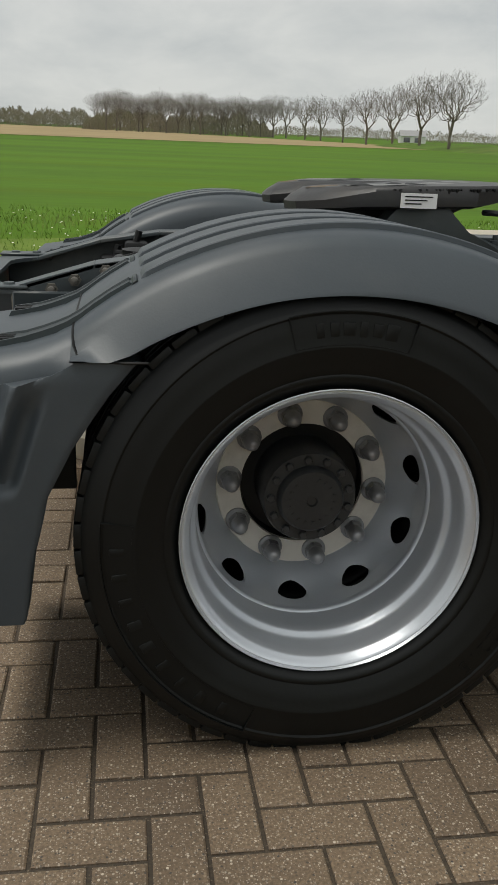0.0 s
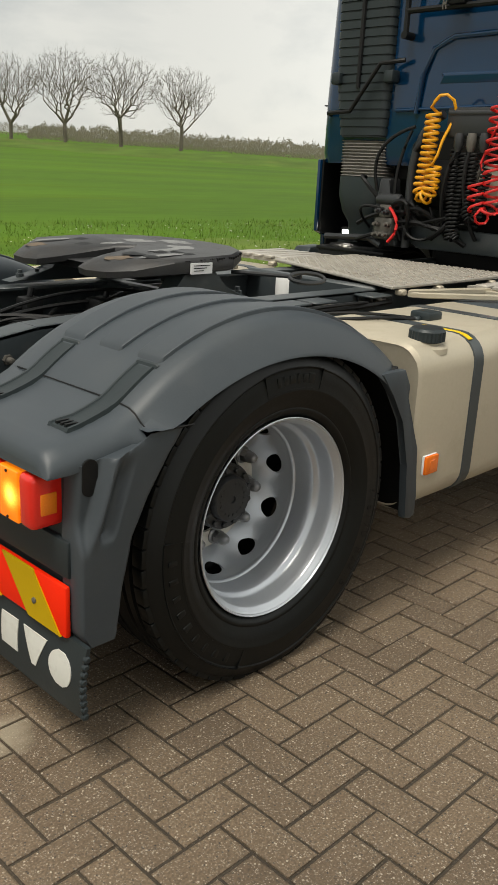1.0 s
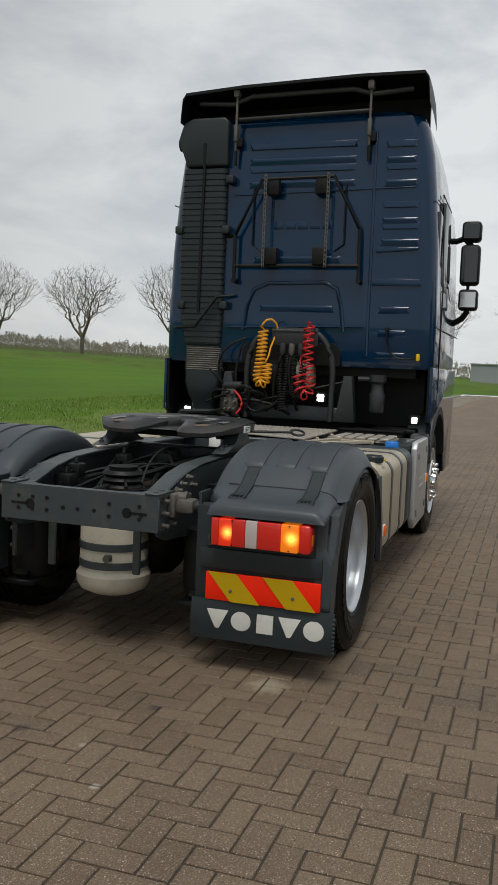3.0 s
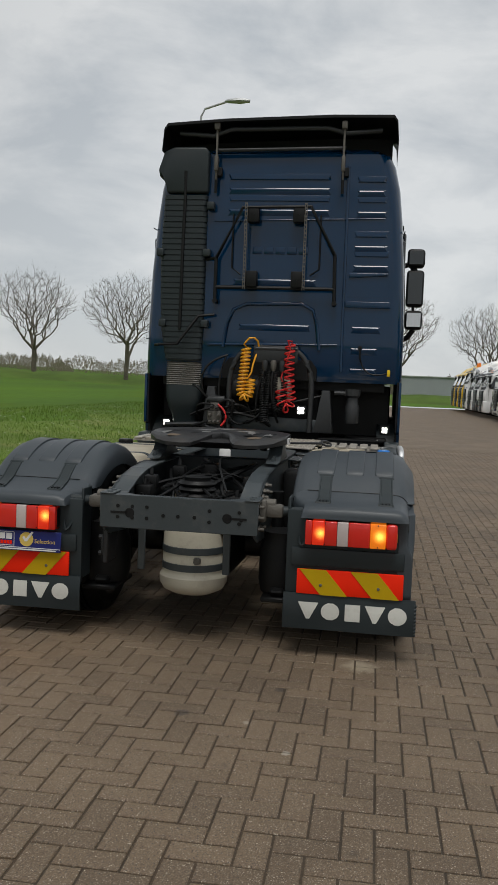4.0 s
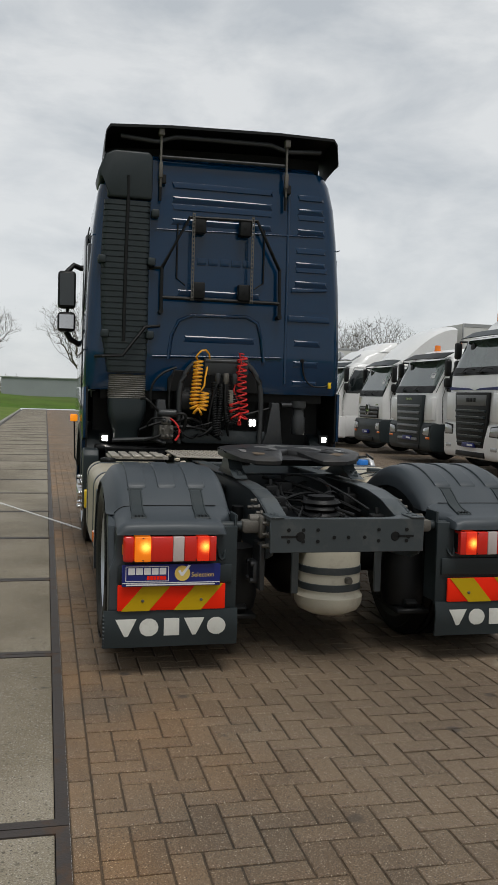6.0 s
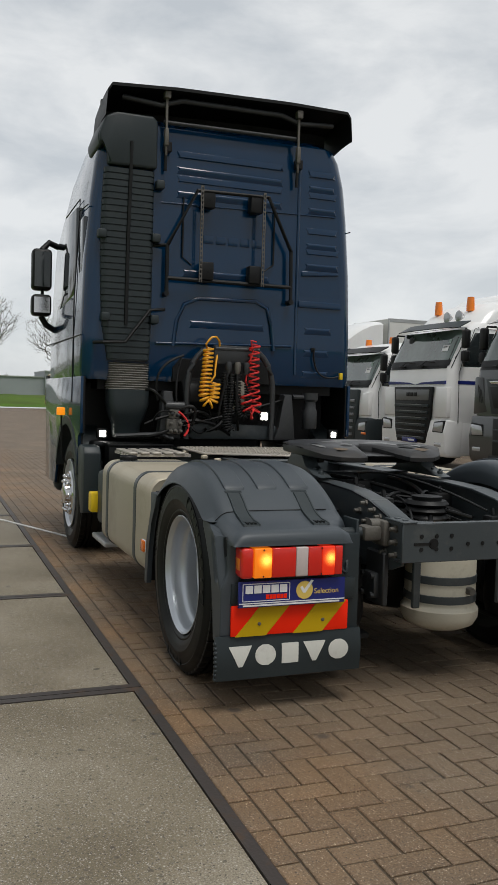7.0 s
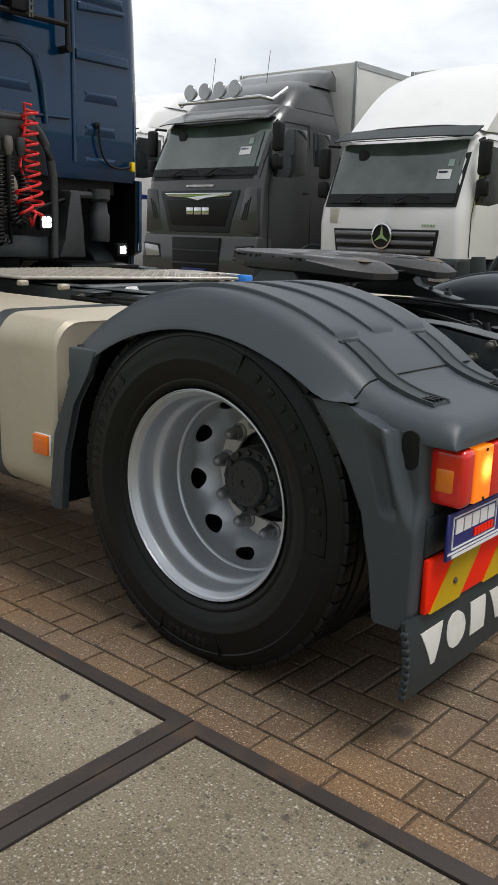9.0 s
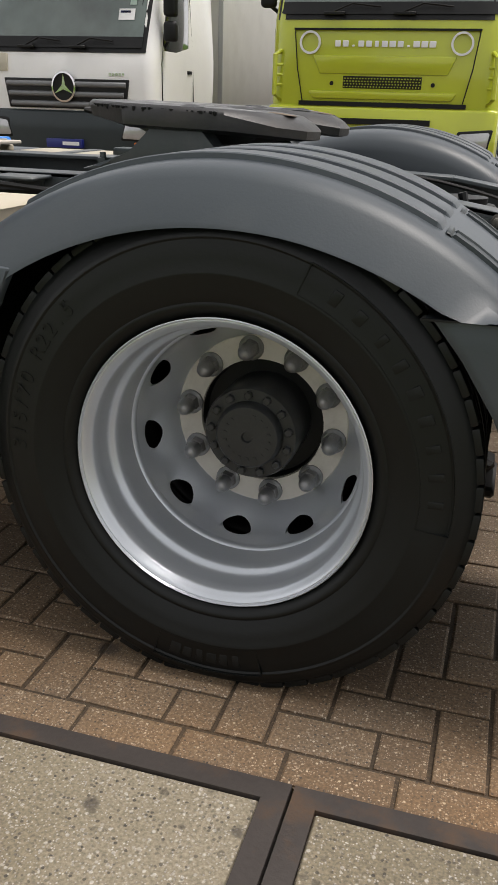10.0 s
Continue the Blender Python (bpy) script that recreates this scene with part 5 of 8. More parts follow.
def marker(s, x, z, parent, y=1.243):
    bm = B()
    box(bm, x - 0.041, x + 0.041, s * (y - 0.004), s * (y + 0.008), z - 0.035, z + 0.035, 0.006, 2)
    b = part("side_marker", bm, M_PLATE_LINE, parent, "amber side marker lamp")
    bm = B()
    box(bm, x - 0.0385, x + 0.0385, s * (y + 0.002), s * (y + 0.016), z - 0.033, z + 0.033, 0.005, 2)
    box(bm, x - 0.018, x + 0.018, s * (y + 0.012), s * (y + 0.0175), z - 0.020, z + 0.020, 0.004, 1)
    return part("marker_lens", bm, M_ORANGE, parent, "amber lens")


tank_r = side_tank(-1, 0.665, 1.70, M_TANK, (1.018, 1.43), "fuel_tank", "dull beige aluminium fuel tank with grey straps")
cap((0.805, -1.150, 0.893), 0.062, M_PLASTIC_DARK, tank_r)
bm = B()
box(bm, 1.12, 1.215, -0.95, -0.86, 0.905, 0.943, 0.010, 2)
box(bm, 1.09, 1.12, -0.92, -0.89, 0.905, 0.925, 0.006, 1)
part("sender_cover", bm, M_PLASTIC_DARK, tank_r, "dark sender cover on the tank")
bm = B()
tube(bm, arc((1.09, -0.905, 0.916), (0.76, -0.66, 0.90), (0.0, -0.05, 0.015), 10), 0.007, 6)
tube(bm, arc((1.09, -0.90, 0.920), (0.80, -0.60, 0.90), (-0.05, 0.02, 0.02), 10), 0.006, 6)
part("sender_cable", bm, M_BLACK, tank_r)
bm = B()
ring(bm, [(0.075, 0.868), (0.072, 0.886), (0.052, 0.896), (0.050, 0.902)], (0.805, -1.150, 0), "z", 28)
part("filler_neck", bm, M_TANK, tank_r)
bm = B()
box(bm, 0.990, 1.012, -1.150, -1.00, 0.9145, 0.9175, 0.001, 1)
prism(bm, [(-1.150, 0.9170), (-1.180, 0.9110), (-1.206, 0.8990), (-1.204, 0.8960), (-1.178, 0.9080), (-1.150, 0.9135)], "x", 0.990, 1.012)
part("yellow_tape", bm, M_YBOX, tank_r, "yellow edge tape")
marker(-1, 0.757, 0.497, tank_r)
additive = side_tank(-1, 1.715, 1.985, M_PLASTIC, (), "additive_tank", "dark plastic additive tank with blue cap")
cap((1.90, -1.09, 0.900), 0.050, M_BLUECAP, additive)
bm = B()
prism(bm, [(2.03, 0.36), (2.03, 0.90), (2.08, 0.95), (2.68, 0.95), (2.72, 0.91), (2.74, 0.36), (2.70, 0.30), (2.08, 0.29)], "y", -1.262, -1.215, 0.012, 3)
panel = part("side_panel", bm, M_ALU, truck, "silver cover panel with clips")
for x, z in ((2.13, 0.84), (2.60, 0.86), (2.13, 0.40), (2.62, 0.42)):
    bm = B()
    box(bm, x - 0.012, x + 0.012, -1.27, -1.26, z - 0.028, z + 0.028, 0.004, 1)
    part("clip", bm, M_NUT, panel)
bm = B()
for k in range(5):
    box(bm, 2.25 + k * 0.05, 2.285 + k * 0.05, -1.266, -1.261, 0.56, 0.60, 0.002, 1)
box(bm, 2.2, 2.55, -1.2655, -1.261, 0.645, 0.655, 0.002, 1)
part("pressed_mark", bm, M_ALU, panel)
marker(-1, 2.66, 0.62, panel, 1.264)
bm = B()
box(bm, 2.02, 2.70, -1.21, -0.62, 0.34, 0.93, 0.03, 2)
part("battery_box", bm, M_PLASTIC_DARK, truck)

tank_l = side_tank(1, 0.645, 1.99, M_TANK, (0.98, 1.80), "fuel_tank", "dull beige aluminium fuel tank with grey straps")
cap((1.86, 1.08, 0.893), 0.062, M_BLACK, tank_l)
marker(1, 0.700, 0.510, tank_l)
bm = B()
box(bm, 2.04, 2.42, 0.62, 1.19, 0.40, 0.80, 0.03, 2)
box(bm, 2.02, 2.30, 0.62, 1.16, 0.78, 0.83, 0.02, 2)
part("battery_box", bm, M_PLASTIC_DARK, truck)
bm = B()
box(bm, 2.42, 2.54, 1.15, 1.235, 0.47, 0.62, 0.01, 2)
part("yellow_box", bm, M_YBOX, truck, "yellow wheel chock holder")
bm = B()
box(bm, 2.05, 2.55, 0.95, 1.20, 0.26, 0.30, 0.012, 2)
box(bm, 2.05, 2.45, 1.08, 1.18, 0.55, 0.585, 0.008, 2)
part("step", bm, M_ALU, truck, "ribbed aluminium step")

# ---- width marker on a rod beside the front wheel
bm = B()
tube(bm, [(3.60, 1.24, 0.74), (3.60, 1.285, 0.82), (3.60, 1.295, 1.19)], 0.008, 8)
rod = part("marker_rod", bm, M_BLACK, truck, "thin black rod with an amber marker lamp")
bm = B()
box(bm, 3.57, 3.63, 1.265, 1.335, 1.18, 1.25, 0.012, 2)
part("marker_lamp", bm, M_LIT_AMBER, rod, "lit amber marker lamp")

# ---- catwalk
bm = B()
prism(bm, [(1.45, -0.535), (1.83, 0.53), (2.54, 0.53), (2.54, -0.535)], "z", 0.958, 0.973, 0.004, 1)
for i in range(27):
    for j in range(26):
        a = 45 if (i + j) % 2 else -45
        x, y = 1.48 + i * 0.04, -0.51 + j * 0.04
        if x > 1.48 + 0.357 * (y + 0.535):
            box(bm, -0.015, 0.015, -0.005, 0.005, 0, 0.005, m=Matrix.Translation((x, y, 0.972)) @ Matrix.Rotation(radians(a), 4, "Z"))
part("catwalk", bm, M_TREAD, truck, "dull tread plate catwalk")
for s, x0 in ((1, 2.0), (-1, 2.0)):
    bm = B()
    box(bm, x0 + 0.01, 2.44, s * 0.575, s * 0.60, 0.928, 0.950)
    deck = part("side_step_deck", bm, M_TREAD, truck, "slatted aluminium deck over the tanks")
    for k in range(5):
        x = x0 + 0.03 + (2.44 - x0 - 0.06) * k / 4
        bm = B()
        box(bm, x - 0.015, x + 0.015, s * 0.60, s * 1.06, 0.928, 0.9455)
        part("cross_bar", bm, M_TREAD, deck)
    for k in range(5):
        bm = B()
        box(bm, x0, 2.45, s * (0.62 + k * 0.09), s * (0.685 + k * 0.09), 0.945, 0.963, 0.004, 1)
        part("slat", bm, M_TREAD, deck)
    # bolted brackets and cables on the rail behind the deck
    for x in (0.86, 1.02, 1.40):
        bm = B()
        box(bm, x - 0.07, x + 0.07, s * 0.418, s * 0.53, 0.925, 0.935, 0.004, 1)
        prism(bm, [(x - 0.05, 0.93), (x + 0.05, 0.93), (x + 0.02, 0.82), (x - 0.02, 0.82)], "y", s * 0.419, s * 0.429, 0.003, 1)
        part("rail_bracket", bm, M_CHASSIS, truck)
        for dx in (-0.035, 0.035):
            bm = B()
            ring(bm, [(0.017, s * 0.418), (0.017, s * 0.442), (0.011, s * 0.443), (0.011, s * 0.462)], (x + dx + 0.09, 0, 0.895), "y", 8)
            part("bolt", bm, M_CASTING, truck)
    bm = B()
    tube(bm, arc((0.66, s * 0.47, 0.90), (1.5, s * 0.50, 0.90), (0, s * 0.05, 0.0), 12), 0.011, 6)
    tube(bm, arc((0.74, s * 0.50, 0.90), (1.3, s * 0.52, 0.91), (0, s * 0.06, 0.02), 12), 0.008, 6)
    part("rail_cable", bm, M_BLACK, truck)
# cast arm that holds the deck
bm = B()
prism(bm, [(1.55, -0.55), (1.60, -0.53), (2.02, -0.66), (2.02, -0.70)], "z", 0.925, 0.952, 0.004, 1)
prism(bm, [(1.55, -0.55), (1.59, -0.60), (2.00, -0.94), (2.02, -0.90)], "z", 0.920, 0.945, 0.004, 1)
box(bm, 1.98, 2.02, -0.94, -0.62, 0.915, 0.943, 0.004, 1)
part("deck_arm", bm, M_TANK, truck, "pale cast arm under the deck")
for y in (-0.535, 0.53):
    for x in (1.52, 1.82, 2.3):
        bm = B()
        box(bm, x - 0.02, x + 0.02, y - 0.022, y + 0.022, 0.930, 0.9565, 0.006, 1)
        part("plate_foot", bm, M_TANK, truck)
bm = B()
ring(bm, [(0.066, 0.78), (0.068, 0.79), (0.068, 0.922), (0.060, 0.938), (0.012, 0.942)], (1.55, 0.158, 0), "z", 28)
part("white_canister", bm, M_FILTER, truck, "white canister between the rails")
bm = B()
tube(bm, [(0.705 + 0.070 * math.cos(k * math.pi / 10), -0.685 - 0.02 * math.cos(k * math.pi / 10) + 0.024 * math.sin(k * math.pi / 10), 1.064 + 0.016 * math.sin(k * math.pi / 10)) for k in range(21)], 0.0075, 8)
tube(bm, [(0.60, -0.40, 1.060), (0.64, -0.50, 1.062), (0.70, -0.66, 1.064)], 0.008, 8)
part("release_handle", bm, M_HUB, truck, "oval release handle on a rod")

# ---------------------------------------------------------------- cab
CB = 2.96  # the cab's rear wall


def main_cab():
    bm = B()
    lv = [(1.50, CB + 0.02, 5.05, 1.225, 0.10, 0.28), (1.56, CB, 5.07, 1.235, 0.11, 0.3), (1.9, CB, 5.08, 1.235, 0.11, 0.3), (2.5, CB, 5.02, 1.215, 0.12, 0.32),
          (3.0, CB, 4.82, 1.175, 0.13, 0.36), (3.3, CB, 4.55, 1.14, 0.14, 0.4), (3.52, CB + 0.01, 4.2, 1.09, 0.15, 0.4), (3.62, CB + 0.03, 3.95, 1.04, 0.15, 0.4), (3.67, CB + 0.08, 3.8, 0.97, 0.15, 0.4)]
    loft(bm, lv, 6)
    c = part("cab", bm, M_BLUE, truck, "glossy dark blue sleeper cab", 25)
    # lower flanks with the wheel arch
    for s in (1, -1):
        bm = B()
        wx = 3.66
        poly = [(CB + 0.01, 1.52), (CB + 0.01, 1.05), (wx - 0.60, 1.03)]
        for i in range(9):
            a = radians(168 - i * 19.5)
            poly.append((wx + 0.60 * math.cos(a), 0.58 + 0.60 * math.sin(a) * 0.95))
        poly += [(4.35, 0.5), (5.0, 0.5), (5.05, 1.52)]
        prism(bm, poly, "y", s * 1.212, s * 1.238, 0.008, 2)
        part("side_panel", bm, M_BLUE, c, smooth=30)
        bm = B()
        prism(bm, [(x + 0.02 * (x < 3.0), z) for x, z in poly], "y", s * 1.195, s * 1.2105, 0.0)
        part("arch_lining", bm, M_BLACK, c)
        bm = B()
        arc_o = [(wx + 0.63 * math.cos(radians(a)), 0.58 + 0.60 * math.sin(radians(a))) for a in range(168, 9, -12)]
        arc_i = [(wx + 0.565 * math.cos(radians(a)), 0.58 + 0.53 * math.sin(radians(a))) for a in range(12, 172, 12)]
        prism(bm, arc_o + arc_i, "y", s * 1.02, s * 1.246, 0.006, 1)
        part("arch_trim", bm, M_PLASTIC_DARK, c, "dark plastic arch trim")
        # dark panel behind the front wheel, with marker
        bm = B()
        prism(bm, [(2.76, 0.42), (2.76, 0.90), (2.80, 0.955), (2.98, 0.96), (3.06, 0.93), (3.05, 0.8), (3.02, 0.62), (2.90, 0.40)], "y", s * 1.10, s * 1.236, 0.012, 2)
        part("wheel_panel", bm, M_PLASTIC_DARK, c)
        # door and window lines
        bm = B()
        prism(bm, [(3.42, 2.22), (3.42, 2.98), (4.1, 2.98), (4.55, 2.75), (4.78, 2.24), (4.6, 2.12)], "y", s * 1.10, s * 1.226, 0.02, 2)
        part("side_window", bm, M_GLASS, c, "dark tinted side window")
        bm = B()
        tube(bm, [(3.38, s * 1.240, 1.30), (3.38, s * 1.237, 2.2), (3.36, s * 1.206, 2.9), (3.45, s * 1.19, 3.05), (4.2, s * 1.19, 3.03)], 0.006, 6)
        tube(bm, [(CB + 0.05, s * 1.240, 1.86), (5.0, s * 1.243, 1.86)], 0.005, 6)
        tube(bm, [(CB + 0.05, s * 1.198, 2.92), (3.6, s * 1.200, 2.95)], 0.005, 6)
        part("door_seam", bm, M_BLACK, c)
        bm = B()
        prism(bm, [(CB + 0.15, 2.3), (CB + 0.15, 2.85), (3.30, 2.85), (3.30, 2.3)], "y", s * 1.14, s * 1.2185, 0.02, 2)
        part("rear_side_window", bm, M_GLASS, c, "dark rear side window")
        # mirrors on their arm
        bm = B()
        tube(bm, [(4.62, s * 1.16, 2.80), (4.55, s * 1.30, 2.84), (4.52, s * 1.37, 2.76)], 0.030, 10)
        tube(bm, [(4.53, s * 1.36, 2.10), (4.53, s * 1.36, 2.76)], 0.016, 8)
        part("mirror_arm", bm, M_BLACK, c)
        bm = B()
        tube(bm, [(4.60, s * 1.20, 1.98), (4.54, s * 1.32, 2.04), (4.52, s * 1.37, 2.12)], 0.030, 10)
        part("mirror_arm", bm, M_BLACK, c)
        for z0, z1 in ((2.37, 2.77), (2.12, 2.33)) + (((2.80, 3.0),) if s < 0 else ()):
            bm = B()
            box(bm, 4.46, 4.62, s * 1.275, s * 1.465, z0, z1, 0.04, 3)
            part("mirror", bm, M_BLACK, c, "black mirror housing")
            bm = B()
            box(bm, 4.455, 4.463, s * 1.295, s * 1.445, z0 + 0.03, z1 - 0.03, 0.0)
            # upper mirrors: dark glass colour in place of a dark reflection
            part("mirror_glass", bm, M_CHROME if z1 < 2.5 else M_GLASS, c, "mirror glass")
    # windscreen side of the cab
    bm = B()
    box(bm, 4.9, 5.12, -1.15, 1.15, 0.35, 1.5, 0.08, 3)
    part("bumper", bm, M_PLASTIC_DARK, c)
    bm = B()
    grid(bm, [[(x + 0.012, y, z) for y in (-1.0, -0.5, 0, 0.5, 1.0)] for x, z in ((5.07, 2.15), (4.98, 2.6), (4.82, 3.0))])
    part("windscreen", bm, M_GLASS, c)
    # underside
    bm = B()
    box(bm, CB + 0.12, 4.9, -1.08, 1.08, 1.42, 1.50, 0.0)
    part("cab_floor", bm, M_BLACK, c)
    bm = B()
    box(bm, 3.25, 4.7, -0.46, 0.46, 0.62, 1.42, 0.03, 1)
    part("engine", bm, M_BLACK, truck)
    bm = B()
    prism(bm, [(-0.44, 1.50), (-0.44, 1.62), (-0.38, 1.70), (0.40, 1.70), (0.47, 1.62), (0.47, 1.50)], "x", CB - 0.012, CB + 0.05, 0.004, 1)
    part("rear_recess", bm, M_BLACK, c)
    # pressed ribs of the rear wall
    ribs = [(0.47, -0.50, 3.335, 0.085), (0.47, -0.50, 3.135, 0.085), (-0.74, -1.01, 3.315, 0.085), (-0.74, -1.03, 3.125, 0.09), (-0.73, -1.05, 2.81, 0.09), (-0.73, -1.07, 2.63, 0.09),
            (-0.74, -1.02, 2.03, 0.03), (-0.74, -1.0, 1.83, 0.03), (-0.73, -1.0, 1.64, 0.03), (0.33, -0.36, 2.03, 0.03), (0.40, -0.40, 2.46, 0.04)]
    for y0, y1, z, h in ribs:
        # a pressed channel: shaded lip above, a sloping ledge below
        bm = B()
        z0, z1, yl, yr = z - h / 2 - 0.006, z + h / 2 + 0.006, y0, y1
        lip = [(CB + 0.02, z1 + 0.05), (CB - 0.001, z1 + 0.05), (CB - 0.008, z1 + 0.004), (CB - 0.0075, z1 - 0.003), (CB + 0.001, z1 - 0.008), (CB + 0.02, z1 - 0.012)]
        ledge = [(CB + 0.02, z0 + 0.016), (CB - 0.001, z0 + 0.016), (CB - 0.008, z0 + 0.004), (CB - 0.009, z0 - 0.002), (CB - 0.001, z0 - 0.045), (CB + 0.02, z0 - 0.045)]
        for prof, keep in ((lip, h > 0.05), (ledge, True)):
            if not keep:
                continue
            lo_, hi_ = [], []
            for x, zz in prof:
                cut = 0.03 if x < CB - 0.005 else 0.0
                lo_.append(bm.verts.new((x, yl - cut, zz)))
                hi_.append(bm.verts.new((x, yr + cut, zz)))
            bm.faces.new(lo_)
            bm.faces.new(hi_[::-1])
            for i in range(len(prof)):
                k = (i + 1) % len(prof)
                bm.faces.new((lo_[i], hi_[i], hi_[k], lo_[k]))
        bmesh.ops.bevel(bm, geom=bm.edges[:], offset=0.002, segments=2, affect="EDGES", profile=0.5)
        part("pressed_rib", bm, M_BLUE, c, smooth=60)
    bm = B()
    prism(bm, [(-0.68, 2.52), (-1.075, 2.52), (-1.085, 2.30), (-0.69, 2.30)], "x", CB - 0.001, CB + 0.04, 0.0)
    for za, zb, x in ((2.20, 2.26, 0.016),):
        prism(bm, [(-0.68, zb), (-1.09, zb), (-1.10, za), (-0.68, za)], "x", CB - x, CB + 0.02, 0.006, 3)
    prism(bm, [(-0.70, 2.475), (-1.06, 2.50), (-1.07, 2.525), (-0.70, 2.525)], "x", CB - 0.016, CB + 0.02, 0.010, 3)
    part("pressed_step", bm, M_BLUE, c, smooth=60)
    bm = B()
    pts = [(CB - 0.006, 0.47, 1.80), (CB - 0.006, 0.44, 2.02), (CB - 0.006, 0.38, 2.16), (CB - 0.006, 0.25, 2.215), (CB - 0.006, -0.27, 2.225), (CB - 0.006, -0.38, 2.17), (CB - 0.006, -0.42, 2.02), (CB - 0.006, -0.45, 1.80)]
    tube(bm, pts, 0.018, 8)
    tube(bm, [(CB - 0.004, 0.62, 1.82), (CB - 0.004, -0.62, 1.85)], 0.012, 8)
    tube(bm, [(CB - 0.002, -0.665, 1.6), (CB - 0.002, -0.66, 2.3), (CB - 0.002, -0.655, 3.5)], 0.014, 8)
    tube(bm, [(CB - 0.002, 0.6, 2.99), (CB - 0.002, -1.01, 3.025)], 0.008, 8)
    part("pressed_line", bm, M_BLUE, c, smooth=60)
    for k in range(5):
        bm = B()
        box(bm, CB - 0.007, CB + 0.01, 0.175 - k * 0.11 - 0.045, 0.175 - k * 0.11 + 0.045, 2.685, 2.755, 0.006, 2)
        part("embossed_shape", bm, M_BLUE, c)
    # cable with yellow plug
    bm = B()
    ring(bm, [(0.02, CB - 0.02), (0.02, CB)], (0, -0.835, 1.83), "x", 12)
    tube(bm, arc((CB - 0.03, -0.835, 1.83), (CB - 0.03, -1.10, 1.60), (0, 0.07, -0.10), 14), 0.008, 6)
    part("cable", bm, M_BLACK, c)
    bm = B()
    box(bm, CB - 0.05, CB - 0.02, -1.125, -1.095, 1.57, 1.63, 0.006, 2)
    part("yellow_plug", bm, M_YBOX, c)
    return c


cab = main_cab()


def roof_spoiler():
    """Dark deflector, open behind, on two steel stays."""
    bm = B()
    rows = []
    for i in range(7):
        u = i / 6
        x = CB - 0.12 + 0.56 * u
        zt = 3.90 - 0.09 * u * u
        rows.append([(x, y, zt - 0.02 * abs(y) - dz + 0.065 * (0.5 - y / 2.2)) for y, dz in ((1.10, 0.24), (1.085, 0.06), (1.05, 0.01), (0.5, 0.0), (-0.5, 0.0), (-1.05, 0.01), (-1.085, 0.06), (-1.10, 0.24))])
    vs = grid(bm, rows)
    ext = bmesh.ops.extrude_face_region(bm, geom=bm.faces[:])
    bmesh.ops.translate(bm, verts=[v for v in ext["geom"] if isinstance(v, bmesh.types.BMVert)], vec=(0.0, 0, -0.025))
    sp = part("roof_spoiler", bm, M_BLACK, truck, "black roof deflector open at the back", 40)
    bm = B()
    box(bm, CB + 0.35, CB + 0.40, -1.05, 1.05, 3.58, 3.88, 0.0)
    part("spoiler_bulkhead", bm, M_BLACK, sp)
    bm = B()
    tube(bm, [(CB - 0.02, 0.95, 3.80), (CB - 0.04, 0.62, 3.77), (CB - 0.04, 0.45, 3.83), (CB - 0.04, -0.45, 3.84), (CB - 0.04, -0.62, 3.79), (CB - 0.02, -0.95, 3.82)], 0.022, 10)
    tube(bm, [(CB - 0.03, 0.60, 3.64), (CB - 0.03, -0.62, 3.66)], 0.018, 10)
    part("cross_tube", bm, M_HUB, sp)
    for y in (0.585, -0.605):
        bm = B()
        box(bm, CB - 0.075, CB - 0.05, y - 0.010, y + 0.010, 3.36, 3.90, 0.005, 2)
        box(bm, CB - 0.09, CB - 0.04, y - 0.017, y + 0.017, 3.44, 3.58, 0.008, 2)
        box(bm, CB - 0.10, CB - 0.03, y - 0.026, y + 0.026, 3.82, 3.89, 0.008, 2)
        part("stay", bm, M_CASTING, sp, "grey steel stay")
        bm = B()
        box(bm, CB - 0.055, CB - 0.005, y - 0.055, y + 0.012, 3.40, 3.48, 0.006, 1)
        tube(bm, [(CB - 0.06, y, 3.40), (CB - 0.05, y, 3.24)], 0.014, 8)
        part("stay_foot", bm, M_BLACK, sp)
    return sp


roof_spoiler()


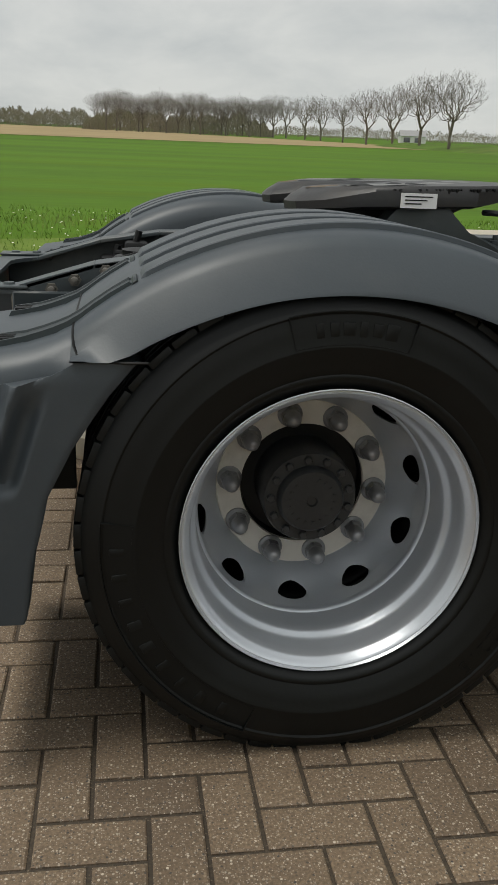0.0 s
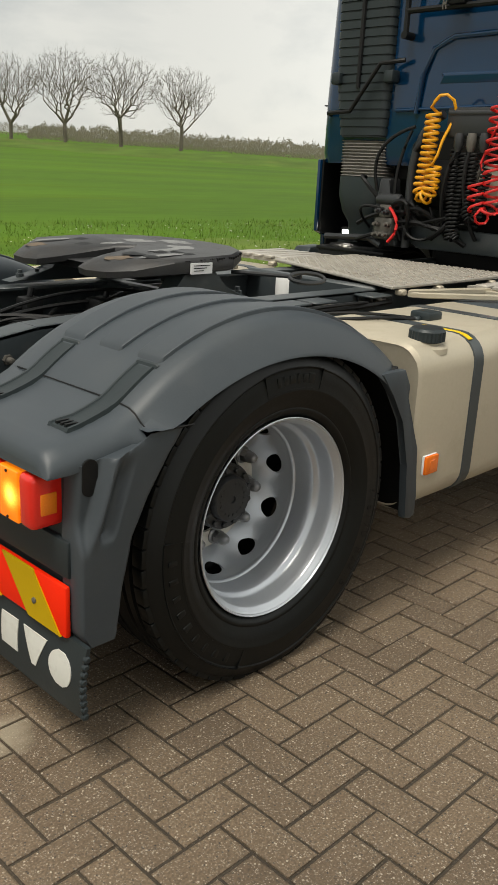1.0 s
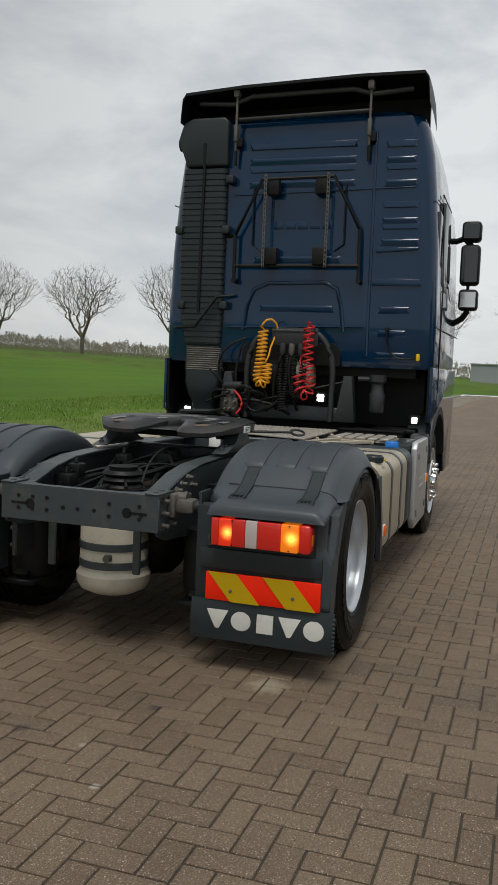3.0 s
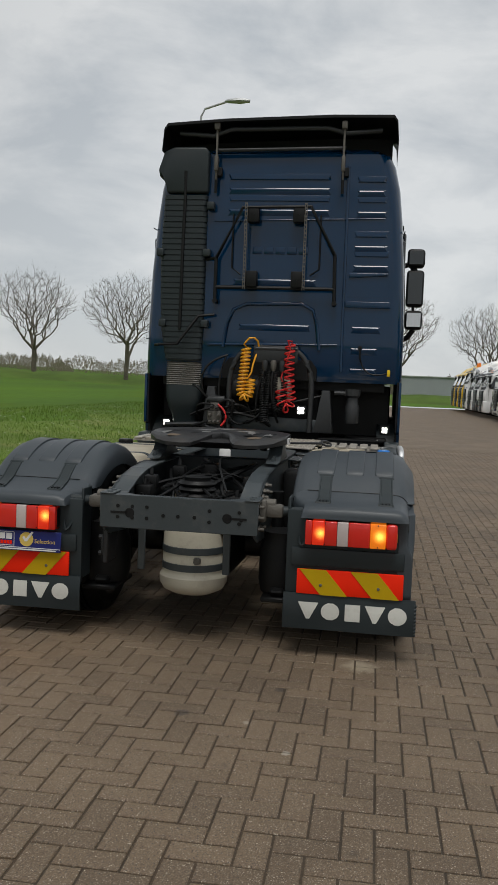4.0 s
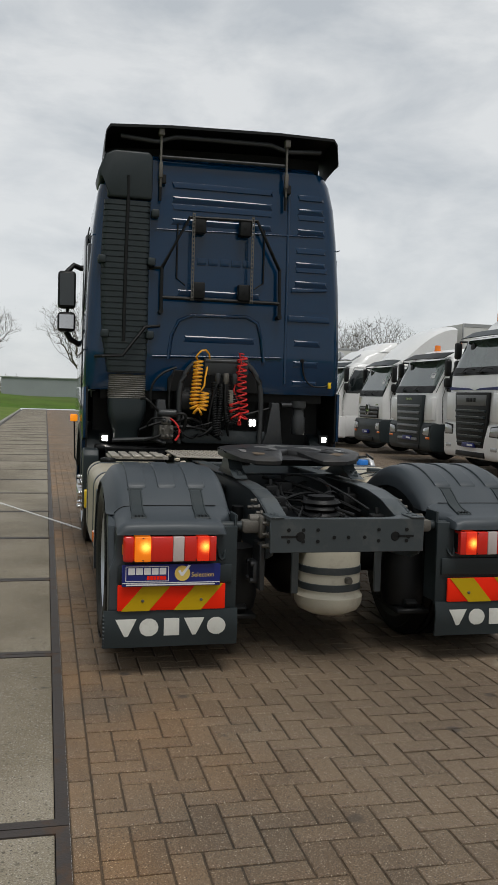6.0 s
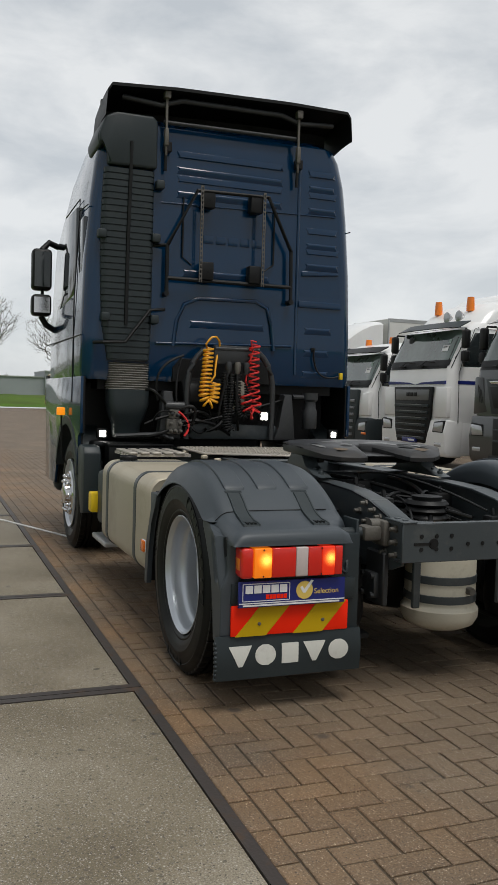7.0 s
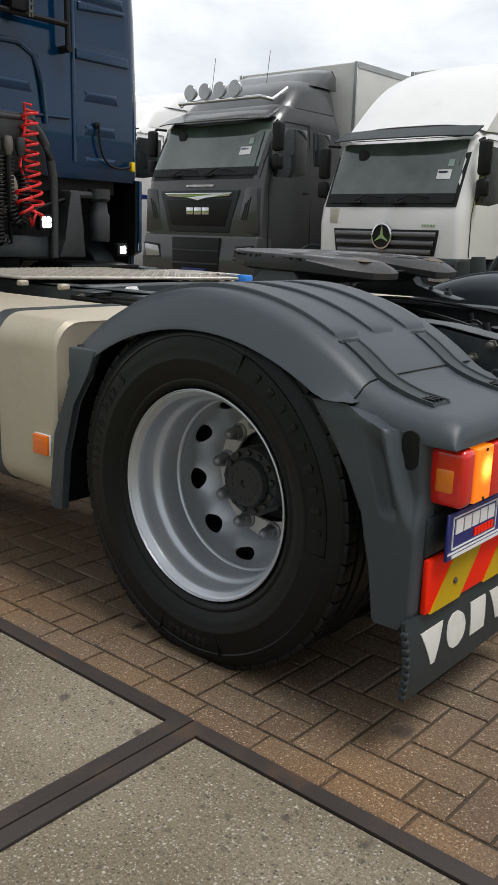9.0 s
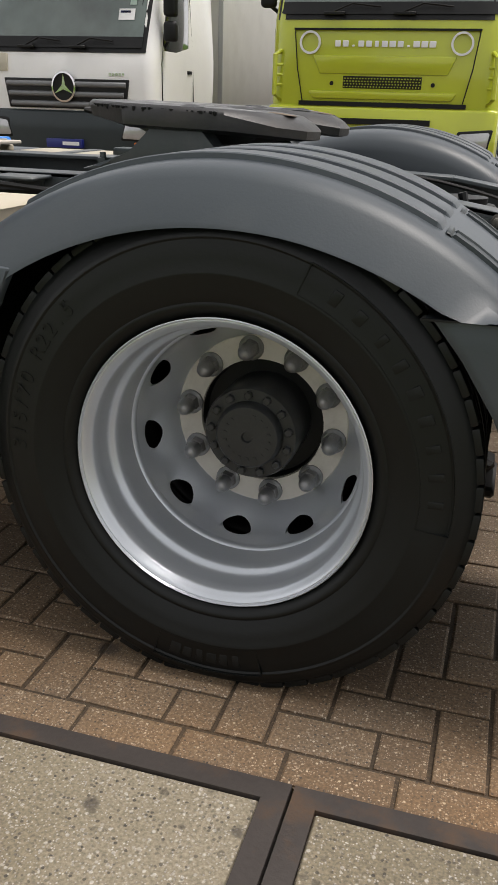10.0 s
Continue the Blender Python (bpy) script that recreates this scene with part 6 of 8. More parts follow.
def air_intake():
    """Ribbed intake duct up the rear wall, with a hood that turns out at the side."""
    bm = B()
    xb, xf = CB + 0.12, CB - 0.055
    def level(z, y0, y1, xf_=xf, r=0.05):
        pts = []
        for cx, cy, a0 in ((xb - 0.01, y1 - 0.01, 0), (xf_ + r, y1 - r, 90), (xf_ + r, y0 + r, 180), (xb - 0.01, y0 + 0.01, 270)):
            rad = 0.01 if cx == xb - 0.01 else r
            for i in range(5):
                a = radians(a0 + 22.5 * i)
                pts.append((cx + rad * math.cos(a), cy + rad * math.sin(a), z))
        return pts
    rows = []
    z = 3.22
    n = 30
    for i in range(n):
        za = 3.22 - (3.22 - 1.66) * i / n
        zb = 3.22 - (3.22 - 1.66) * (i + 1) / n
        u = i / n
        y0 = 0.665 + 0.01 * max(0, u - 0.8) * 5
        y1 = 1.085 + 0.020 * math.sin(math.pi * min(1, u * 1.3)) - 0.06 * max(0, u - 0.78) * 4.5
        rows += [level(za, y0, y1), level(zb + 0.012, y0, y1), level(zb + 0.010, y0 + 0.007, y1 - 0.007, xf + 0.009), level(zb, y0 + 0.007, y1 - 0.007, xf + 0.009)]
    vs = grid(bm, rows, True)
    bm.faces.new(vs[0])
    bm.faces.new(vs[-1])
    d = part("air_intake", bm, M_PLASTIC_DARK, truck, "dark grey ribbed air intake duct behind the cab", 40)
    bm = B()
    prism(bm, [(0.655, 3.24), (0.655, 3.62), (0.69, 3.665), (1.00, 3.665), (1.09, 3.62), (1.14, 3.47), (1.135, 3.40), (1.08, 3.41), (1.06, 3.36), (1.06, 3.24)], "x", CB - 0.07, CB + 0.1, 0.022, 3)
    prism(bm, [(1.00, 3.665), (1.09, 3.62), (1.15, 3.46), (1.13, 3.38), (0.98, 3.46)], "x", CB - 0.05, CB + 0.42, 0.02, 3)
    part("intake_hood", bm, M_PLASTIC_DARK, d)
    bm = B()
    tube(bm, [(CB - 0.068, 0.875, 3.44), (CB - 0.06, 0.875, 3.2), (CB - 0.058, 0.885, 2.7), (CB - 0.058, 0.89, 1.95)], 0.016, 8)
    part("duct_groove", bm, M_BLACK, d)
    bm = B()
    rows = []
    for i in range(12):
        z = 1.64 - i * 0.0195
        rows += [level(z, 0.668, 1.022, xf + 0.012), level(z - 0.010, 0.680, 1.008, xf + 0.026)]
    vs = grid(bm, rows, True)
    bm.faces.new(vs[0])
    bm.faces.new(vs[-1])
    part("bellows", bm, M_BELLOWS, d, "grey rubber bellows", 50)
    bm = B()
    rows = [level(1.42, 0.665, 1.015, xf + 0.01, 0.05), level(1.30, 0.665, 1.015, xf + 0.005, 0.06), level(1.20, 0.69, 0.99, xf + 0.02, 0.06), level(1.13, 0.72, 0.96, xf + 0.06, 0.05), level(1.02, 0.73, 0.95, xf + 0.07, 0.05)]
    vs = grid(bm, rows, True)
    bm.faces.new(vs[0])
    bm.faces.new(vs[-1])
    part("intake_bowl", bm, M_PLASTIC_DARK, d)
    bm = B()
    tube(bm, [(CB - 0.0, 1.14, 1.80), (CB - 0.10, 1.08, 1.80), (CB - 0.11, 0.90, 1.81), (CB - 0.10, 0.70, 2.08), (CB - 0.04, 0.56, 2.10)], 0.014, 8)
    part("intake_stay", bm, M_BLACK, d)
    for y, z in ((0.625, 3.12), (1.10, 2.68), (0.65, 2.68), (0.65, 2.01), (1.06, 2.01)):
        bm = B()
        box(bm, CB - 0.085, CB - 0.0, y - 0.036, y + 0.036, z - 0.036, z + 0.036, 0.014, 2)
        part("duct_lug", bm, M_PLASTIC_DARK, d)
    return d


air_intake()


def carrier():
    """Tube frame on the rear wall with two perforated straps."""
    x = CB - 0.07
    bm = B()
    tube(bm, [(x, 0.555, 2.23), (x, 0.555, 2.63), (x - 0.03, 0.31, 3.10), (x - 0.03, -0.33, 3.11), (x, -0.565, 2.67), (x, -0.575, 2.25)], 0.017, 8)
    tube(bm, [(x, 0.555, 2.36), (x, -0.575, 2.36)], 0.017, 8)
    tube(bm, [(x, 0.555, 2.63), (CB, 0.66, 2.63)], 0.015, 8)
    for y in (0.555, -0.575):
        ring(bm, [(0.022, CB - 0.09), (0.022, CB)], (0, y, 2.23), "x", 10)
    f = part("carrier_frame", bm, M_BLACK, truck, "black tube carrier on the cab's rear wall")
    for y in (0.41, -0.42):
        bm = B()
        tube(bm, [(CB - 0.02, y, 3.05), (CB - 0.02, y, 2.55), (CB - 0.02, y * 0.8, 2.49)], 0.008, 6)
        part("wire_guide", bm, M_BLACK, f)
    for y in (0.275, -0.285):
        bm = B()
        n = 21
        z0, z1 = 2.34, 3.14
        h = (z1 - z0) / n
        for i in range(n):
            z = z0 + h * i
            box(bm, x - 0.05, x - 0.042, y - 0.013, y - 0.006, z, z + h)
            box(bm, x - 0.05, x - 0.042, y + 0.006, y + 0.013, z, z + h)
            box(bm, x - 0.051, x - 0.041, y - 0.013, y + 0.013, z + h * 0.62, z + h)
        part("perforated_strap", bm, M_CASTING, f, "galvanised perforated strap")
        for z in (3.04, 2.44):
            bm = B()
            s2 = -1 if y > 0 else 1
            box(bm, x - 0.04, x + 0.05, y + s2 * 0.01, y + s2 * 0.12, z - 0.075, z + 0.075, 0.01, 2)
            ring(bm, [(0.01, x - 0.045), (0.01, x - 0.04)], (0, y + s2 * 0.07, z), "x", 8)
            part("rubber_block", bm, M_BLACK, f, "black rubber block")
    return f


carrier()


def coil(path, r, pitch, thick, material, name, label, lead=(), start=()):
    """A coiled hose wound round a path; lead: points of its straight end."""
    path = [Vector(p) for p in path]
    dense = []
    for k in range(len(path) - 1):
        p0, p1, p2, p3 = path[max(k - 1, 0)], path[k], path[k + 1], path[min(k + 2, len(path) - 1)]
        for i in range(12):
            t = i / 12
            dense.append(0.5 * (2 * p1 + (p2 - p0) * t + (2 * p0 - 5 * p1 + 4 * p2 - p3) * t * t + (3 * p1 - p0 - 3 * p2 + p3) * t ** 3))
    dense.append(path[-1])
    lens = [0.0]
    for p, q in zip(dense, dense[1:]):
        lens.append(lens[-1] + (q - p).length)
    pts = []
    n = int(lens[-1] / pitch * 10)
    j = 0
    for i in range(n + 1):
        s = lens[-1] * i / n
        while j < len(lens) - 2 and lens[j + 1] < s:
            j += 1
        u = (s - lens[j]) / max(1e-6, lens[j + 1] - lens[j])
        c = dense[j].lerp(dense[j + 1], u)
        d = (dense[min(j + 2, len(dense) - 1)] - dense[max(j - 1, 0)]).normalized()
        w = Vector((1, 0, 0))
        v = d.cross(w).normalized()
        a = 2 * math.pi * s / pitch
        pts.append(c + (w * math.cos(a) + v * math.sin(a)) * r)
    bm = B()
    tube(bm, [Vector(p) for p in start] + pts + [Vector(p) for p in lead], thick, 6)
    return part(name, bm, material, truck, label, 60)


HX = CB - 0.20
coil([(HX, 0.215, 1.79), (HX, 0.220, 1.64), (HX, 0.240, 1.46), (HX - 0.01, 0.245, 1.37), (HX - 0.02, 0.215, 1.325), (HX - 0.03, 0.175, 1.345), (HX - 0.03, 0.160, 1.42), (HX - 0.03, 0.158, 1.50)], 0.040, 0.034, 0.0095, M_YELLOW, "yellow_air_coil", "yellow coiled air hose",
     [(HX - 0.01, 0.155, 1.56), (HX + 0.01, 0.145, 1.64), (HX + 0.05, 0.12, 1.74)],
     [(HX + 0.05, 0.10, 1.80), (HX + 0.03, 0.11, 1.855), (HX + 0.01, 0.145, 1.885), (HX, 0.185, 1.88), (HX, 0.215, 1.85), (HX, 0.235, 1.82)])
coil([(HX, -0.20, 1.84), (HX, -0.195, 1.66), (HX, -0.205, 1.46), (HX, -0.225, 1.31), (HX - 0.02, -0.185, 1.245), (HX - 0.02, -0.14, 1.29), (HX - 0.02, -0.125, 1.42)], 0.044, 0.055, 0.0085, M_RED, "red_air_coil", "red coiled air hose",
     [(HX, -0.125, 1.52), (HX + 0.02, -0.16, 1.66), (HX + 0.04, -0.20, 1.78), (HX + 0.02, -0.175, 1.87), (HX, -0.215, 1.86)])
for ya, yb, zt in ((0.055, 0.035, 1.60), (-0.005, 0.015, 1.58)):
    coil([(HX + 0.02, ya, zt), (HX + 0.02, ya, 1.40), (HX + 0.02, yb, 1.16), (HX, (ya + yb) / 2 - 0.02, 1.10)], 0.026, 0.022, 0.007, M_BLACK, "black_cable_coil", "black coiled electric cable")
coil([(HX + 0.02, -0.065, 1.58), (HX + 0.02, -0.06, 1.36), (HX, -0.085, 1.23), (HX, -0.125, 1.22), (HX, -0.15, 1.30), (HX + 0.02, -0.155, 1.50)], 0.027, 0.022, 0.007, M_BLACK, "black_cable_coil", "black coiled electric cable", [(HX + 0.03, -0.16, 1.66)])


def hose_stand():
    bm = B()
    box(bm, CB - 0.16, CB - 0.12, -0.27, 0.15, 1.66, 1.82, 0.012, 2)
    tube(bm, [(CB - 0.15, -0.26, 1.79), (CB - 0.15, 0.14, 1.79)], 0.018, 10)
    tube(bm, [(CB - 0.13, 0.370, 1.02), (CB - 0.13, 0.375, 1.4), (CB - 0.13, 0.370, 1.5), (CB - 0.13, 0.355, 1.58), (CB - 0.13, 0.325, 1.66), (CB - 0.13, 0.285, 1.72), (CB - 0.13, 0.240, 1.765), (CB - 0.13, 0.190, 1.785)], 0.026, 10)
    tube(bm, [(CB - 0.13, -0.400, 1.02), (CB - 0.13, -0.405, 1.4), (CB - 0.13, -0.400, 1.5), (CB - 0.13, -0.385, 1.58), (CB - 0.13, -0.355, 1.66), (CB - 0.13, -0.315, 1.72), (CB - 0.13, -0.270, 1.765), (CB - 0.13, -0.220, 1.785)], 0.026, 10)
    st = part("hose_stand", bm, M_HUB, truck, "grey tube stand for the trailer connections")
    for y, m in ((0.03, M_HUB), (-0.05, M_CASTING), (-0.13, M_HUB)):
        bm = B()
        ring(bm, [(0.022, 1.68), (0.028, 1.66), (0.028, 1.61), (0.016, 1.58)], (HX, y, 0), "z", 12)
        part("coupling", bm, m, st)
    bm = B()
    for i in range(2):
        tube(bm, arc((HX, 0.03 - i * 0.08, 1.6), (HX + 0.08, 0.1 - i * 0.2, 1.1), (-0.05, 0.03, 0), 10), 0.012, 6)
    part("cable", bm, M_BLACK, st)
    return st


hose_stand()


def behind_cab():
    """Suspension brackets, canister, pump and pipes under the rear edge of the cab."""
    for s in (1, -1):
        bm = B()
        prism(bm, [(s * y, z) for y, z in ((0.62, 1.02), (0.42, 1.02), (0.46, 1.12), (0.50, 1.30), (0.50, 1.42), (0.58, 1.42), (0.60, 1.2))], "x", CB - 0.16, CB - 0.05, 0.012, 2)
        part("cab_mount", bm, M_HUB, truck)
    bm = B()
    ring(bm, [(0.06, 1.12), (0.066, 1.14), (0.066, 1.28), (0.055, 1.30), (0.05, 1.36), (0.07, 1.38), (0.07, 1.44)], (CB - 0.08, -0.79, 0), "z", 20)
    tube(bm, [(CB - 0.08, -0.62, 1.40), (CB - 0.08, -0.86, 1.40)], 0.022, 8)
    part("canister", bm, M_HUB, truck, "dark canister below the cab")
    rnd = random.Random(12)
    # pump: a cast body with a lying cylinder, elbows and bolts
    bm = B()
    box(bm, CB - 0.21, CB - 0.10, 0.43, 0.56, 1.06, 1.19, 0.014, 2)
    box(bm, CB - 0.20, CB - 0.11, 0.45, 0.54, 1.19, 1.27, 0.012, 2)
    pump = part("tilt_pump", bm, M_CASTING, truck, "grey cast pump with hoses")
    bm = B()
    ring(bm, [(0.03, 0.40), (0.038, 0.41), (0.038, 0.55), (0.030, 0.57), (0.012, 0.575)], (CB - 0.17, 0, 1.295), "y", 18)
    part("pump_cylinder", bm, M_HUB, pump)
    for y, z in ((0.45, 1.09), (0.49, 1.09), (0.53, 1.09), (0.45, 1.15), (0.53, 1.15), (0.47, 1.22), (0.52, 1.23)):
        bm = B()
        ring(bm, [(0.016, CB - 0.205), (0.016, CB - 0.235), (0.011, CB - 0.238), (0.010, CB - 0.262), (0.004, CB - 0.264)], (0, y, z), "x", 10)
        part("pump_fitting", bm, M_CASTING if z < 1.2 else M_HUB, pump)
    for p, q, bend, r in (((CB - 0.18, 0.56, 1.30), (CB - 0.12, 0.72, 1.42), (-0.06, 0.03, 0.05), 0.012), ((CB - 0.19, 0.45, 1.27), (CB - 0.15, 0.36, 1.08), (-0.05, -0.08, 0.10), 0.014), ((CB - 0.20, 0.53, 1.10), (CB - 0.10, 0.74, 1.04), (-0.06, 0.04, -0.02), 0.012),
                          ((CB - 0.20, 0.50, 1.24), (CB - 0.12, 0.66, 1.12), (-0.09, 0.06, 0.06), 0.009), ((CB - 0.12, 0.62, 1.34), (CB - 0.10, 0.40, 1.72), (-0.03, 0.10, 0.05), 0.011), ((CB - 0.14, 0.40, 1.06), (CB - 0.10, 0.42, 1.70), (-0.03, 0.06, 0.0), 0.010)):
        bm = B()
        tube(bm, arc(p, q, bend, 12), r, 7)
        part("pump_hose", bm, M_BLACK, pump)
    for i in range(12):
        bm = B()
        y0, y1 = rnd.uniform(0.1, 0.75), rnd.uniform(-0.6, 0.6)
        tube(bm, arc((CB - 0.15, y0, rnd.uniform(1.05, 1.3)), (CB - 0.1, y1, rnd.uniform(1.05, 1.45)), (-0.05, 0, rnd.uniform(-0.08, 0.12)), 12), rnd.uniform(0.006, 0.016), 6)
        part("pipe", bm, M_BLACK, truck)
    bm = B()
    tube(bm, arc((CB - 0.25, 0.42, 1.05), (CB - 0.2, 0.46, 1.25), (0, -0.06, 0), 8), 0.010, 6)
    part("red_lead", bm, M_RED, truck)
    bm = B()
    tube(bm, [(CB - 0.16, 0.98, 1.04), (CB - 0.18, 0.62, 1.06), (CB - 0.2, 0.5, 1.02)], 0.02, 8)
    part("pipe", bm, M_HUB, truck)
    bm = B()
    box(bm, CB + 0.22, CB + 0.30, -0.46, 0.46, 1.0, 1.66, 0.02, 1)
    part("shroud", bm, M_BLACK, truck)
    bm = B()
    ring(bm, [(0.02, 0.40), (0.12, 0.39), (0.15, 0.36), (0.15, -0.04), (0.14, -0.05)], (CB + 0.04, 0, 1.40), "y", 28)
    drum = part("air_filter_drum", bm, M_BLACK, truck, "dark round drum under the cab's rear edge")
    for y in (0.0, -0.04):
        bm = B()
        ring(bm, [(0.152, y), (0.158, y - 0.005), (0.158, y - 0.015), (0.152, y - 0.02)], (CB + 0.04, 0, 1.40), "y", 28)
        part("clamp_ring", bm, M_CASTING, drum)
    bm = B()
    ring(bm, [(0.138, -0.06), (0.138, -0.16), (0.12, -0.19), (0.05, -0.20)], (CB + 0.04, 0, 1.40), "y", 28)
    part("drum_end", bm, M_CREAM, drum, "beige drum end")
    bm = B()
    prism(bm, [(0.36, 1.16), (0.36, 1.05), (0.30, 1.02), (-0.40, 1.02), (-0.46, 1.05), (-0.46, 1.14), (0.0, 1.15)], "x", CB - 0.10, CB - 0.06, 0.008, 2)
    part("cab_cross_beam", bm, M_CHASSIS, truck, "grey cross beam behind the cab")
    # work lamps
    for y, z, r, dx in ((1.03, 1.045, 0.030, 0.28), (-0.318, 1.225, 0.034, 0.0), (-1.10, 1.065, 0.027, 0.22)):
        bm = B()
        box(bm, CB - 0.17 + dx, CB - 0.12 + dx, y - 0.048, y + 0.048, z - 0.045, z + 0.045, 0.012, 2)
        w = part("work_lamp", bm, M_BLACK, truck, "small lit work lamp")
        bm = B()
        for dy, dz in ((-1, -1), (1, -1), (-1, 1), (1, 1)):
            ring(bm, [(r * 0.50, CB - 0.165 + dx), (r * 0.50, CB - 0.174 + dx), (r * 0.36, CB - 0.178 + dx)], (0, y + dy * r * 0.46, z + dz * r * 0.46), "x", 12)
        part("lamp_glass", bm, M_WORK, w, "bright white lamp glass")
    for s in (1, -1):
        bm = B()
        box(bm, CB + 0.04, CB + 0.5, s * 0.72, s * 1.12, 0.93, 0.985, 0.02, 2)
        part("arch_shelf", bm, M_BLACK, truck)
        bm = B()
        box(bm, CB - 0.17, CB + 0.02, s * 0.50, s * 1.03, 0.80, 0.972, 0.012, 2)
        box(bm, CB - 0.18, CB + 0.03, s * 0.49, s * 1.04, 0.955, 0.978, 0.006, 2)
        part("arch_box", bm, M_BLACK, truck, "black plastic box before the wheel arch")
        bm = B()
        box(bm, CB + 0.40, CB + 0.44, s * 0.46, s * 1.14, 0.98, 1.48, 0.01, 1)
        part("arch_liner", bm, M_BLACK, truck, "black liner inside the front wheel arch")
        bm = B()
        box(bm, 0.36, 0.60, s * 0.43, s * 0.585, 0.36, 0.90, 0.03, 2)
        part("spring_hanger", bm, M_BLACK, truck, "black spring hanger before the axle")


behind_cab()


def front_wheel(s):
    bm = B()
    ring(bm, [(0.20, 0.05), (0.20, 0.0), (0.19, -0.012), (0.10, -0.016), (0.095, -0.05), (0.08, -0.06), (0.02, -0.062)], (0, 0, 0), "y", 40)
    w = part("wheel", bm, M_CHROME, truck, "front wheel with chrome cover")
    part("tyre", tyre_mesh(), M_RUBBER, w)
    part("tread", tread_lugs(), M_RUBBER, w)
    bm = B()
    ring(bm, [(0.30, 0.02), (0.308, -0.004), (0.30, -0.006), (0.285, 0.012), (0.275, 0.04), (0.22, 0.05), (0.19, 0.04)], (0, 0, 0), "y", 48)
    part("rim", bm, M_RIM, w)
    bm = B()
    hex_nut(bm, (0, 0, 0), 0.018, 0.035, -1, 0.01)
    nut = None
    for i in range(10):
        a = 2 * math.pi * i / 10
        m = Matrix.Translation((0.155 * math.cos(a), -0.012, 0.155 * math.sin(a)))
        if nut is None:
            nut = part("wheel_nut", bm, M_CHROME, w)
            nut.matrix_basis = m
        else:
            again(nut, m)
    m = Matrix.Translation((3.66, s * 1.20, AZ))
    w.matrix_basis = m if s < 0 else m @ Matrix.Rotation(math.pi, 4, "Z")


front_wheel(-1)
front_wheel(1)


# ---------------------------------------------------------------- parked trucks
def paint(name, c, metal=0.0, rough=0.3):
    return mat(name, c, rough, metal, var=0.04, fine=300, bump=0.0, coat=0.5, dirt=(tuple(x * 0.7 for x in c), 0.3), dscale=1.5)


P_WHITE, P_GREY, P_LIME, P_SKY, P_YEL = paint("white_cab_paint", (0.82, 0.82, 0.81)), paint("graphite_cab_paint", (0.06, 0.063, 0.064), 0.4), paint("lime_cab_paint", (0.42, 0.47, 0.025)), paint("sky_blue_cab_paint", (0.03, 0.2, 0.55)), paint("yellow_cab_paint", (0.75, 0.48, 0.01))
P_BODY = mat("pale_box_body", (0.58, 0.58, 0.55), 0.5, var=0.06, bump=0.02, dirt=((0.45, 0.44, 0.4), 0.4), dscale=0.8)
M_LAMP = mat("headlamp_glass", (0.42, 0.43, 0.44), 0.1, 0.4, var=0.2, fine=40, bump=0.2, coat=0.8)
M_BEACON = mat("orange_beacon", (0.9, 0.22, 0.01), 0.25, var=0.05, bump=0.0, coat=0.5)


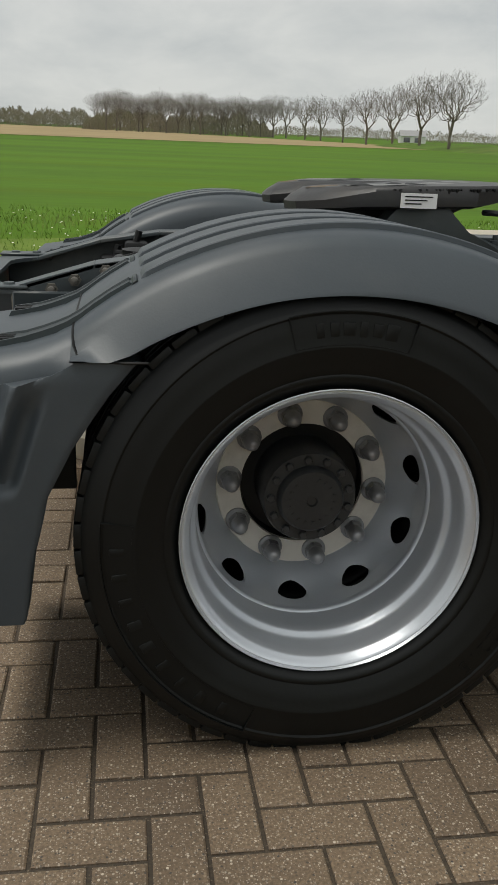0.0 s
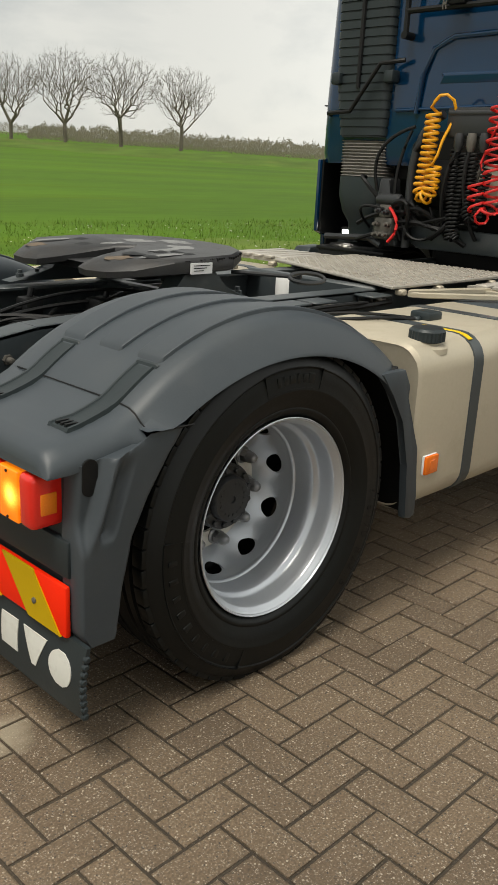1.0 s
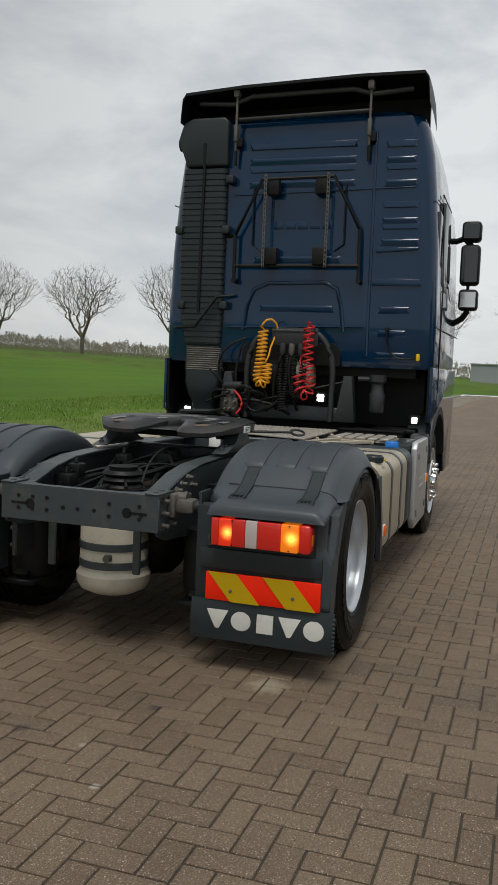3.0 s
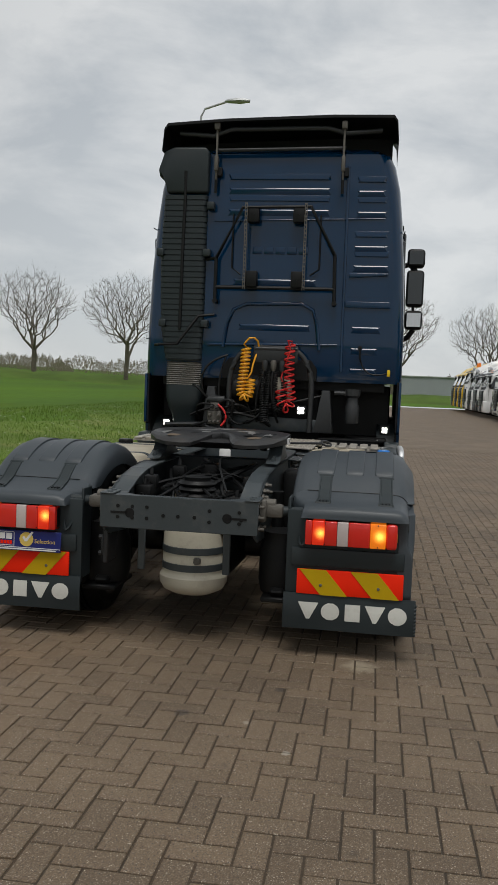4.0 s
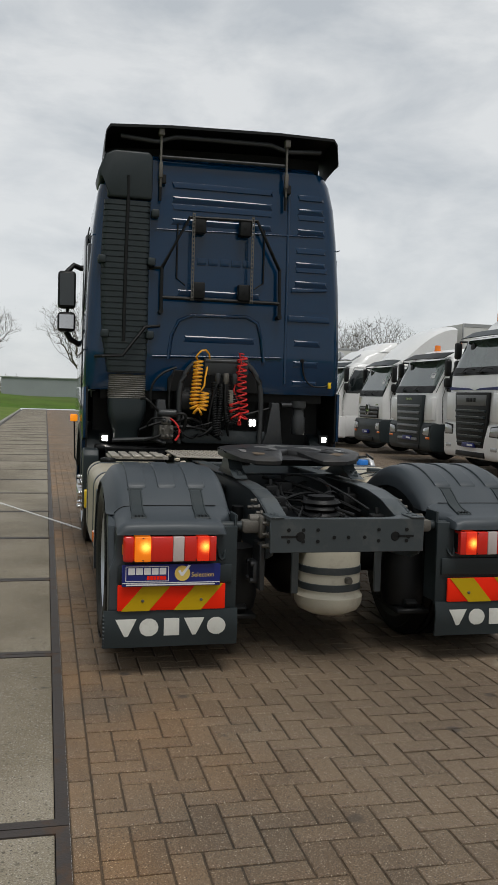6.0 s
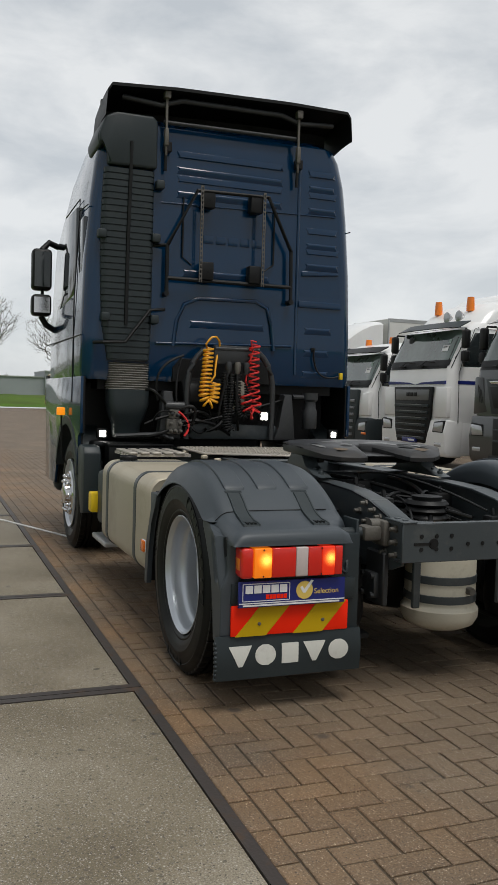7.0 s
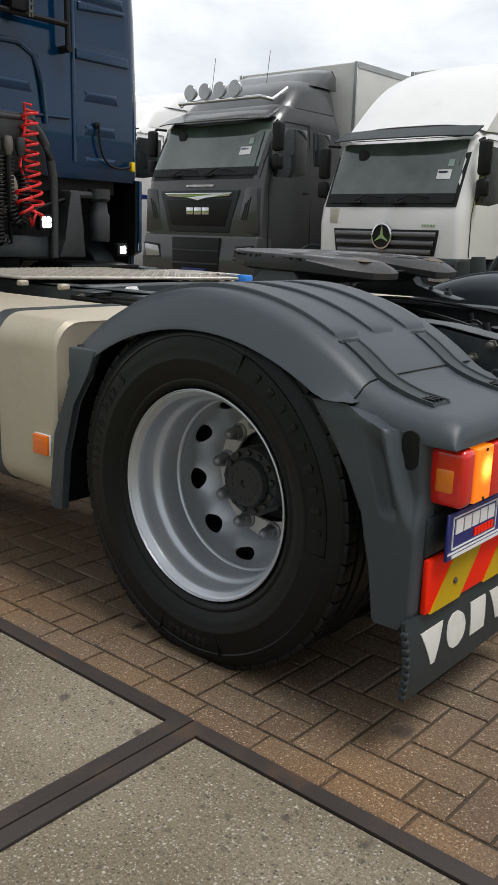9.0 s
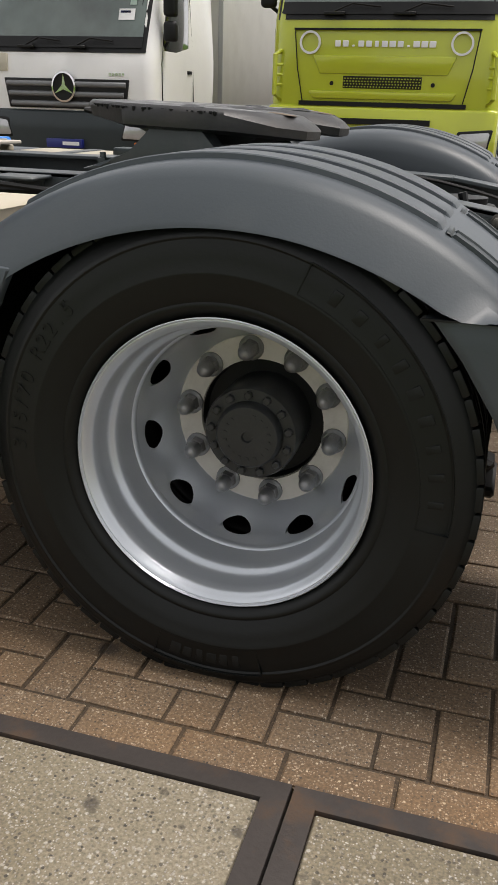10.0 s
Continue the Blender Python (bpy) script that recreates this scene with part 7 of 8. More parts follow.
def parked(kind, colour, label, h=3.1, zs=1.75, zw=2.65, roof="low", body=None, lamps=False, beacons=False, visor=None, screen_w=1.13):
    """A cab-over truck that looks along +x, its nose at x = 0, on its wheels. zs, zw: the windscreen's lower and upper edge."""
    t = empty("parked_truck", label, "truck", "row of parked trucks")
    dark_low = kind in ("small", "ribbed", "tall")
    bm = B()
    lv = [(0.98, -2.1, -0.02, 1.235, 0.08, 0.16), (1.4, -2.12, 0.0, 1.245, 0.08, 0.18), (zs - 0.05, -2.12, -0.03, 1.245, 0.08, 0.2), (zw, -2.1, -0.34, 1.20, 0.1, 0.26), (h - 0.12, -2.05, -0.54, 1.14, 0.12, 0.3), (h, -2.0, -0.76, 1.02, 0.12, 0.3)]
    loft(bm, lv, 5)
    c = part("cab", bm, colour, t, smooth=28)
    # windscreen, a little wrapped, in a dark border
    def nose_x(y, z):
        """The cab's front surface at that width and height."""
        for (za, _, xa, wa, _, ra), (zb, _, xb, wb, _, rb) in zip(lv, lv[1:]):
            if za <= z <= zb:
                u = (z - za) / (zb - za)
                x1, w, rf = xa + (xb - xa) * u, wa + (wb - wa) * u, ra + (rb - ra) * u
                over = max(0.0, abs(y) - (w - rf))
                return x1 - rf + math.sqrt(max(0.0, rf * rf - over * over))
        return lv[-1][2]

    def screen(grow, lift):
        rows = []
        for k in range(5):
            z = zs - grow + (zw - zs + 2 * grow) * k / 4
            w = screen_w + grow
            rows.append([(nose_x(y, z) + lift, y, z) for y in [w * (i - 10) / 10 for i in range(21)]])
        return rows
    bm = B()
    grid(bm, screen(0.055, 0.008))
    part("screen_border", bm, M_BLACK, c, "black windscreen border")
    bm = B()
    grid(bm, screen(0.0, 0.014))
    part("windscreen", bm, M_SCREEN, c, "reflecting greenish windscreen with sky glimpses in its colour")
    rows = screen(0.0, 0.02)
    bm = B()
    grid(bm, [rows[0], [(nose_x(p[1], p[2] + 0.12) + 0.02, p[1], p[2] + 0.12) for p in rows[0]]])
    part("dashboard", bm, M_BLACK, c)
    for y in (0.12, -0.62):
        bm = B()
        tube(bm, [(0.0, y, zs + 0.0), (-0.005, y + 0.25, zs + 0.10), (-0.02, y + 0.55, zs + 0.07)], 0.011, 6)
        box(bm, -0.02, 0.02, y - 0.05, y + 0.18, zs - 0.01, zs + 0.02, 0.006, 1)
        part("wiper", bm, M_BLACK, c)
    def on_screen(name, y0, y1, z0, z1, m, lab=""):
        b2 = B()
        pts = []
        for z in (z0, z1):
            pts.append([(nose_x(y, z) + 0.022, y, z) for y in [y0 + (y1 - y0) * q / 4 for q in range(5)]])
        grid(b2, pts)
        part(name, b2, m, c, lab)
    on_screen("screen_note", 0.70, 0.92, zs + 0.30, zs + 0.42, M_PLATE_LINE, "white price note in the screen")
    on_screen("note_line", 0.72, 0.86, zs + 0.375, zs + 0.40, M_PLATE_BLUE)
    on_screen("small_note", 0.84, 0.93, zs + 0.46, zs + 0.55, M_FRAME_NOTE)
    # inside mirror seen through the glass
    b2 = B()
    ring(b2, [(0.085, -0.26), (0.085, -0.245), (0.03, -0.24)], (0, -0.62, zw - 0.16), "x", 20)
    part("ramp_mirror", b2, M_BLACK, c)
    # nose
    def slats(z0, z1, w0, w1, n, m, depth=0.04):
        for k in range(n):
            z = z0 + (z1 - z0) * (k + 0.15) / n
            hh = (z1 - z0) / n * 0.62
            w = w0 + (w1 - w0) * k / max(1, n - 1)
            b3 = B()
            prism(b3, [(0.012, z), (depth, z + hh * 0.2), (depth, z + hh * 0.75), (0.012, z + hh)], "y", -w, w, 0.005, 1)
            part("slat", b3, m, grille)
    def shape(name, poly, x0, x1, m, bev=0.01, lab=""):
        b3 = B()
        prism(b3, poly, "x", x0, x1, bev, 2)
        return part(name, b3, m, c, lab)
    if kind == "lime":
        for z0, z1, y in ((1.44, 1.62, 0.76),):
            shape("nose_panel", [(-y, z1), (y, z1), (y - 0.08, z0), (-y + 0.08, z0)], -0.02, 0.016, colour, 0.014)
        shape("nose_ledge", [(-0.98, 1.885), (0.98, 1.885), (0.98, 1.865), (-0.98, 1.865)], -0.04, 0.006, M_BLACK, 0.0)
        bm = B()
        box(bm, -0.02, 0.010, -0.42, 0.42, 1.30, 1.42, 0.006, 1)
        grille = part("grille", bm, M_BLACK, c, "dark mesh grille")
        bm = B()
        for i in range(26):
            for j in range(4):
                box(bm, 0.008, 0.017, -0.41 + i * 0.032 + 0.008 * (j % 2), -0.397 + i * 0.032 + 0.008 * (j % 2), 1.31 + j * 0.027, 1.322 + j * 0.027)
        part("mesh", bm, colour, grille)
        shape("nose_rib", [(-0.80, 1.27), (0.80, 1.27), (0.74, 1.19), (-0.74, 1.19)], -0.03, 0.022, colour, 0.02)
        shape("lower_gap", [(-0.90, 1.165), (0.90, 1.165), (0.90, 1.12), (-0.90, 1.12)], -0.03, 0.008, M_BLACK, 0.0)
        shape("lower_gap", [(-0.55, 1.00), (0.55, 1.00), (0.55, 0.94), (-0.55, 0.94)], 0.04, 0.078, M_BLACK, 0.0)
        for s in (1, -1):
            b3 = B()
            tube(b3, [(0.0, s * 0.97, 1.86), (0.008, s * 0.93, 1.5), (0.008, s * 0.86, 1.16)], 0.006, 6)
            part("nose_seam", b3, M_BLACK, c)
            ring_b = B()
            ring(ring_b, [(0.022, 0.016), (0.022, 0.022), (0.01, 0.022)], (0, s * 0.54, 1.345), "x", 12)
            part("nose_lock", ring_b, M_BLACK, c)
        for k, w in enumerate((1, 1, 1, 0.4, 0.9, 1, 0.9, 0.6, 0.9, 0.9, 0.4, 0.9, 0.9)):
            y = 0.50 - k * 0.083
            b2 = B()
            box(b2, 0.004, 0.012, y - 0.034 * w, y + 0.034 * w, 1.705, 1.765 if w > 0.5 else 1.725, 0.004, 1)
            part("web_bar", b2, M_PLATE_LINE, c, "white plain bar of lettering")
        for y in (0.80, -0.80):
            b2 = B()
            ring(b2, [(0.115, -0.01), (0.115, 0.010), (0.093, 0.010), (0.093, -0.01)], (0, y, 1.745), "x", 28, close=True)
            part("round_mark", b2, M_PLATE_LINE, c)
        for s in (1, -1):
            b2 = B()
            tube(b2, [(-0.02, s * 1.12, 1.66), (0.05, s * 1.17, 1.62), (0.05, s * 1.17, 1.22), (-0.02, s * 1.12, 1.16)], 0.025, 8)
            for z in (1.52, 1.42, 1.32):
                tube(b2, [(0.05, s * 1.17, z), (-0.02, s * 1.10, z)], 0.016, 6)
            part("grab_rail", b2, colour, c, "lime green grab rail")
        bumper_top, low_m = 1.12, colour
    elif kind == "small":
        bm = B()
        prism(bm, [(0.90, 1.33), (-0.90, 1.33), (-0.84, 1.0), (0.84, 1.0)], "x", -0.05, 0.014, 0.012, 2)
        grille = part("grille", bm, M_BLACK, c, "black mesh grille")
        slats(1.00, 1.33, 0.80, 0.86, 3, M_HUB_LIGHT)
        bm = B()
        ring(bm, [(0.172, 0.04), (0.172, 0.066), (0.150, 0.070), (0.150, 0.04)], (0, 0, 1.24), "x", 32, close=True)
        for k in range(3):
            an = radians(90 + 120 * k)
            u, v = math.cos(an), math.sin(an)
            prism(bm, [(0.15 * u, 1.24 + 0.15 * v), (-0.03 * v, 1.24 + 0.03 * u), (0.03 * v, 1.24 - 0.03 * u)], "x", 0.05, 0.064)
        part("round_badge", bm, M_CHROME, c, "round chrome badge")
        bm = B()
        ring(bm, [(0.155, 0.02), (0.150, 0.05)], (0, 0, 1.24), "x", 24)
        part("badge_back", bm, M_BLACK, c)
        shape("corner_note", [(-0.98, 1.60), (-0.84, 1.60), (-0.84, 1.40), (-0.98, 1.40)], -0.02, 0.012, M_CREAM, 0.004)
        for k in range(5):
            shape("type_bar", [(0.62 + k * 0.045, 1.40), (0.655 + k * 0.045, 1.40), (0.655 + k * 0.045, 1.37), (0.62 + k * 0.045, 1.37)], 0.0, 0.010, M_CHROME, 0.0)
        bumper_top, low_m = 0.98, M_PLASTIC_DARK
    elif kind == "tall":
        shape("nose_panel", [(0.86, 1.86), (-0.86, 1.86), (-0.66, 1.22), (0.66, 1.22)], -0.05, 0.012, M_PLASTIC_DARK, 0.02)
        shape("chrome_strip", [(0.74, 1.82), (-0.74, 1.82), (-0.66, 1.765), (-0.2, 1.755), (0.0, 1.70), (0.2, 1.755), (0.66, 1.765)], 0.0, 0.035, M_CHROME, 0.008)
        bm = B()
        prism(bm, [(0.72, 1.72), (-0.72, 1.72), (-0.58, 1.32), (0.58, 1.32)], "x", 0.0, 0.022, 0.012, 2)
        grille = part("grille", bm, M_BLACK, c, "dark nose panel with badge shapes")
        for k in range(3):
            shape("brand_shape", [(0.25 - k * 0.17, 1.60), (0.10 - k * 0.17, 1.60), (0.10 - k * 0.17, 1.49), (0.25 - k * 0.17, 1.49)], 0.015, 0.032, M_CHROME, 0.004)
        shape("lower_grille", [(0.52, 1.14), (-0.52, 1.14), (-0.50, 0.48), (0.50, 0.48)], 0.0, 0.074, M_BLACK, 0.01)
        for z in (0.72, 0.92):
            shape("grille_bar", [(0.5, z + 0.03), (-0.5, z + 0.03), (-0.5, z), (0.5, z)], 0.05, 0.085, M_PLASTIC_DARK, 0.006)
        for k in range(9):
            shape("web_bar", [(0.30 - k * 0.066, 1.945), (0.25 - k * 0.066, 1.945), (0.25 - k * 0.066, 1.915), (0.30 - k * 0.066, 1.915)], -0.03, 0.002, M_PLATE_LINE, 0.0)
        for s in (1, -1):
            shape("cheek", [(s * 1.20, 1.9), (s * 0.98, 1.9), (s * 0.80, 1.25), (s * 1.22, 1.2)], -0.12, 0.004, colour, 0.03)
            for k in range(3):
                shape("cheek_slot", [(s * (1.10 - k * 0.045), 1.75 - k * 0.04), (s * (1.08 - k * 0.045), 1.75 - k * 0.04), (s * (1.0 - k * 0.045), 1.42), (s * (1.02 - k * 0.045), 1.42)], -0.01, 0.008, M_BLACK, 0.0)
        bumper_top, low_m = 1.18, colour
    elif kind == "striped":
        bm = B()
        prism(bm, [(0.74, 1.72), (-0.74, 1.72), (-0.66, 0.85), (-0.56, 0.56), (0.56, 0.56), (0.66, 0.85)], "x", 0.0, 0.066, 0.02, 2)
        grille = part("grille", bm, M_BLACK, c, "black slatted grille")
        shape("badge_panel", [(0.66, 1.66), (-0.66, 1.66), (-0.63, 1.44), (0.63, 1.44)], 0.05, 0.078, M_HUB_LIGHT, 0.008)
        for k in range(3):
            shape("brand_shape", [(0.21 - k * 0.145, 1.60), (0.085 - k * 0.145, 1.60), (0.085 - k * 0.145, 1.52), (0.21 - k * 0.145, 1.52)], 0.07, 0.086, M_BLACK, 0.003)
        slats(0.60, 1.40, 0.52, 0.64, 6, M_PLASTIC_DARK, 0.105)
        for k in range(6):
            z = 0.60 + 0.80 * (k + 0.15) / 6 + 0.07
            shape("slat_edge", [(0.44, z), (-0.44, z), (-0.44, z - 0.012), (0.44, z - 0.012)], 0.095, 0.109, M_NUT, 0.0)
        for s in (1, -1):
            shape("cheek", [(s * 1.22, 1.72), (s * 0.80, 1.72), (s * 0.74, 1.10), (s * 1.22, 1.10)], -0.10, 0.030, colour, 0.04)
            shape("waist_stripe", [(s * 1.1, 1.84), (s * 0.25, 1.81), (s * 0.02, 1.765), (s * 0.35, 1.775), (s * 1.1, 1.77)], -0.02, 0.006, M_PLATE_BLUE, 0.0)
            bm = B()
            box(bm, -2.05, -0.2, s * 1.246, s * 1.250, 1.775, 1.845)
            part("side_stripe", bm, M_PLATE_BLUE, c)
        bumper_top, low_m = 1.06, colour
    else:
        gt = zs - 0.10
        bm = B()
        prism(bm, [(0.78, gt), (-0.78, gt), (-0.66, 0.46), (0.66, 0.46)], "x", -0.02, 0.076, 0.03, 2)
        grille = part("grille", bm, M_PLASTIC_DARK, c, "dark slatted grille")
        slats(0.52, gt - 0.18, 0.56, 0.66, 6, M_HUB_LIGHT if kind == "ribbed" else M_BLACK, 0.11)
        for k in range(6):
            shape("brand_shape", [(0.19 - k * 0.062, gt - 0.07), (0.14 - k * 0.062, gt - 0.07), (0.14 - k * 0.062, gt - 0.12), (0.19 - k * 0.062, gt - 0.12)], 0.07, 0.084, M_CHROME, 0.0)
        for s in (1, -1):
            shape("cheek", [(s * 1.22, gt - 0.05), (s * 0.82, gt - 0.1), (s * 0.76, 1.05), (s * 1.22, 1.05)], -0.10, 0.03, colour, 0.04)
        bumper_top, low_m = 1.0, M_PLASTIC_DARK if kind == "ribbed" else colour
    # bumper and lamps
    low = 0.30
    bm = B()
    prism(bm, [(-0.36, low), (0.0, low + 0.02), (0.05, low + 0.12), (0.06, 0.80), (0.02, bumper_top), (-0.36, bumper_top)], "y", -1.24, 1.24, 0.04, 3)
    part("bumper", bm, low_m, c)
    shape("lower_intake", [(-0.62, low + 0.06), (0.62, low + 0.06), (0.62, low + 0.17), (-0.62, low + 0.17)], 0.03, 0.07, M_BLACK, 0.01)
    zl = {"striped": 0.92, "tall": 0.92, "small": 0.78}.get(kind, 0.80)
    for s in (1, -1):
        shape("headlamp", [(s * 1.19, zl + 0.11), (s * 0.86, zl + 0.08), (s * 0.80, zl - 0.10), (s * 1.16, zl - 0.11)], -0.04, 0.072, M_LAMP, 0.03, "clear headlamp")
        shape("lamp_border", [(s * 1.21, zl + 0.13), (s * 0.845, zl + 0.10), (s * 0.78, zl - 0.12), (s * 1.18, zl - 0.13)], -0.04, 0.062, M_BLACK, 0.02)
        if kind in ("striped", "lime", "tall"):
            shape("fog_lamp", [(s * 1.12, 0.60), (s * 0.88, 0.60), (s * 0.88, 0.52), (s * 1.12, 0.52)], 0.0, 0.066, M_LAMP, 0.015, "small fog lamp")
        else:
            shape("turn_lamp", [(s * 1.20, zl - 0.13), (s * 0.98, zl - 0.13), (s * 0.98, zl - 0.19), (s * 1.20, zl - 0.19)], 0.0, 0.066, M_ORANGE, 0.012, "amber turn lamp")
        # side glass and door
        bm = B()
        prism(bm, [(-1.12, zs + 0.05), (-1.12, zw - 0.06), (-0.58, zw - 0.06), (-0.30, zs + 0.14), (-0.30, zs - 0.10)], "y", s * 1.12, s * 1.243, 0.015, 2)
        part("side_window", bm, M_GLASS, c, "dark side window")
        if kind in ("tall", "white"):
            bm = B()
            prism(bm, [(-1.75, zs + 0.20), (-1.75, zw - 0.06), (-1.32, zw - 0.06), (-1.32, zs + 0.20)], "y", s * 1.12, s * 1.236, 0.02, 2)
            part("rear_window", bm, M_GLASS, c)
        bm = B()
        tube(bm, [(-0.24, s * 1.249, 1.0), (-0.22, s * 1.249, zs - 0.15), (-0.30, s * 1.238, zs + 0.1), (-0.58, s * 1.205, zw + 0.02), (-1.2, s * 1.205, zw + 0.02), (-1.26, s * 1.236, zs), (-1.28, s * 1.249, 1.0)], 0.007, 5)
        box(bm, -1.2, -1.06, s * 1.243, s * 1.258, zs - 0.24, zs - 0.20, 0.004, 1)
        part("door_seam", bm, M_BLACK, c)
        bm = B()
        tube(bm, [(-0.42, s * 1.17, zw - 0.01), (-0.30, s * 1.30, zw + 0.0), (-0.27, s * 1.345, zw - 0.08)], 0.020, 8)
        part("mirror_arm", bm, M_BLACK, c)
        bm = B()
        tube(bm, [(-0.34, s * 1.23, zs + 0.02), (-0.27, s * 1.33, zs + 0.10)], 0.020, 8)
        part("mirror_arm", bm, M_BLACK, c)
        for z0, z1 in ((zs + 0.34, zw - 0.02), (zs + 0.08, zs + 0.30)):
            bm = B()
            box(bm, -0.34, -0.21, s * 1.265, s * 1.44, z0, z1, 0.045, 3)
            part("mirror", bm, M_BLACK, c, "black mirror housing")
        # steps, arch and wheels
        bm = B()
        prism(bm, [(-0.34, 0.35), (-0.34, 1.02), (-0.76, 1.02), (-0.86, 0.75), (-0.86, 0.35)], "y", s * 0.95, s * 1.24, 0.02, 2)
        part("step_box", bm, low_m, c)
        bm = B()
        arc_o = [(-1.40 + 0.64 * math.cos(radians(a)), 0.50 + 0.60 * math.sin(radians(a))) for a in range(0, 181, 15)]
        arc_i = [(-1.40 + 0.56 * math.cos(radians(a)), 0.50 + 0.53 * math.sin(radians(a))) for a in range(180, -1, -15)]
        prism(bm, arc_o + arc_i, "y", s * 0.95, s * 1.25, 0.01, 1)
        part("wheel_arch", bm, M_PLASTIC_DARK, c)
        wl_ = part("wheel", tyre_mesh(), M_RUBBER, t)
        flip = Matrix.Rotation(math.pi, 4, "Z") if s > 0 else Matrix.Identity(4)
        wl_.matrix_basis = Matrix.Translation((-1.40, s * 1.22, 0.485)) @ flip
        bm = B()
        ring(bm, [(0.295, 0.02), (0.27, 0.03), (0.2, 0.0), (0.1, -0.03), (0.02, -0.03)], (0, 0, 0), "y", 32)
        part("rim", bm, M_RIM, wl_)
        w2 = again(wl_, Matrix.Translation((-5.0, s * 1.22, 0.485)) @ flip, t)
        again(wl_.children[0], Matrix.Identity(4), w2)
    # visor
    vm = visor or colour
    bm = B()
    rows = []
    for k in range(4):
        rows.append([(-0.34 + 0.09 * k - 0.17 * (abs(y) / 1.16) ** 4, y, zw + 0.165 - 0.047 * k) for y in [1.16 * (i - 7) / 7 for i in range(15)]])
    grid(bm, rows)
    ext = bmesh.ops.extrude_face_region(bm, geom=bm.faces[:])
    bmesh.ops.translate(bm, verts=[v for v in ext["geom"] if isinstance(v, bmesh.types.BMVert)], vec=(0.004, 0, 0.016))
    part("sun_visor", bm, vm, c, "sun visor above the windscreen")
    # roof
    top = h
    if roof == "high":
        bm = B()
        loft(bm, [(h - 0.10, -2.06, -0.60, 1.13, 0.15, 0.35), (h + 0.14, -2.06, -0.80, 1.08, 0.15, 0.4), (h + 0.34, -2.06, -1.10, 1.0, 0.15, 0.45), (h + 0.42, -2.0, -1.45, 0.85, 0.15, 0.4)], 5)
        part("roof_cap", bm, colour, c, smooth=35)
        bm = B()
        loft(bm, [(h + 0.30, -2.15, -1.25, 1.05, 0.1, 0.3), (h + 0.52, -2.20, -1.55, 1.0, 0.1, 0.35), (h + 0.62, -2.20, -1.85, 0.92, 0.1, 0.3)], 4)
        part("roof_deflector", bm, colour, c, smooth=35)
    elif roof == "air":
        bm = B()
        rows = []
        for k in range(9):
            u = k / 8
            rows.append([(-0.55 - 1.65 * u, y, h - 0.06 + 1.0 * math.sin(u * math.pi / 2) - 0.12 * (abs(y) / 1.18) ** 4) for y in [1.18 * (i - 6) / 6 for i in range(13)]])
        rows.append([(-2.2, y, h - 0.1) for y in [1.18 * (i - 6) / 6 for i in range(13)]])
        vs = grid(bm, rows)
        for side_ in (0, -1):
            bm.faces.new([r[side_] for r in vs])
        part("air_deflector", bm, colour, c, "tall curved roof deflector", smooth=30)
    if lamps:
        bm = B()
        tube(bm, [(-0.85, 1.02, h + 0.18), (-0.55, 0.98, h - 0.02), (-0.42, 0.86, h + 0.02), (-0.40, -0.86, h + 0.02), (-0.55, -0.98, h + 0.0), (-0.85, -1.02, h + 0.24)], 0.030, 10)
        part("lamp_bar", bm, M_CHROME, c, "chrome roof lamp bar")
        for y in (0.36, 0.04, -0.28, -0.60):
            bm = B()
            ring(bm, [(0.04, -0.52), (0.11, -0.43), (0.125, -0.38), (0.118, -0.365), (0.03, -0.36)], (0, y, h + 0.17), "x", 24)
            part("roof_lamp", bm, M_LAMP, c, "round chrome roof lamp")
        for y in (0.3, -0.9):
            bm = B()
            tube(bm, [(-1.2, y, h + 0.3), (-1.28, y, h + 0.86)], 0.0045, 5)
            part("aerial", bm, M_BLACK, c)
    if beacons:
        bz, bx_ = (h + 0.30, -0.86) if roof == "high" else (h - 0.01, -0.9)
        for y in (0.62, -0.55):
            bm = B()
            ring(bm, [(0.085, -0.12), (0.085, 0.0), (0.075, 0.13), (0.07, 0.17), (0.02, 0.175)], (bx_, y, bz), "z", 14)
            part("beacon", bm, M_BEACON, c, "orange beacon")
        if roof == "high":
            for y in (0.82, 0.40):
                bm = B()
                ring(bm, [(0.04, -0.56), (0.10, -0.48), (0.115, -0.44), (0.03, -0.43)], (0, y, h + 0.04), "x", 20)
                part("roof_lamp", bm, M_LAMP, c, "round roof lamp")
    # plates
    shape("dealer_plate", [(-0.26, 0.66), (0.26, 0.66), (0.26, 0.56), (-0.26, 0.56)], 0.05, 0.114, M_PLATE_BLUE, 0.003, "blue dealer plate")
    shape("plate_bar", [(-0.02, 0.63), (0.22, 0.63), (0.22, 0.59), (-0.02, 0.59)], 0.112, 0.118, M_PLATE_LINE, 0.0)
    # frame behind
    bm = B()
    for s in (1, -1):
        box(bm, -6.2, -0.3, s * 0.38, s * 0.45, 0.70, 0.95)
        ring(bm, [(0.08, -1.0), (0.08, 1.0)], (-1.40 if s > 0 else -5.0, 0, 0.485), "y", 12)
    box(bm, -6.2, -6.1, -0.45, 0.45, 0.70, 0.95)
    part("chassis", bm, M_BLACK, t)
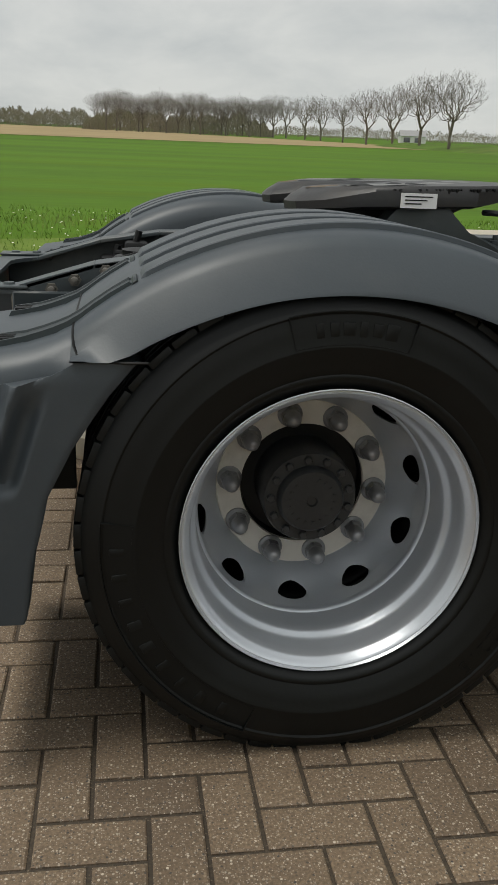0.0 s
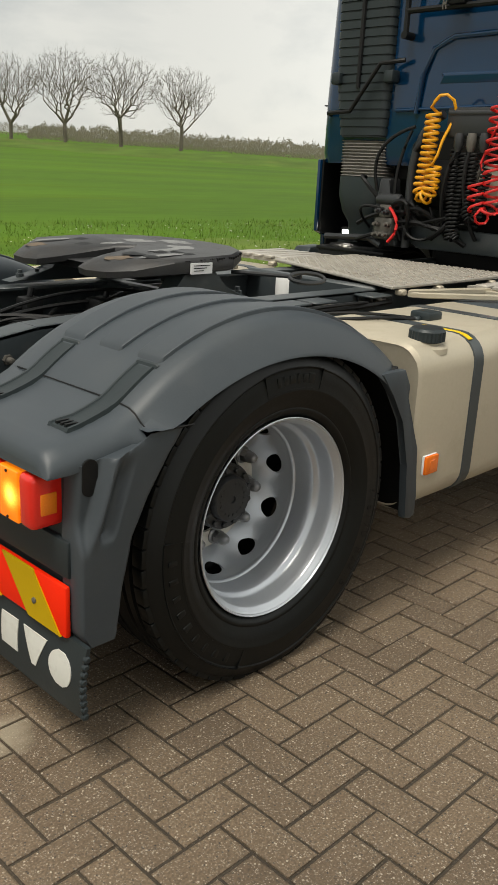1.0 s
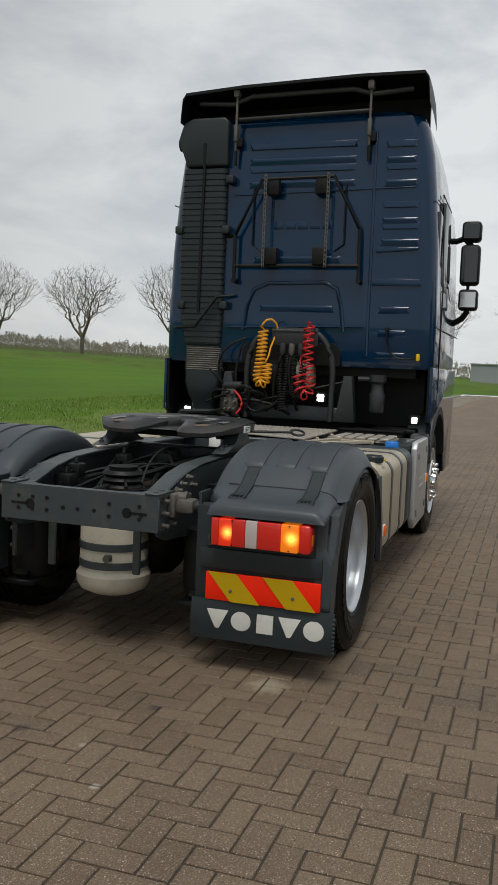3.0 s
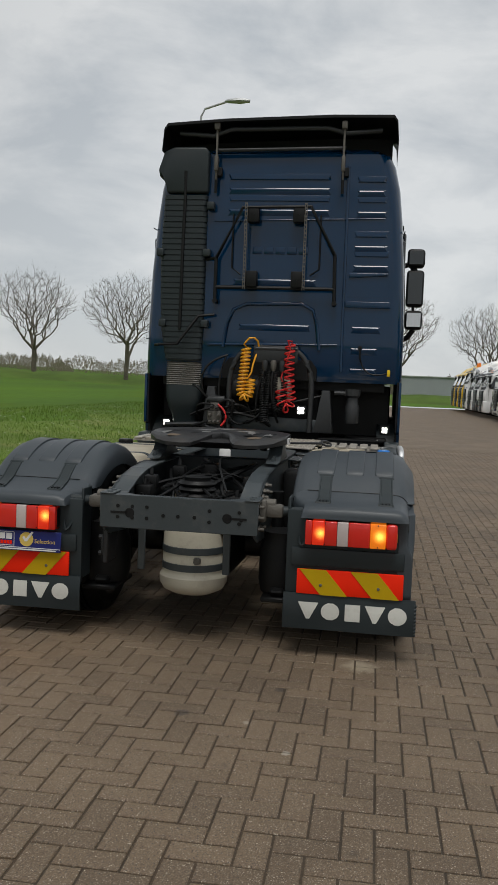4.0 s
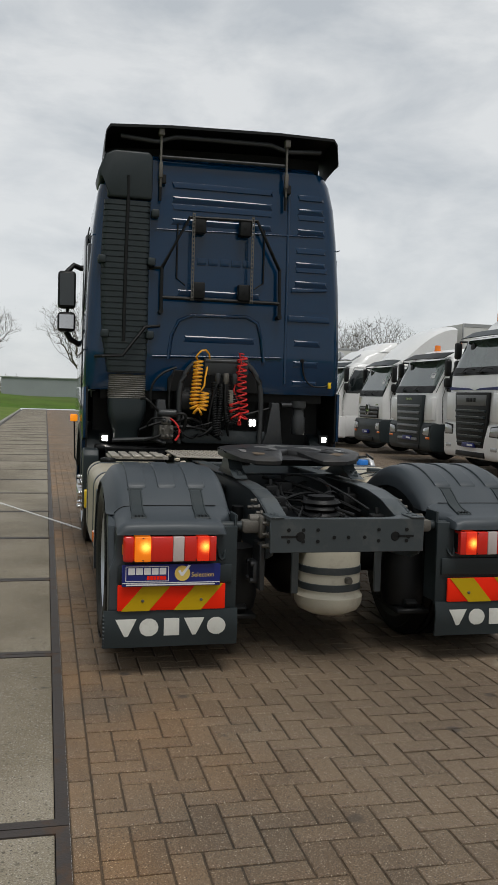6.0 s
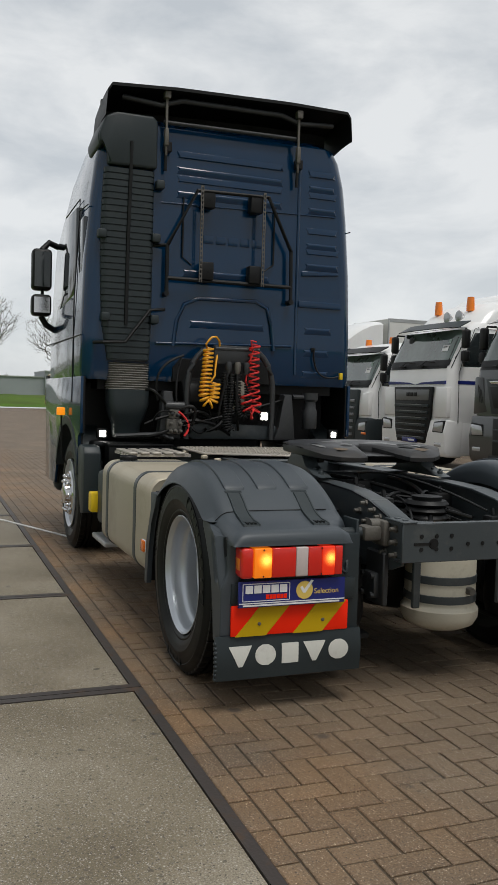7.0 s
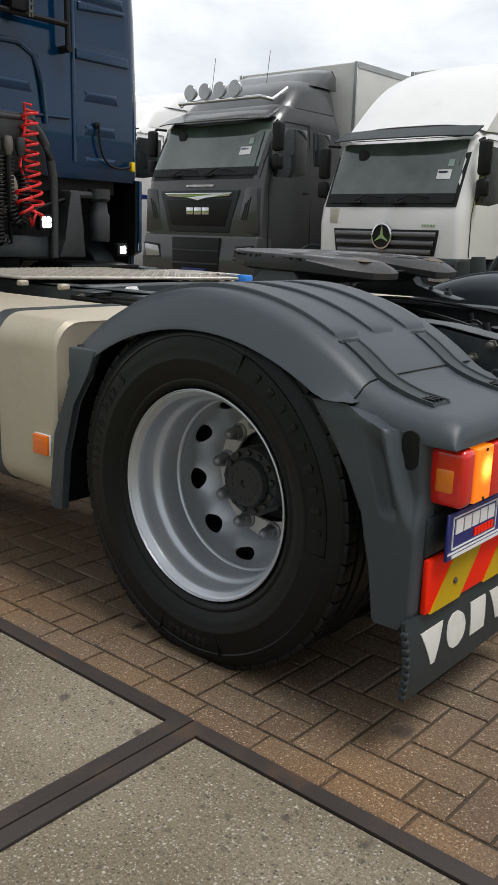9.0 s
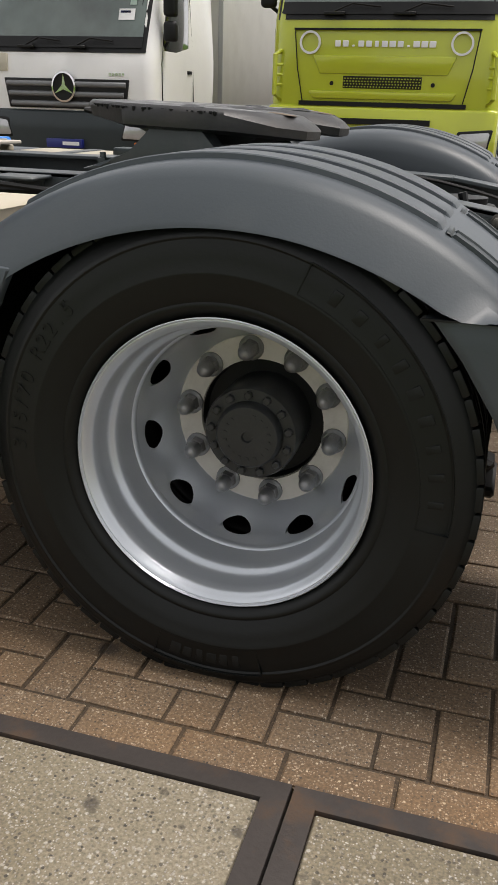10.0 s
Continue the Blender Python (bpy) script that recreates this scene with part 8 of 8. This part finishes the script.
    if body:
        hb, mb = body
        bm = B()
        box(bm, -8.4, -2.35, -1.27, 1.27, 1.0, hb, 0.03, 2)
        bx = part("box_body", bm, mb, t, "pale box body")
        for y in (1.272, -1.272):
            for z in (1.03, hb - 0.05):
                bm = B()
                box(bm, -8.4, -2.34, y - 0.008, y + 0.008, z - 0.05, z + 0.05, 0.004, 1)
                part("edge_rail", bm, M_POST, bx)
        for y in (1.25, -1.25):
            bm = B()
            box(bm, -2.36, -2.33, y - 0.04, y + 0.03, 1.0, hb, 0.006, 1)
            part("corner_post", bm, M_POST, bx)
        bm = B()
        box(bm, -8.2, -2.6, -1.276, -1.272, hb - 0.30, hb - 0.14)
        part("roof_vent", bm, M_BLACK, bx)
    return t


M_FRAME_NOTE = mat("green_note", (0.35, 0.45, 0.40), 0.5, var=0.05, bump=0.0)
M_HUB_LIGHT = mat("grey_grille_paint", (0.16, 0.165, 0.17), 0.4, 0.3, var=0.08, bump=0.0)
ROW_Y = -7.24


def stand(t, x, y=ROW_Y, turn=90):
    t.matrix_basis = Matrix.Translation((x, y, 0)) @ Matrix.Rotation(radians(turn), 4, "Z")
    return t


stand(parked("lime", P_LIME, "lime green truck with white web address bars", h=3.25, zs=2.02, zw=2.85, body=(3.6, P_BODY)), 1.09)
small = stand(parked("small", P_WHITE, "white truck with round badge and curved roof deflector", h=2.75, zs=1.67, zw=2.46, roof="air", body=(3.75, P_BODY), visor=M_PLASTIC_DARK, screen_w=1.06), 4.845)
stand(parked("tall", P_GREY, "graphite grey truck with roof lamps", h=3.22, zs=2.08, zw=2.86, roof="high", body=(4.0, P_BODY), lamps=True), 8.28)
small.matrix_basis = Matrix.Translation((4.845, ROW_Y - 0.03, 0)) @ Matrix.Rotation(radians(90), 4, "Z") @ Matrix.Diagonal((1, 0.91, 1, 1))
striped = stand(parked("striped", P_WHITE, "white truck with orange beacons and blue stripe", h=3.12, zs=2.14, zw=2.87, roof="high", beacons=True, visor=M_PLASTIC_DARK), 11.57)
ribbed = stand(parked("ribbed", P_WHITE, "white truck with dark grille and beacons", h=2.78, zs=1.76, zw=2.50, beacons=True, visor=M_BLACK), 14.75)
wht = stand(parked("white", P_WHITE, "white parked truck with dark slatted grille", h=2.75, zs=1.72, zw=2.50, roof="high", visor=M_PLASTIC_DARK, lamps=True), 21.7)
blu = stand(parked("small", P_SKY, "sky blue parked truck with round badge", h=2.62, zs=1.62, zw=2.36, visor=M_PLASTIC_DARK), 24.9)
yel = stand(parked("white", P_YEL, "yellow parked truck with dark slatted grille", h=3.1, zs=1.90, zw=2.75, roof="high"), 61.5)
R90 = Matrix.Rotation(radians(90), 4, "Z")
for x, src in ((18.4, small), (28.2, ribbed), (31.5, small), (34.9, ribbed), (38.2, wht), (41.5, striped), (44.8, small), (48.1, wht), (51.4, ribbed), (54.7, wht), (58.1, striped)):
    copy_thing(src, Matrix.Translation((x, ROW_Y - 0.3 * (src is small), 0)) @ R90 @ (Matrix.Diagonal((1, 0.91, 1, 1)) if src is small else Matrix.Identity(4)))
for x in (64.8, 68.0):
    copy_thing(yel, Matrix.Translation((x, ROW_Y, 0)) @ R90)


# ---------------------------------------------------------------- lamp post, cabinet
def lamp_post():
    p = empty("street_lamp", "tall grey street lamp with a single arm", "street lamp")
    z0 = land(31, 6.88)
    bm = B()
    tube(bm, [(31, 6.88, z0 - 0.1), (31, 6.88, 1.5)], 0.12, 14)
    tube(bm, [(31, 6.88, 1.5), (31, 6.88, 12.2)], 0.095, 12, 0.055)
    tube(bm, [(31, 6.88, 12.2), (31, 6.85, 12.6), (31, 6.70, 12.9), (31, 5.8, 13.18)], 0.045, 10)
    part("pole", bm, M_POST, p)
    bm = B()
    rows = [[(31 + dx, y, 13.2 + dz) for dx, dz in ((-w, 0), (-w * 0.6, h2), (w * 0.6, h2), (w, 0), (w * 0.6, -h2 * 0.7), (-w * 0.6, -h2 * 0.7))] for y, w, h2 in ((5.85, 0.05, 0.04), (5.7, 0.12, 0.08), (5.2, 0.17, 0.11), (4.8, 0.10, 0.06))]
    vs = grid(bm, rows, True)
    bm.faces.new(vs[0])
    bm.faces.new(vs[-1])
    part("lamp_head", bm, M_POST, p)
    bm = B()
    box(bm, 30.85, 31.0, 6.45, 6.72, 10.9, 11.55, 0.02, 2)
    part("sign_box", bm, mat("olive_box", (0.12, 0.13, 0.05), 0.6), p, "small olive box on the pole")
    return p


post = lamp_post()
copy_thing(post, Matrix.Translation((78, -27.0, -0.3)))


def roadside_cabinet():
    z0 = land(38, 6.6)
    c = empty("roadside_cabinet", "small white roadside cabinet on the grass", "cabinet")
    bm = B()
    box(bm, 37.75, 38.1, 6.2, 6.75, z0 - 0.05, z0 + 1.05, 0.02, 2)
    part("body", bm, P_BODY, c)
    bm = B()
    box(bm, 37.70, 38.15, 6.15, 6.8, z0 + 1.05, z0 + 1.12, 0.02, 2)
    part("lid", bm, M_POST, c)
    return c


roadside_cabinet()


# ---------------------------------------------------------------- trees
def tree(seed, height):
    """A bare tree: a forked trunk whose boughs divide until they fill a rounded crown."""
    rnd = random.Random(seed)
    rng = np.random.default_rng(seed)
    fork = height * rnd.uniform(0.20, 0.27)
    cz, rad, half = height * 0.67, height * rnd.uniform(0.38, 0.46), height * 0.325
    # places that the boughs must reach, from the fork outwards
    pts = rng.normal(size=(2600, 3))
    pts /= np.linalg.norm(pts, axis=1)[:, None]
    pts *= (rng.random(2600) ** 0.46)[:, None]
    pts = pts * np.array([rad, rad, half]) + np.array([0, 0, cz])
    wob = np.array([noise.noise((p[0] * 0.5 + seed, p[1] * 0.5, p[2] * 0.5)) for p in pts])
    axis = np.hypot(pts[:, 0], pts[:, 1])
    keep = (wob > -0.28) & (axis < 0.25 + 0.95 * (pts[:, 2] - fork))
    pts = pts[keep][:1150]
    base = np.array([0, 0, fork])
    pts = pts[np.argsort(np.linalg.norm(pts - base, axis=1))]
    nodes, parent = [np.array([0, 0, -0.3])], [-1]
    for i in range(1, 5):
        nodes.append(np.array([rnd.uniform(-0.09, 0.09), rnd.uniform(-0.09, 0.09), -0.3 + (fork + 0.3) * i / 4]))
        parent.append(i - 1)
    P = np.zeros((len(pts) + 5, 3))
    P[:5] = nodes
    n = 5
    lean = np.linalg.norm(P[:5] - base, axis=1)
    reach = np.zeros(len(P))
    reach[:5] = [9, 9, 9, 4, 0]
    for q in pts:
        dist = np.linalg.norm(P[:n] - q, axis=1)
        j = int(np.argmin(dist + 0.46 * reach[:n]))
        d_ = q - P[j]
        if parent[j] >= 0:
            back = P[j] - P[parent[j]]
            cosine = float(np.dot(d_, back) / (np.linalg.norm(d_) * np.linalg.norm(back) + 1e-6))
            if cosine < 0.15:
                q = P[j] + 0.5 * d_ + 0.25 * back
        q = q + rng.normal(size=3) * 0.03
        P[n] = q
        parent.append(j)
        reach[n] = reach[j] + np.linalg.norm(q - P[j])
        n += 1
    load = np.ones(n)
    kids = [0] * n
    for i in range(n - 1, 0, -1):
        load[parent[i]] += load[i]
        kids[parent[i]] += 1
    tv, tf, cv, cf = [], [], [], []

    def seg(p, q, r0, r1, sides, verts, faces):
        p, q = Vector(p), Vector(q)
        dr = (q - p).normalized()
        u = dr.cross(Vector((0.3, 0.2, 1)) if abs(dr.z) < 0.9 else Vector((1, 0, 0))).normalized()
        w = dr.cross(u)
        k0 = len(verts)
        for c_, r in ((p, r0), (q, r1)):
            for k in range(sides):
                an = 2 * math.pi * k / sides
                verts.append(c_ + (u * math.cos(an) + w * math.sin(an)) * r)
        for k in range(sides):
            faces.append((k0 + k, k0 + (k + 1) % sides, k0 + sides + (k + 1) % sides, k0 + sides + k))

    def thick(i):
        return 0.0082 * load[i] ** 0.48 * height / 11

    for i in range(1, n):
        r0, r1 = thick(parent[i]), thick(i)
        r0 = min(r0, r1 * 1.35)
        if load[i] > 40:
            seg(P[parent[i]], P[i], r0, r1, 8, tv, tf)
        else:
            seg(P[parent[i]], P[i], r0, r1, 3, cv, cf)
        if load[i] < 5:
            back = P[i] - P[parent[i]]
            back = back / (np.linalg.norm(back) + 1e-6)
            for _ in range(5):
                to = P[i] + (back + rng.normal(size=3) * 0.55 + np.array([0, 0, 0.35])) * rnd.uniform(0.25, 0.6)
                side = np.cross(to - P[i], rng.normal(size=3))
                side = side / (np.linalg.norm(side) + 1e-6) * 0.0075
                k0 = len(cv)
                cv += [Vector(P[i] - side), Vector(P[i] + side), Vector(to)]
                cf.append((k0, k0 + 1, k0 + 2))
    t = empty("tree", "bare roadside tree with a wide twiggy crown", "tree", "row of bare trees")
    raw("trunk", tv, tf, M_BARK, t)
    raw("crown", cv, cf, M_TWIG, t, smooth=False)
    zs = sorted(v.z for v in cv)
    return t, zs[int(len(zs) * 0.985)]


# directions as seen from five stands in the yard, with the distance from there
TREES = [((-0.96, -2.7), tuple((80.4 + 0.47 * i + 0.15 * math.sin(i * 2.3), 325 + 28 * math.sin(i * 1.7)) for i in range(24))),
         ((-0.96, -2.7), ((79.6, 315), (78.4, 290), (77.4, 270), (76.0, 240), (74.5, 205), (72.9, 195), (71.2, 172), (69.4, 155), (65.05, 158), (62.65, 150), (59.75, 131), (56.55, 127), (53.15, 123), (49.4, 120))),
         ((-3.1, -2.65), ((35.3, 111),)),
         ((-3.84, -2.4), ((29.7, 110), (23.5, 106))),
         ((-5.4, -0.34), ((16.2, 100), (11.0, 84), (5.5, 106), (-11.2, 120))),
         ((-4.64, 2.1), ((-2.7, 103), (-8.6, 112), (-13.6, 122), (-16.6, 120), (-19.2, 118), (-22, 118)))]
protos = [tree(20 + i, 12.0) for i in range(5)]
ex, ey = -3.6, 0.0
count = 0
for (vx, vy), rows in TREES:
    for az, dist in rows:
        x, y = vx + dist * math.cos(radians(az)), vy + dist * math.sin(radians(az))
        src, ztop = protos[count % 5]
        k = (12.4, 11.2, 12.0, 11.6, 10.8)[count * 7 % 5] / ztop * (1.12 if dist > 310 else 1.0)
        m = Matrix.Translation((x, y, land(x, y))) @ Matrix.Rotation(1.7 * count, 4, "Z") @ Matrix.Scale(k, 4)
        if count >= 5:
            src = copy_thing(src, Matrix.Identity(4))
        src.matrix_basis = m
        count += 1


def far_wood(name, azs, dist, height, count, seed, label, gap=0.0):
    """Bare woods far off: many thin upright slivers in clumps."""
    rnd = random.Random(seed)
    verts, faces = [], []
    for i in range(count):
        az = rnd.uniform(*azs)
        d = dist * rnd.uniform(0.92, 1.1)
        x, y = ex + d * math.cos(radians(az)), ey + d * math.sin(radians(az))
        g = land(x, y)
        prof = 0.72 + 0.30 * noise.noise((az * 0.7, seed, 0)) + 0.22 * noise.noise((az * 3.1, seed, 3)) + 0.12 * noise.noise((az * 9.0, seed, 5)) + rnd.uniform(-0.16, 0.06)
        prof *= min(1.0, 0.25 + 0.9 * min(az - azs[0], azs[1] - az))
        z = height * prof * rnd.random() ** 0.75
        s = height * 0.030
        b = len(verts)
        px, py = -math.sin(radians(az)), math.cos(radians(az))
        a = rnd.uniform(-0.5, 0.5)
        w = s * rnd.uniform(0.2, 0.6)
        l = s * rnd.uniform(0.6, 1.9)
        c = Vector((x, y, g + z))
        u = Vector((px * math.sin(a), py * math.sin(a), math.cos(a))) * l
        v = Vector((px * math.cos(a), py * math.cos(a), -math.sin(a))) * w + Vector((rnd.uniform(-w, w), rnd.uniform(-w, w), 0))
        verts += [c - u - v, c - u + v, c + u * 0.9]
        faces.append((b, b + 1, b + 2))
    return tagged(raw(name, verts, faces, M_WOOD, smooth=False), label, "woodland", kind="stuff")


far_wood("far_woods", (80.0, 91.8), 350, 9.5, 24000, 3, "bare brown-grey wood beyond the field")
far_wood("far_woods", (91, 99), 480, 11, 14000, 4, "low dark wood on the horizon")
far_wood("far_woods", (37, 80.5), 520, 8, 40000, 5, "hazy hedges and woods on the horizon")
far_wood("far_woods", (20, 58), 330, 7.5, 46000, 6, "bare brown-grey wood beyond the field")
far_wood("far_woods", (-22, 21), 420, 10, 30000, 7, "hazy hedges and woods on the horizon")


def bank():
    """Low grassy ditch bank before the row of trees."""
    verts, faces = [], []
    pts = [(60, 180), (62, 150), (66, 120), (74, 96), (84, 76), (93, 58), (97, 40), (98, 20), (100, 4), (104, -20), (108, -40)]
    n = 0
    for (xa, ya), (xb, yb) in zip(pts, pts[1:]):
        for k in range(8):
            u = k / 8
            x, y = xa + (xb - xa) * u, ya + (yb - ya) * u
            h = 0.95 + 0.30 * noise.noise((x * 0.3, y * 0.3, 0))
            for dx, z in ((-15, -0.10), (-8, h * 0.6), (-3, h), (0, h * 0.8), (4, h * 0.9), (9, -0.05)):
                vx, vy = x + dx * 0.8, y + dx * 0.5
                verts.append((vx, vy, land(vx, max(vy, 3.7)) + z))
            n += 1
    for i in range(n - 1):
        for k in range(5):
            a = i * 6 + k
            faces.append((a, a + 1, a + 7, a + 6))
    return tagged(raw("ditch_bank", verts, faces, M_BANK), "low grassy ditch bank before the trees", "bank", kind="structure")


bank()


def far_barn():
    b = empty("barn", "small pale barn far across the field", "barn")
    b.matrix_basis = Matrix.Translation((92.8, 282, land(92.8, 282))) @ Matrix.Rotation(radians(-12), 4, "Z")
    bm = B()
    box(bm, -4, 4, -4, 4, -0.3, 2.4)
    part("wall", bm, P_BODY, b)
    bm = B()
    prism(bm, [(-4.3, 2.3), (0, 4.2), (4.3, 2.3)], "x", -4.2, 4.2)
    part("roof", bm, mat("grey_roof", (0.25, 0.25, 0.25), 0.8), b)
    for k in range(2):
        bm = B()
        box(bm, -3 + k * 3.5, -1 + k * 3.5, -4.05, -3.98, 0.4, 1.9)
        part("window", bm, M_GLASS, b)


far_barn()


def far_shed():
    s = empty("warehouse", "long grey flat-roofed warehouse far beyond the yard", "warehouse")
    s.matrix_basis = Matrix.Translation((176, -16, 0))
    m = mat("grey_cladding", (0.30, 0.32, 0.335), 0.6, var=0.08, scale=0.3, fine=4, bump=0.0)
    bm = B()
    box(bm, -8, 8, -4, 26, -0.3, 4.2)
    part("wall", bm, m, s)
    bm = B()
    box(bm, -9, 8, -11, -4.02, -0.3, 5.4)
    part("office_wall", bm, m, s)
    bm = B()
    box(bm, -8.2, 8.2, -3.9, 26.2, 4.2, 4.4)
    part("roof", bm, M_POST, s)
    bm = B()
    box(bm, -9.2, 8.2, -11.2, -3.95, 5.4, 5.6)
    part("roof", bm, M_POST, s)
    for z in (1.0, 3.4):
        for k in range(4):
            bm = B()
            box(bm, -9.06, -8.98, -10.6 + k * 1.65, -9.2 + k * 1.65, z, z + 1.2)
            part("window", bm, M_GLASS, s)


far_shed()


def blades():
    rnd = random.Random(5)
    verts, faces = [], []
    for i in range(42000):
        x = -6 + 40 * rnd.random() ** 1.2
        y = 3.66 + 6.5 * rnd.random() ** 1.4
        z = land(x, y)
        h = rnd.uniform(0.03, 0.09) * (1.3 if noise.noise((x * 0.8, y * 0.8, 2)) > 0.1 else 0.8)
        a = rnd.uniform(0, 6.28)
        w = 0.006 + 0.002 * (x > 10)
        b = len(verts)
        dx, dy = math.cos(a) * w, math.sin(a) * w
        verts += [(x - dx, y - dy, z), (x + dx, y + dy, z), (x + rnd.uniform(-0.04, 0.04), y + rnd.uniform(-0.04, 0.04), z + h)]
        faces.append((b, b + 1, b + 2))
    tagged(raw("grass", verts, faces, M_BLADE, smooth=False), "rough verge grass beside the kerb", "grass", kind="stuff")
    verts, faces = [], []
    for i in range(900):
        x, y = -3 + 30 * rnd.random(), 3.9 + 5 * rnd.random()
        z = land(x, y) + 0.09
        b = len(verts)
        r = 0.012
        for k in range(6):
            verts.append((x + r * math.cos(k * 1.047), y + r * math.sin(k * 1.047), z))
        verts.append((x, y, z + 0.006))
        faces += [(b + k, b + (k + 1) % 6, b + 6) for k in range(6)]
    tagged(raw("daisies", verts, faces, M_DAISY, smooth=False), "small white daisies in the grass", "flowers", kind="stuff")


blades()


# ---------------------------------------------------------------- brick paving
def paving():
    """Herringbone bricks; those beside the rear wheels are single pieces, the others one sheet of pieces."""
    WX, WY, J, H = 0.1042, 0.1068, 0.0088, 0.06
    X0, Y0, EDGE = -0.131, -1.502, 1.3816
    pav = tagged(new("pavement"), "brown-grey herringbone brick paving with sandy joints", "paving", kind="structure")

    def brick_geo(lx, ly, wear=0.0):
        b = 0.0028 + wear
        o = [(J / 2, J / 2), (lx - J / 2, J / 2), (lx - J / 2, ly - J / 2), (J / 2, ly - J / 2)]
        i_ = [(x + (b if x < lx / 2 else -b), y + (b if y < ly / 2 else -b)) for x, y in o]
        v = [(x, y, -H) for x, y in o] + [(x, y, -0.7 * b) for x, y in o] + [(x, y, 0.0) for x, y in i_]
        f = [(8, 9, 10, 11)]
        for k in range(4):
            k2 = (k + 1) % 4
            f += [(k, k2, 4 + k2, 4 + k), (4 + k, 4 + k2, 8 + k2, 8 + k)]
        return v, f
    shapes = {"h": [brick_geo(2 * WX, WY, w) for w in (0.0, 0.0012, 0.0028)], "v": [brick_geo(WX, 2 * WY, w) for w in (0.0, 0.0012, 0.0028)]}
    meshes = {}
    for k, some in shapes.items():
        meshes[k] = []
        for v, f in some:
            me = bpy.data.meshes.new("brick")
            me.from_pydata(v, [], f)
            me.materials.append(M_BRICK)
            meshes[k].append(me)
    rnd = random.Random(2)
    allv, allf = [], []

    def lay(v, f, x, y, dz=0.0, tx=0.0, ty=0.0, turn=0.0):
        b = len(allv)
        allv.extend((x + p[0] - turn * (p[1] - WY), y + p[1] + turn * (p[0] - WX), p[2] + dz + tx * (p[0] - WX) + ty * (p[1] - WY)) for p in v)
        allf.extend(tuple(b + q for q in face) for face in f)
    singles = 0
    i0, i1 = int((-6.2 - X0) / WX), int((17 - X0) / WX)
    j0, j1 = int((-8.6 - Y0) / WY), int((EDGE - Y0) / WY)
    for j in range(j0, j1 + 1):
        for i in range(i0, i1 + 1):
            k = (i - j) % 4
            if k not in (0, 3):
                continue
            kind = "h" if k == 0 else "v"
            x, y = X0 + i * WX, Y0 + j * WY
            if y + (WY if kind == "h" else 2 * WY) > EDGE + 0.004:
                room = EDGE - y
                if room > 0.03:
                    # a cut brick along the border course
                    lay(*brick_geo(2 * WX if kind == "h" else WX, room), x, y)
                continue
            worn = rnd.choice((0, 0, 0, 1, 1, 2))
            dz = rnd.uniform(-0.0008, 0.0009)
            near = singles < 296 and ((-0.95 < x < 0.75 and -2.1 < y < -1.0) or (-0.9 < x < 0.9 and 0.75 < y < 1.4))
            if near:
                o = new("brick", meshes[kind][worn])
                o.parent = pav
                o.location = (x, y, dz)
                o.rotation_euler = (rnd.uniform(-0.004, 0.004), rnd.uniform(-0.004, 0.004), rnd.uniform(-0.008, 0.008))
                singles += 1
            else:
                lay(*shapes[kind][worn], x, y, dz, rnd.uniform(-0.005, 0.005), rnd.uniform(-0.005, 0.005), rnd.uniform(-0.007, 0.007))
    # stretcher course along the slabs
    v, f = brick_geo(2 * WX, 1.470 - EDGE, 0.001)
    for k in range(-28, 84):
        lay(v, f, -0.39 + k * 2 * WX, EDGE, rnd.uniform(-0.0008, 0.0008))
    o = raw("brick_field", allv, allf, M_BRICK, pav, smooth=False)
    tagged(o, kind="stuff")
    # far part of the yard, where the single bricks can no longer be told apart
    v = [(16.85, -70, -0.0006), (70, -70, -0.0006), (70, 1.47, -0.0006), (16.85, 1.47, -0.0006), (-60, -70, -0.0006), (16.85, -8.45, -0.0006), (-60, -8.45, -0.0006), (-6.0, -8.45, -0.0006), (-6.0, 1.47, -0.0006), (-60, 1.47, -0.0006)]
    raw("far_paving", v, [(0, 1, 2, 3), (4, 0, 5, 6), (6, 7, 8, 9)], M_BRICK, pav, smooth=False)


paving()
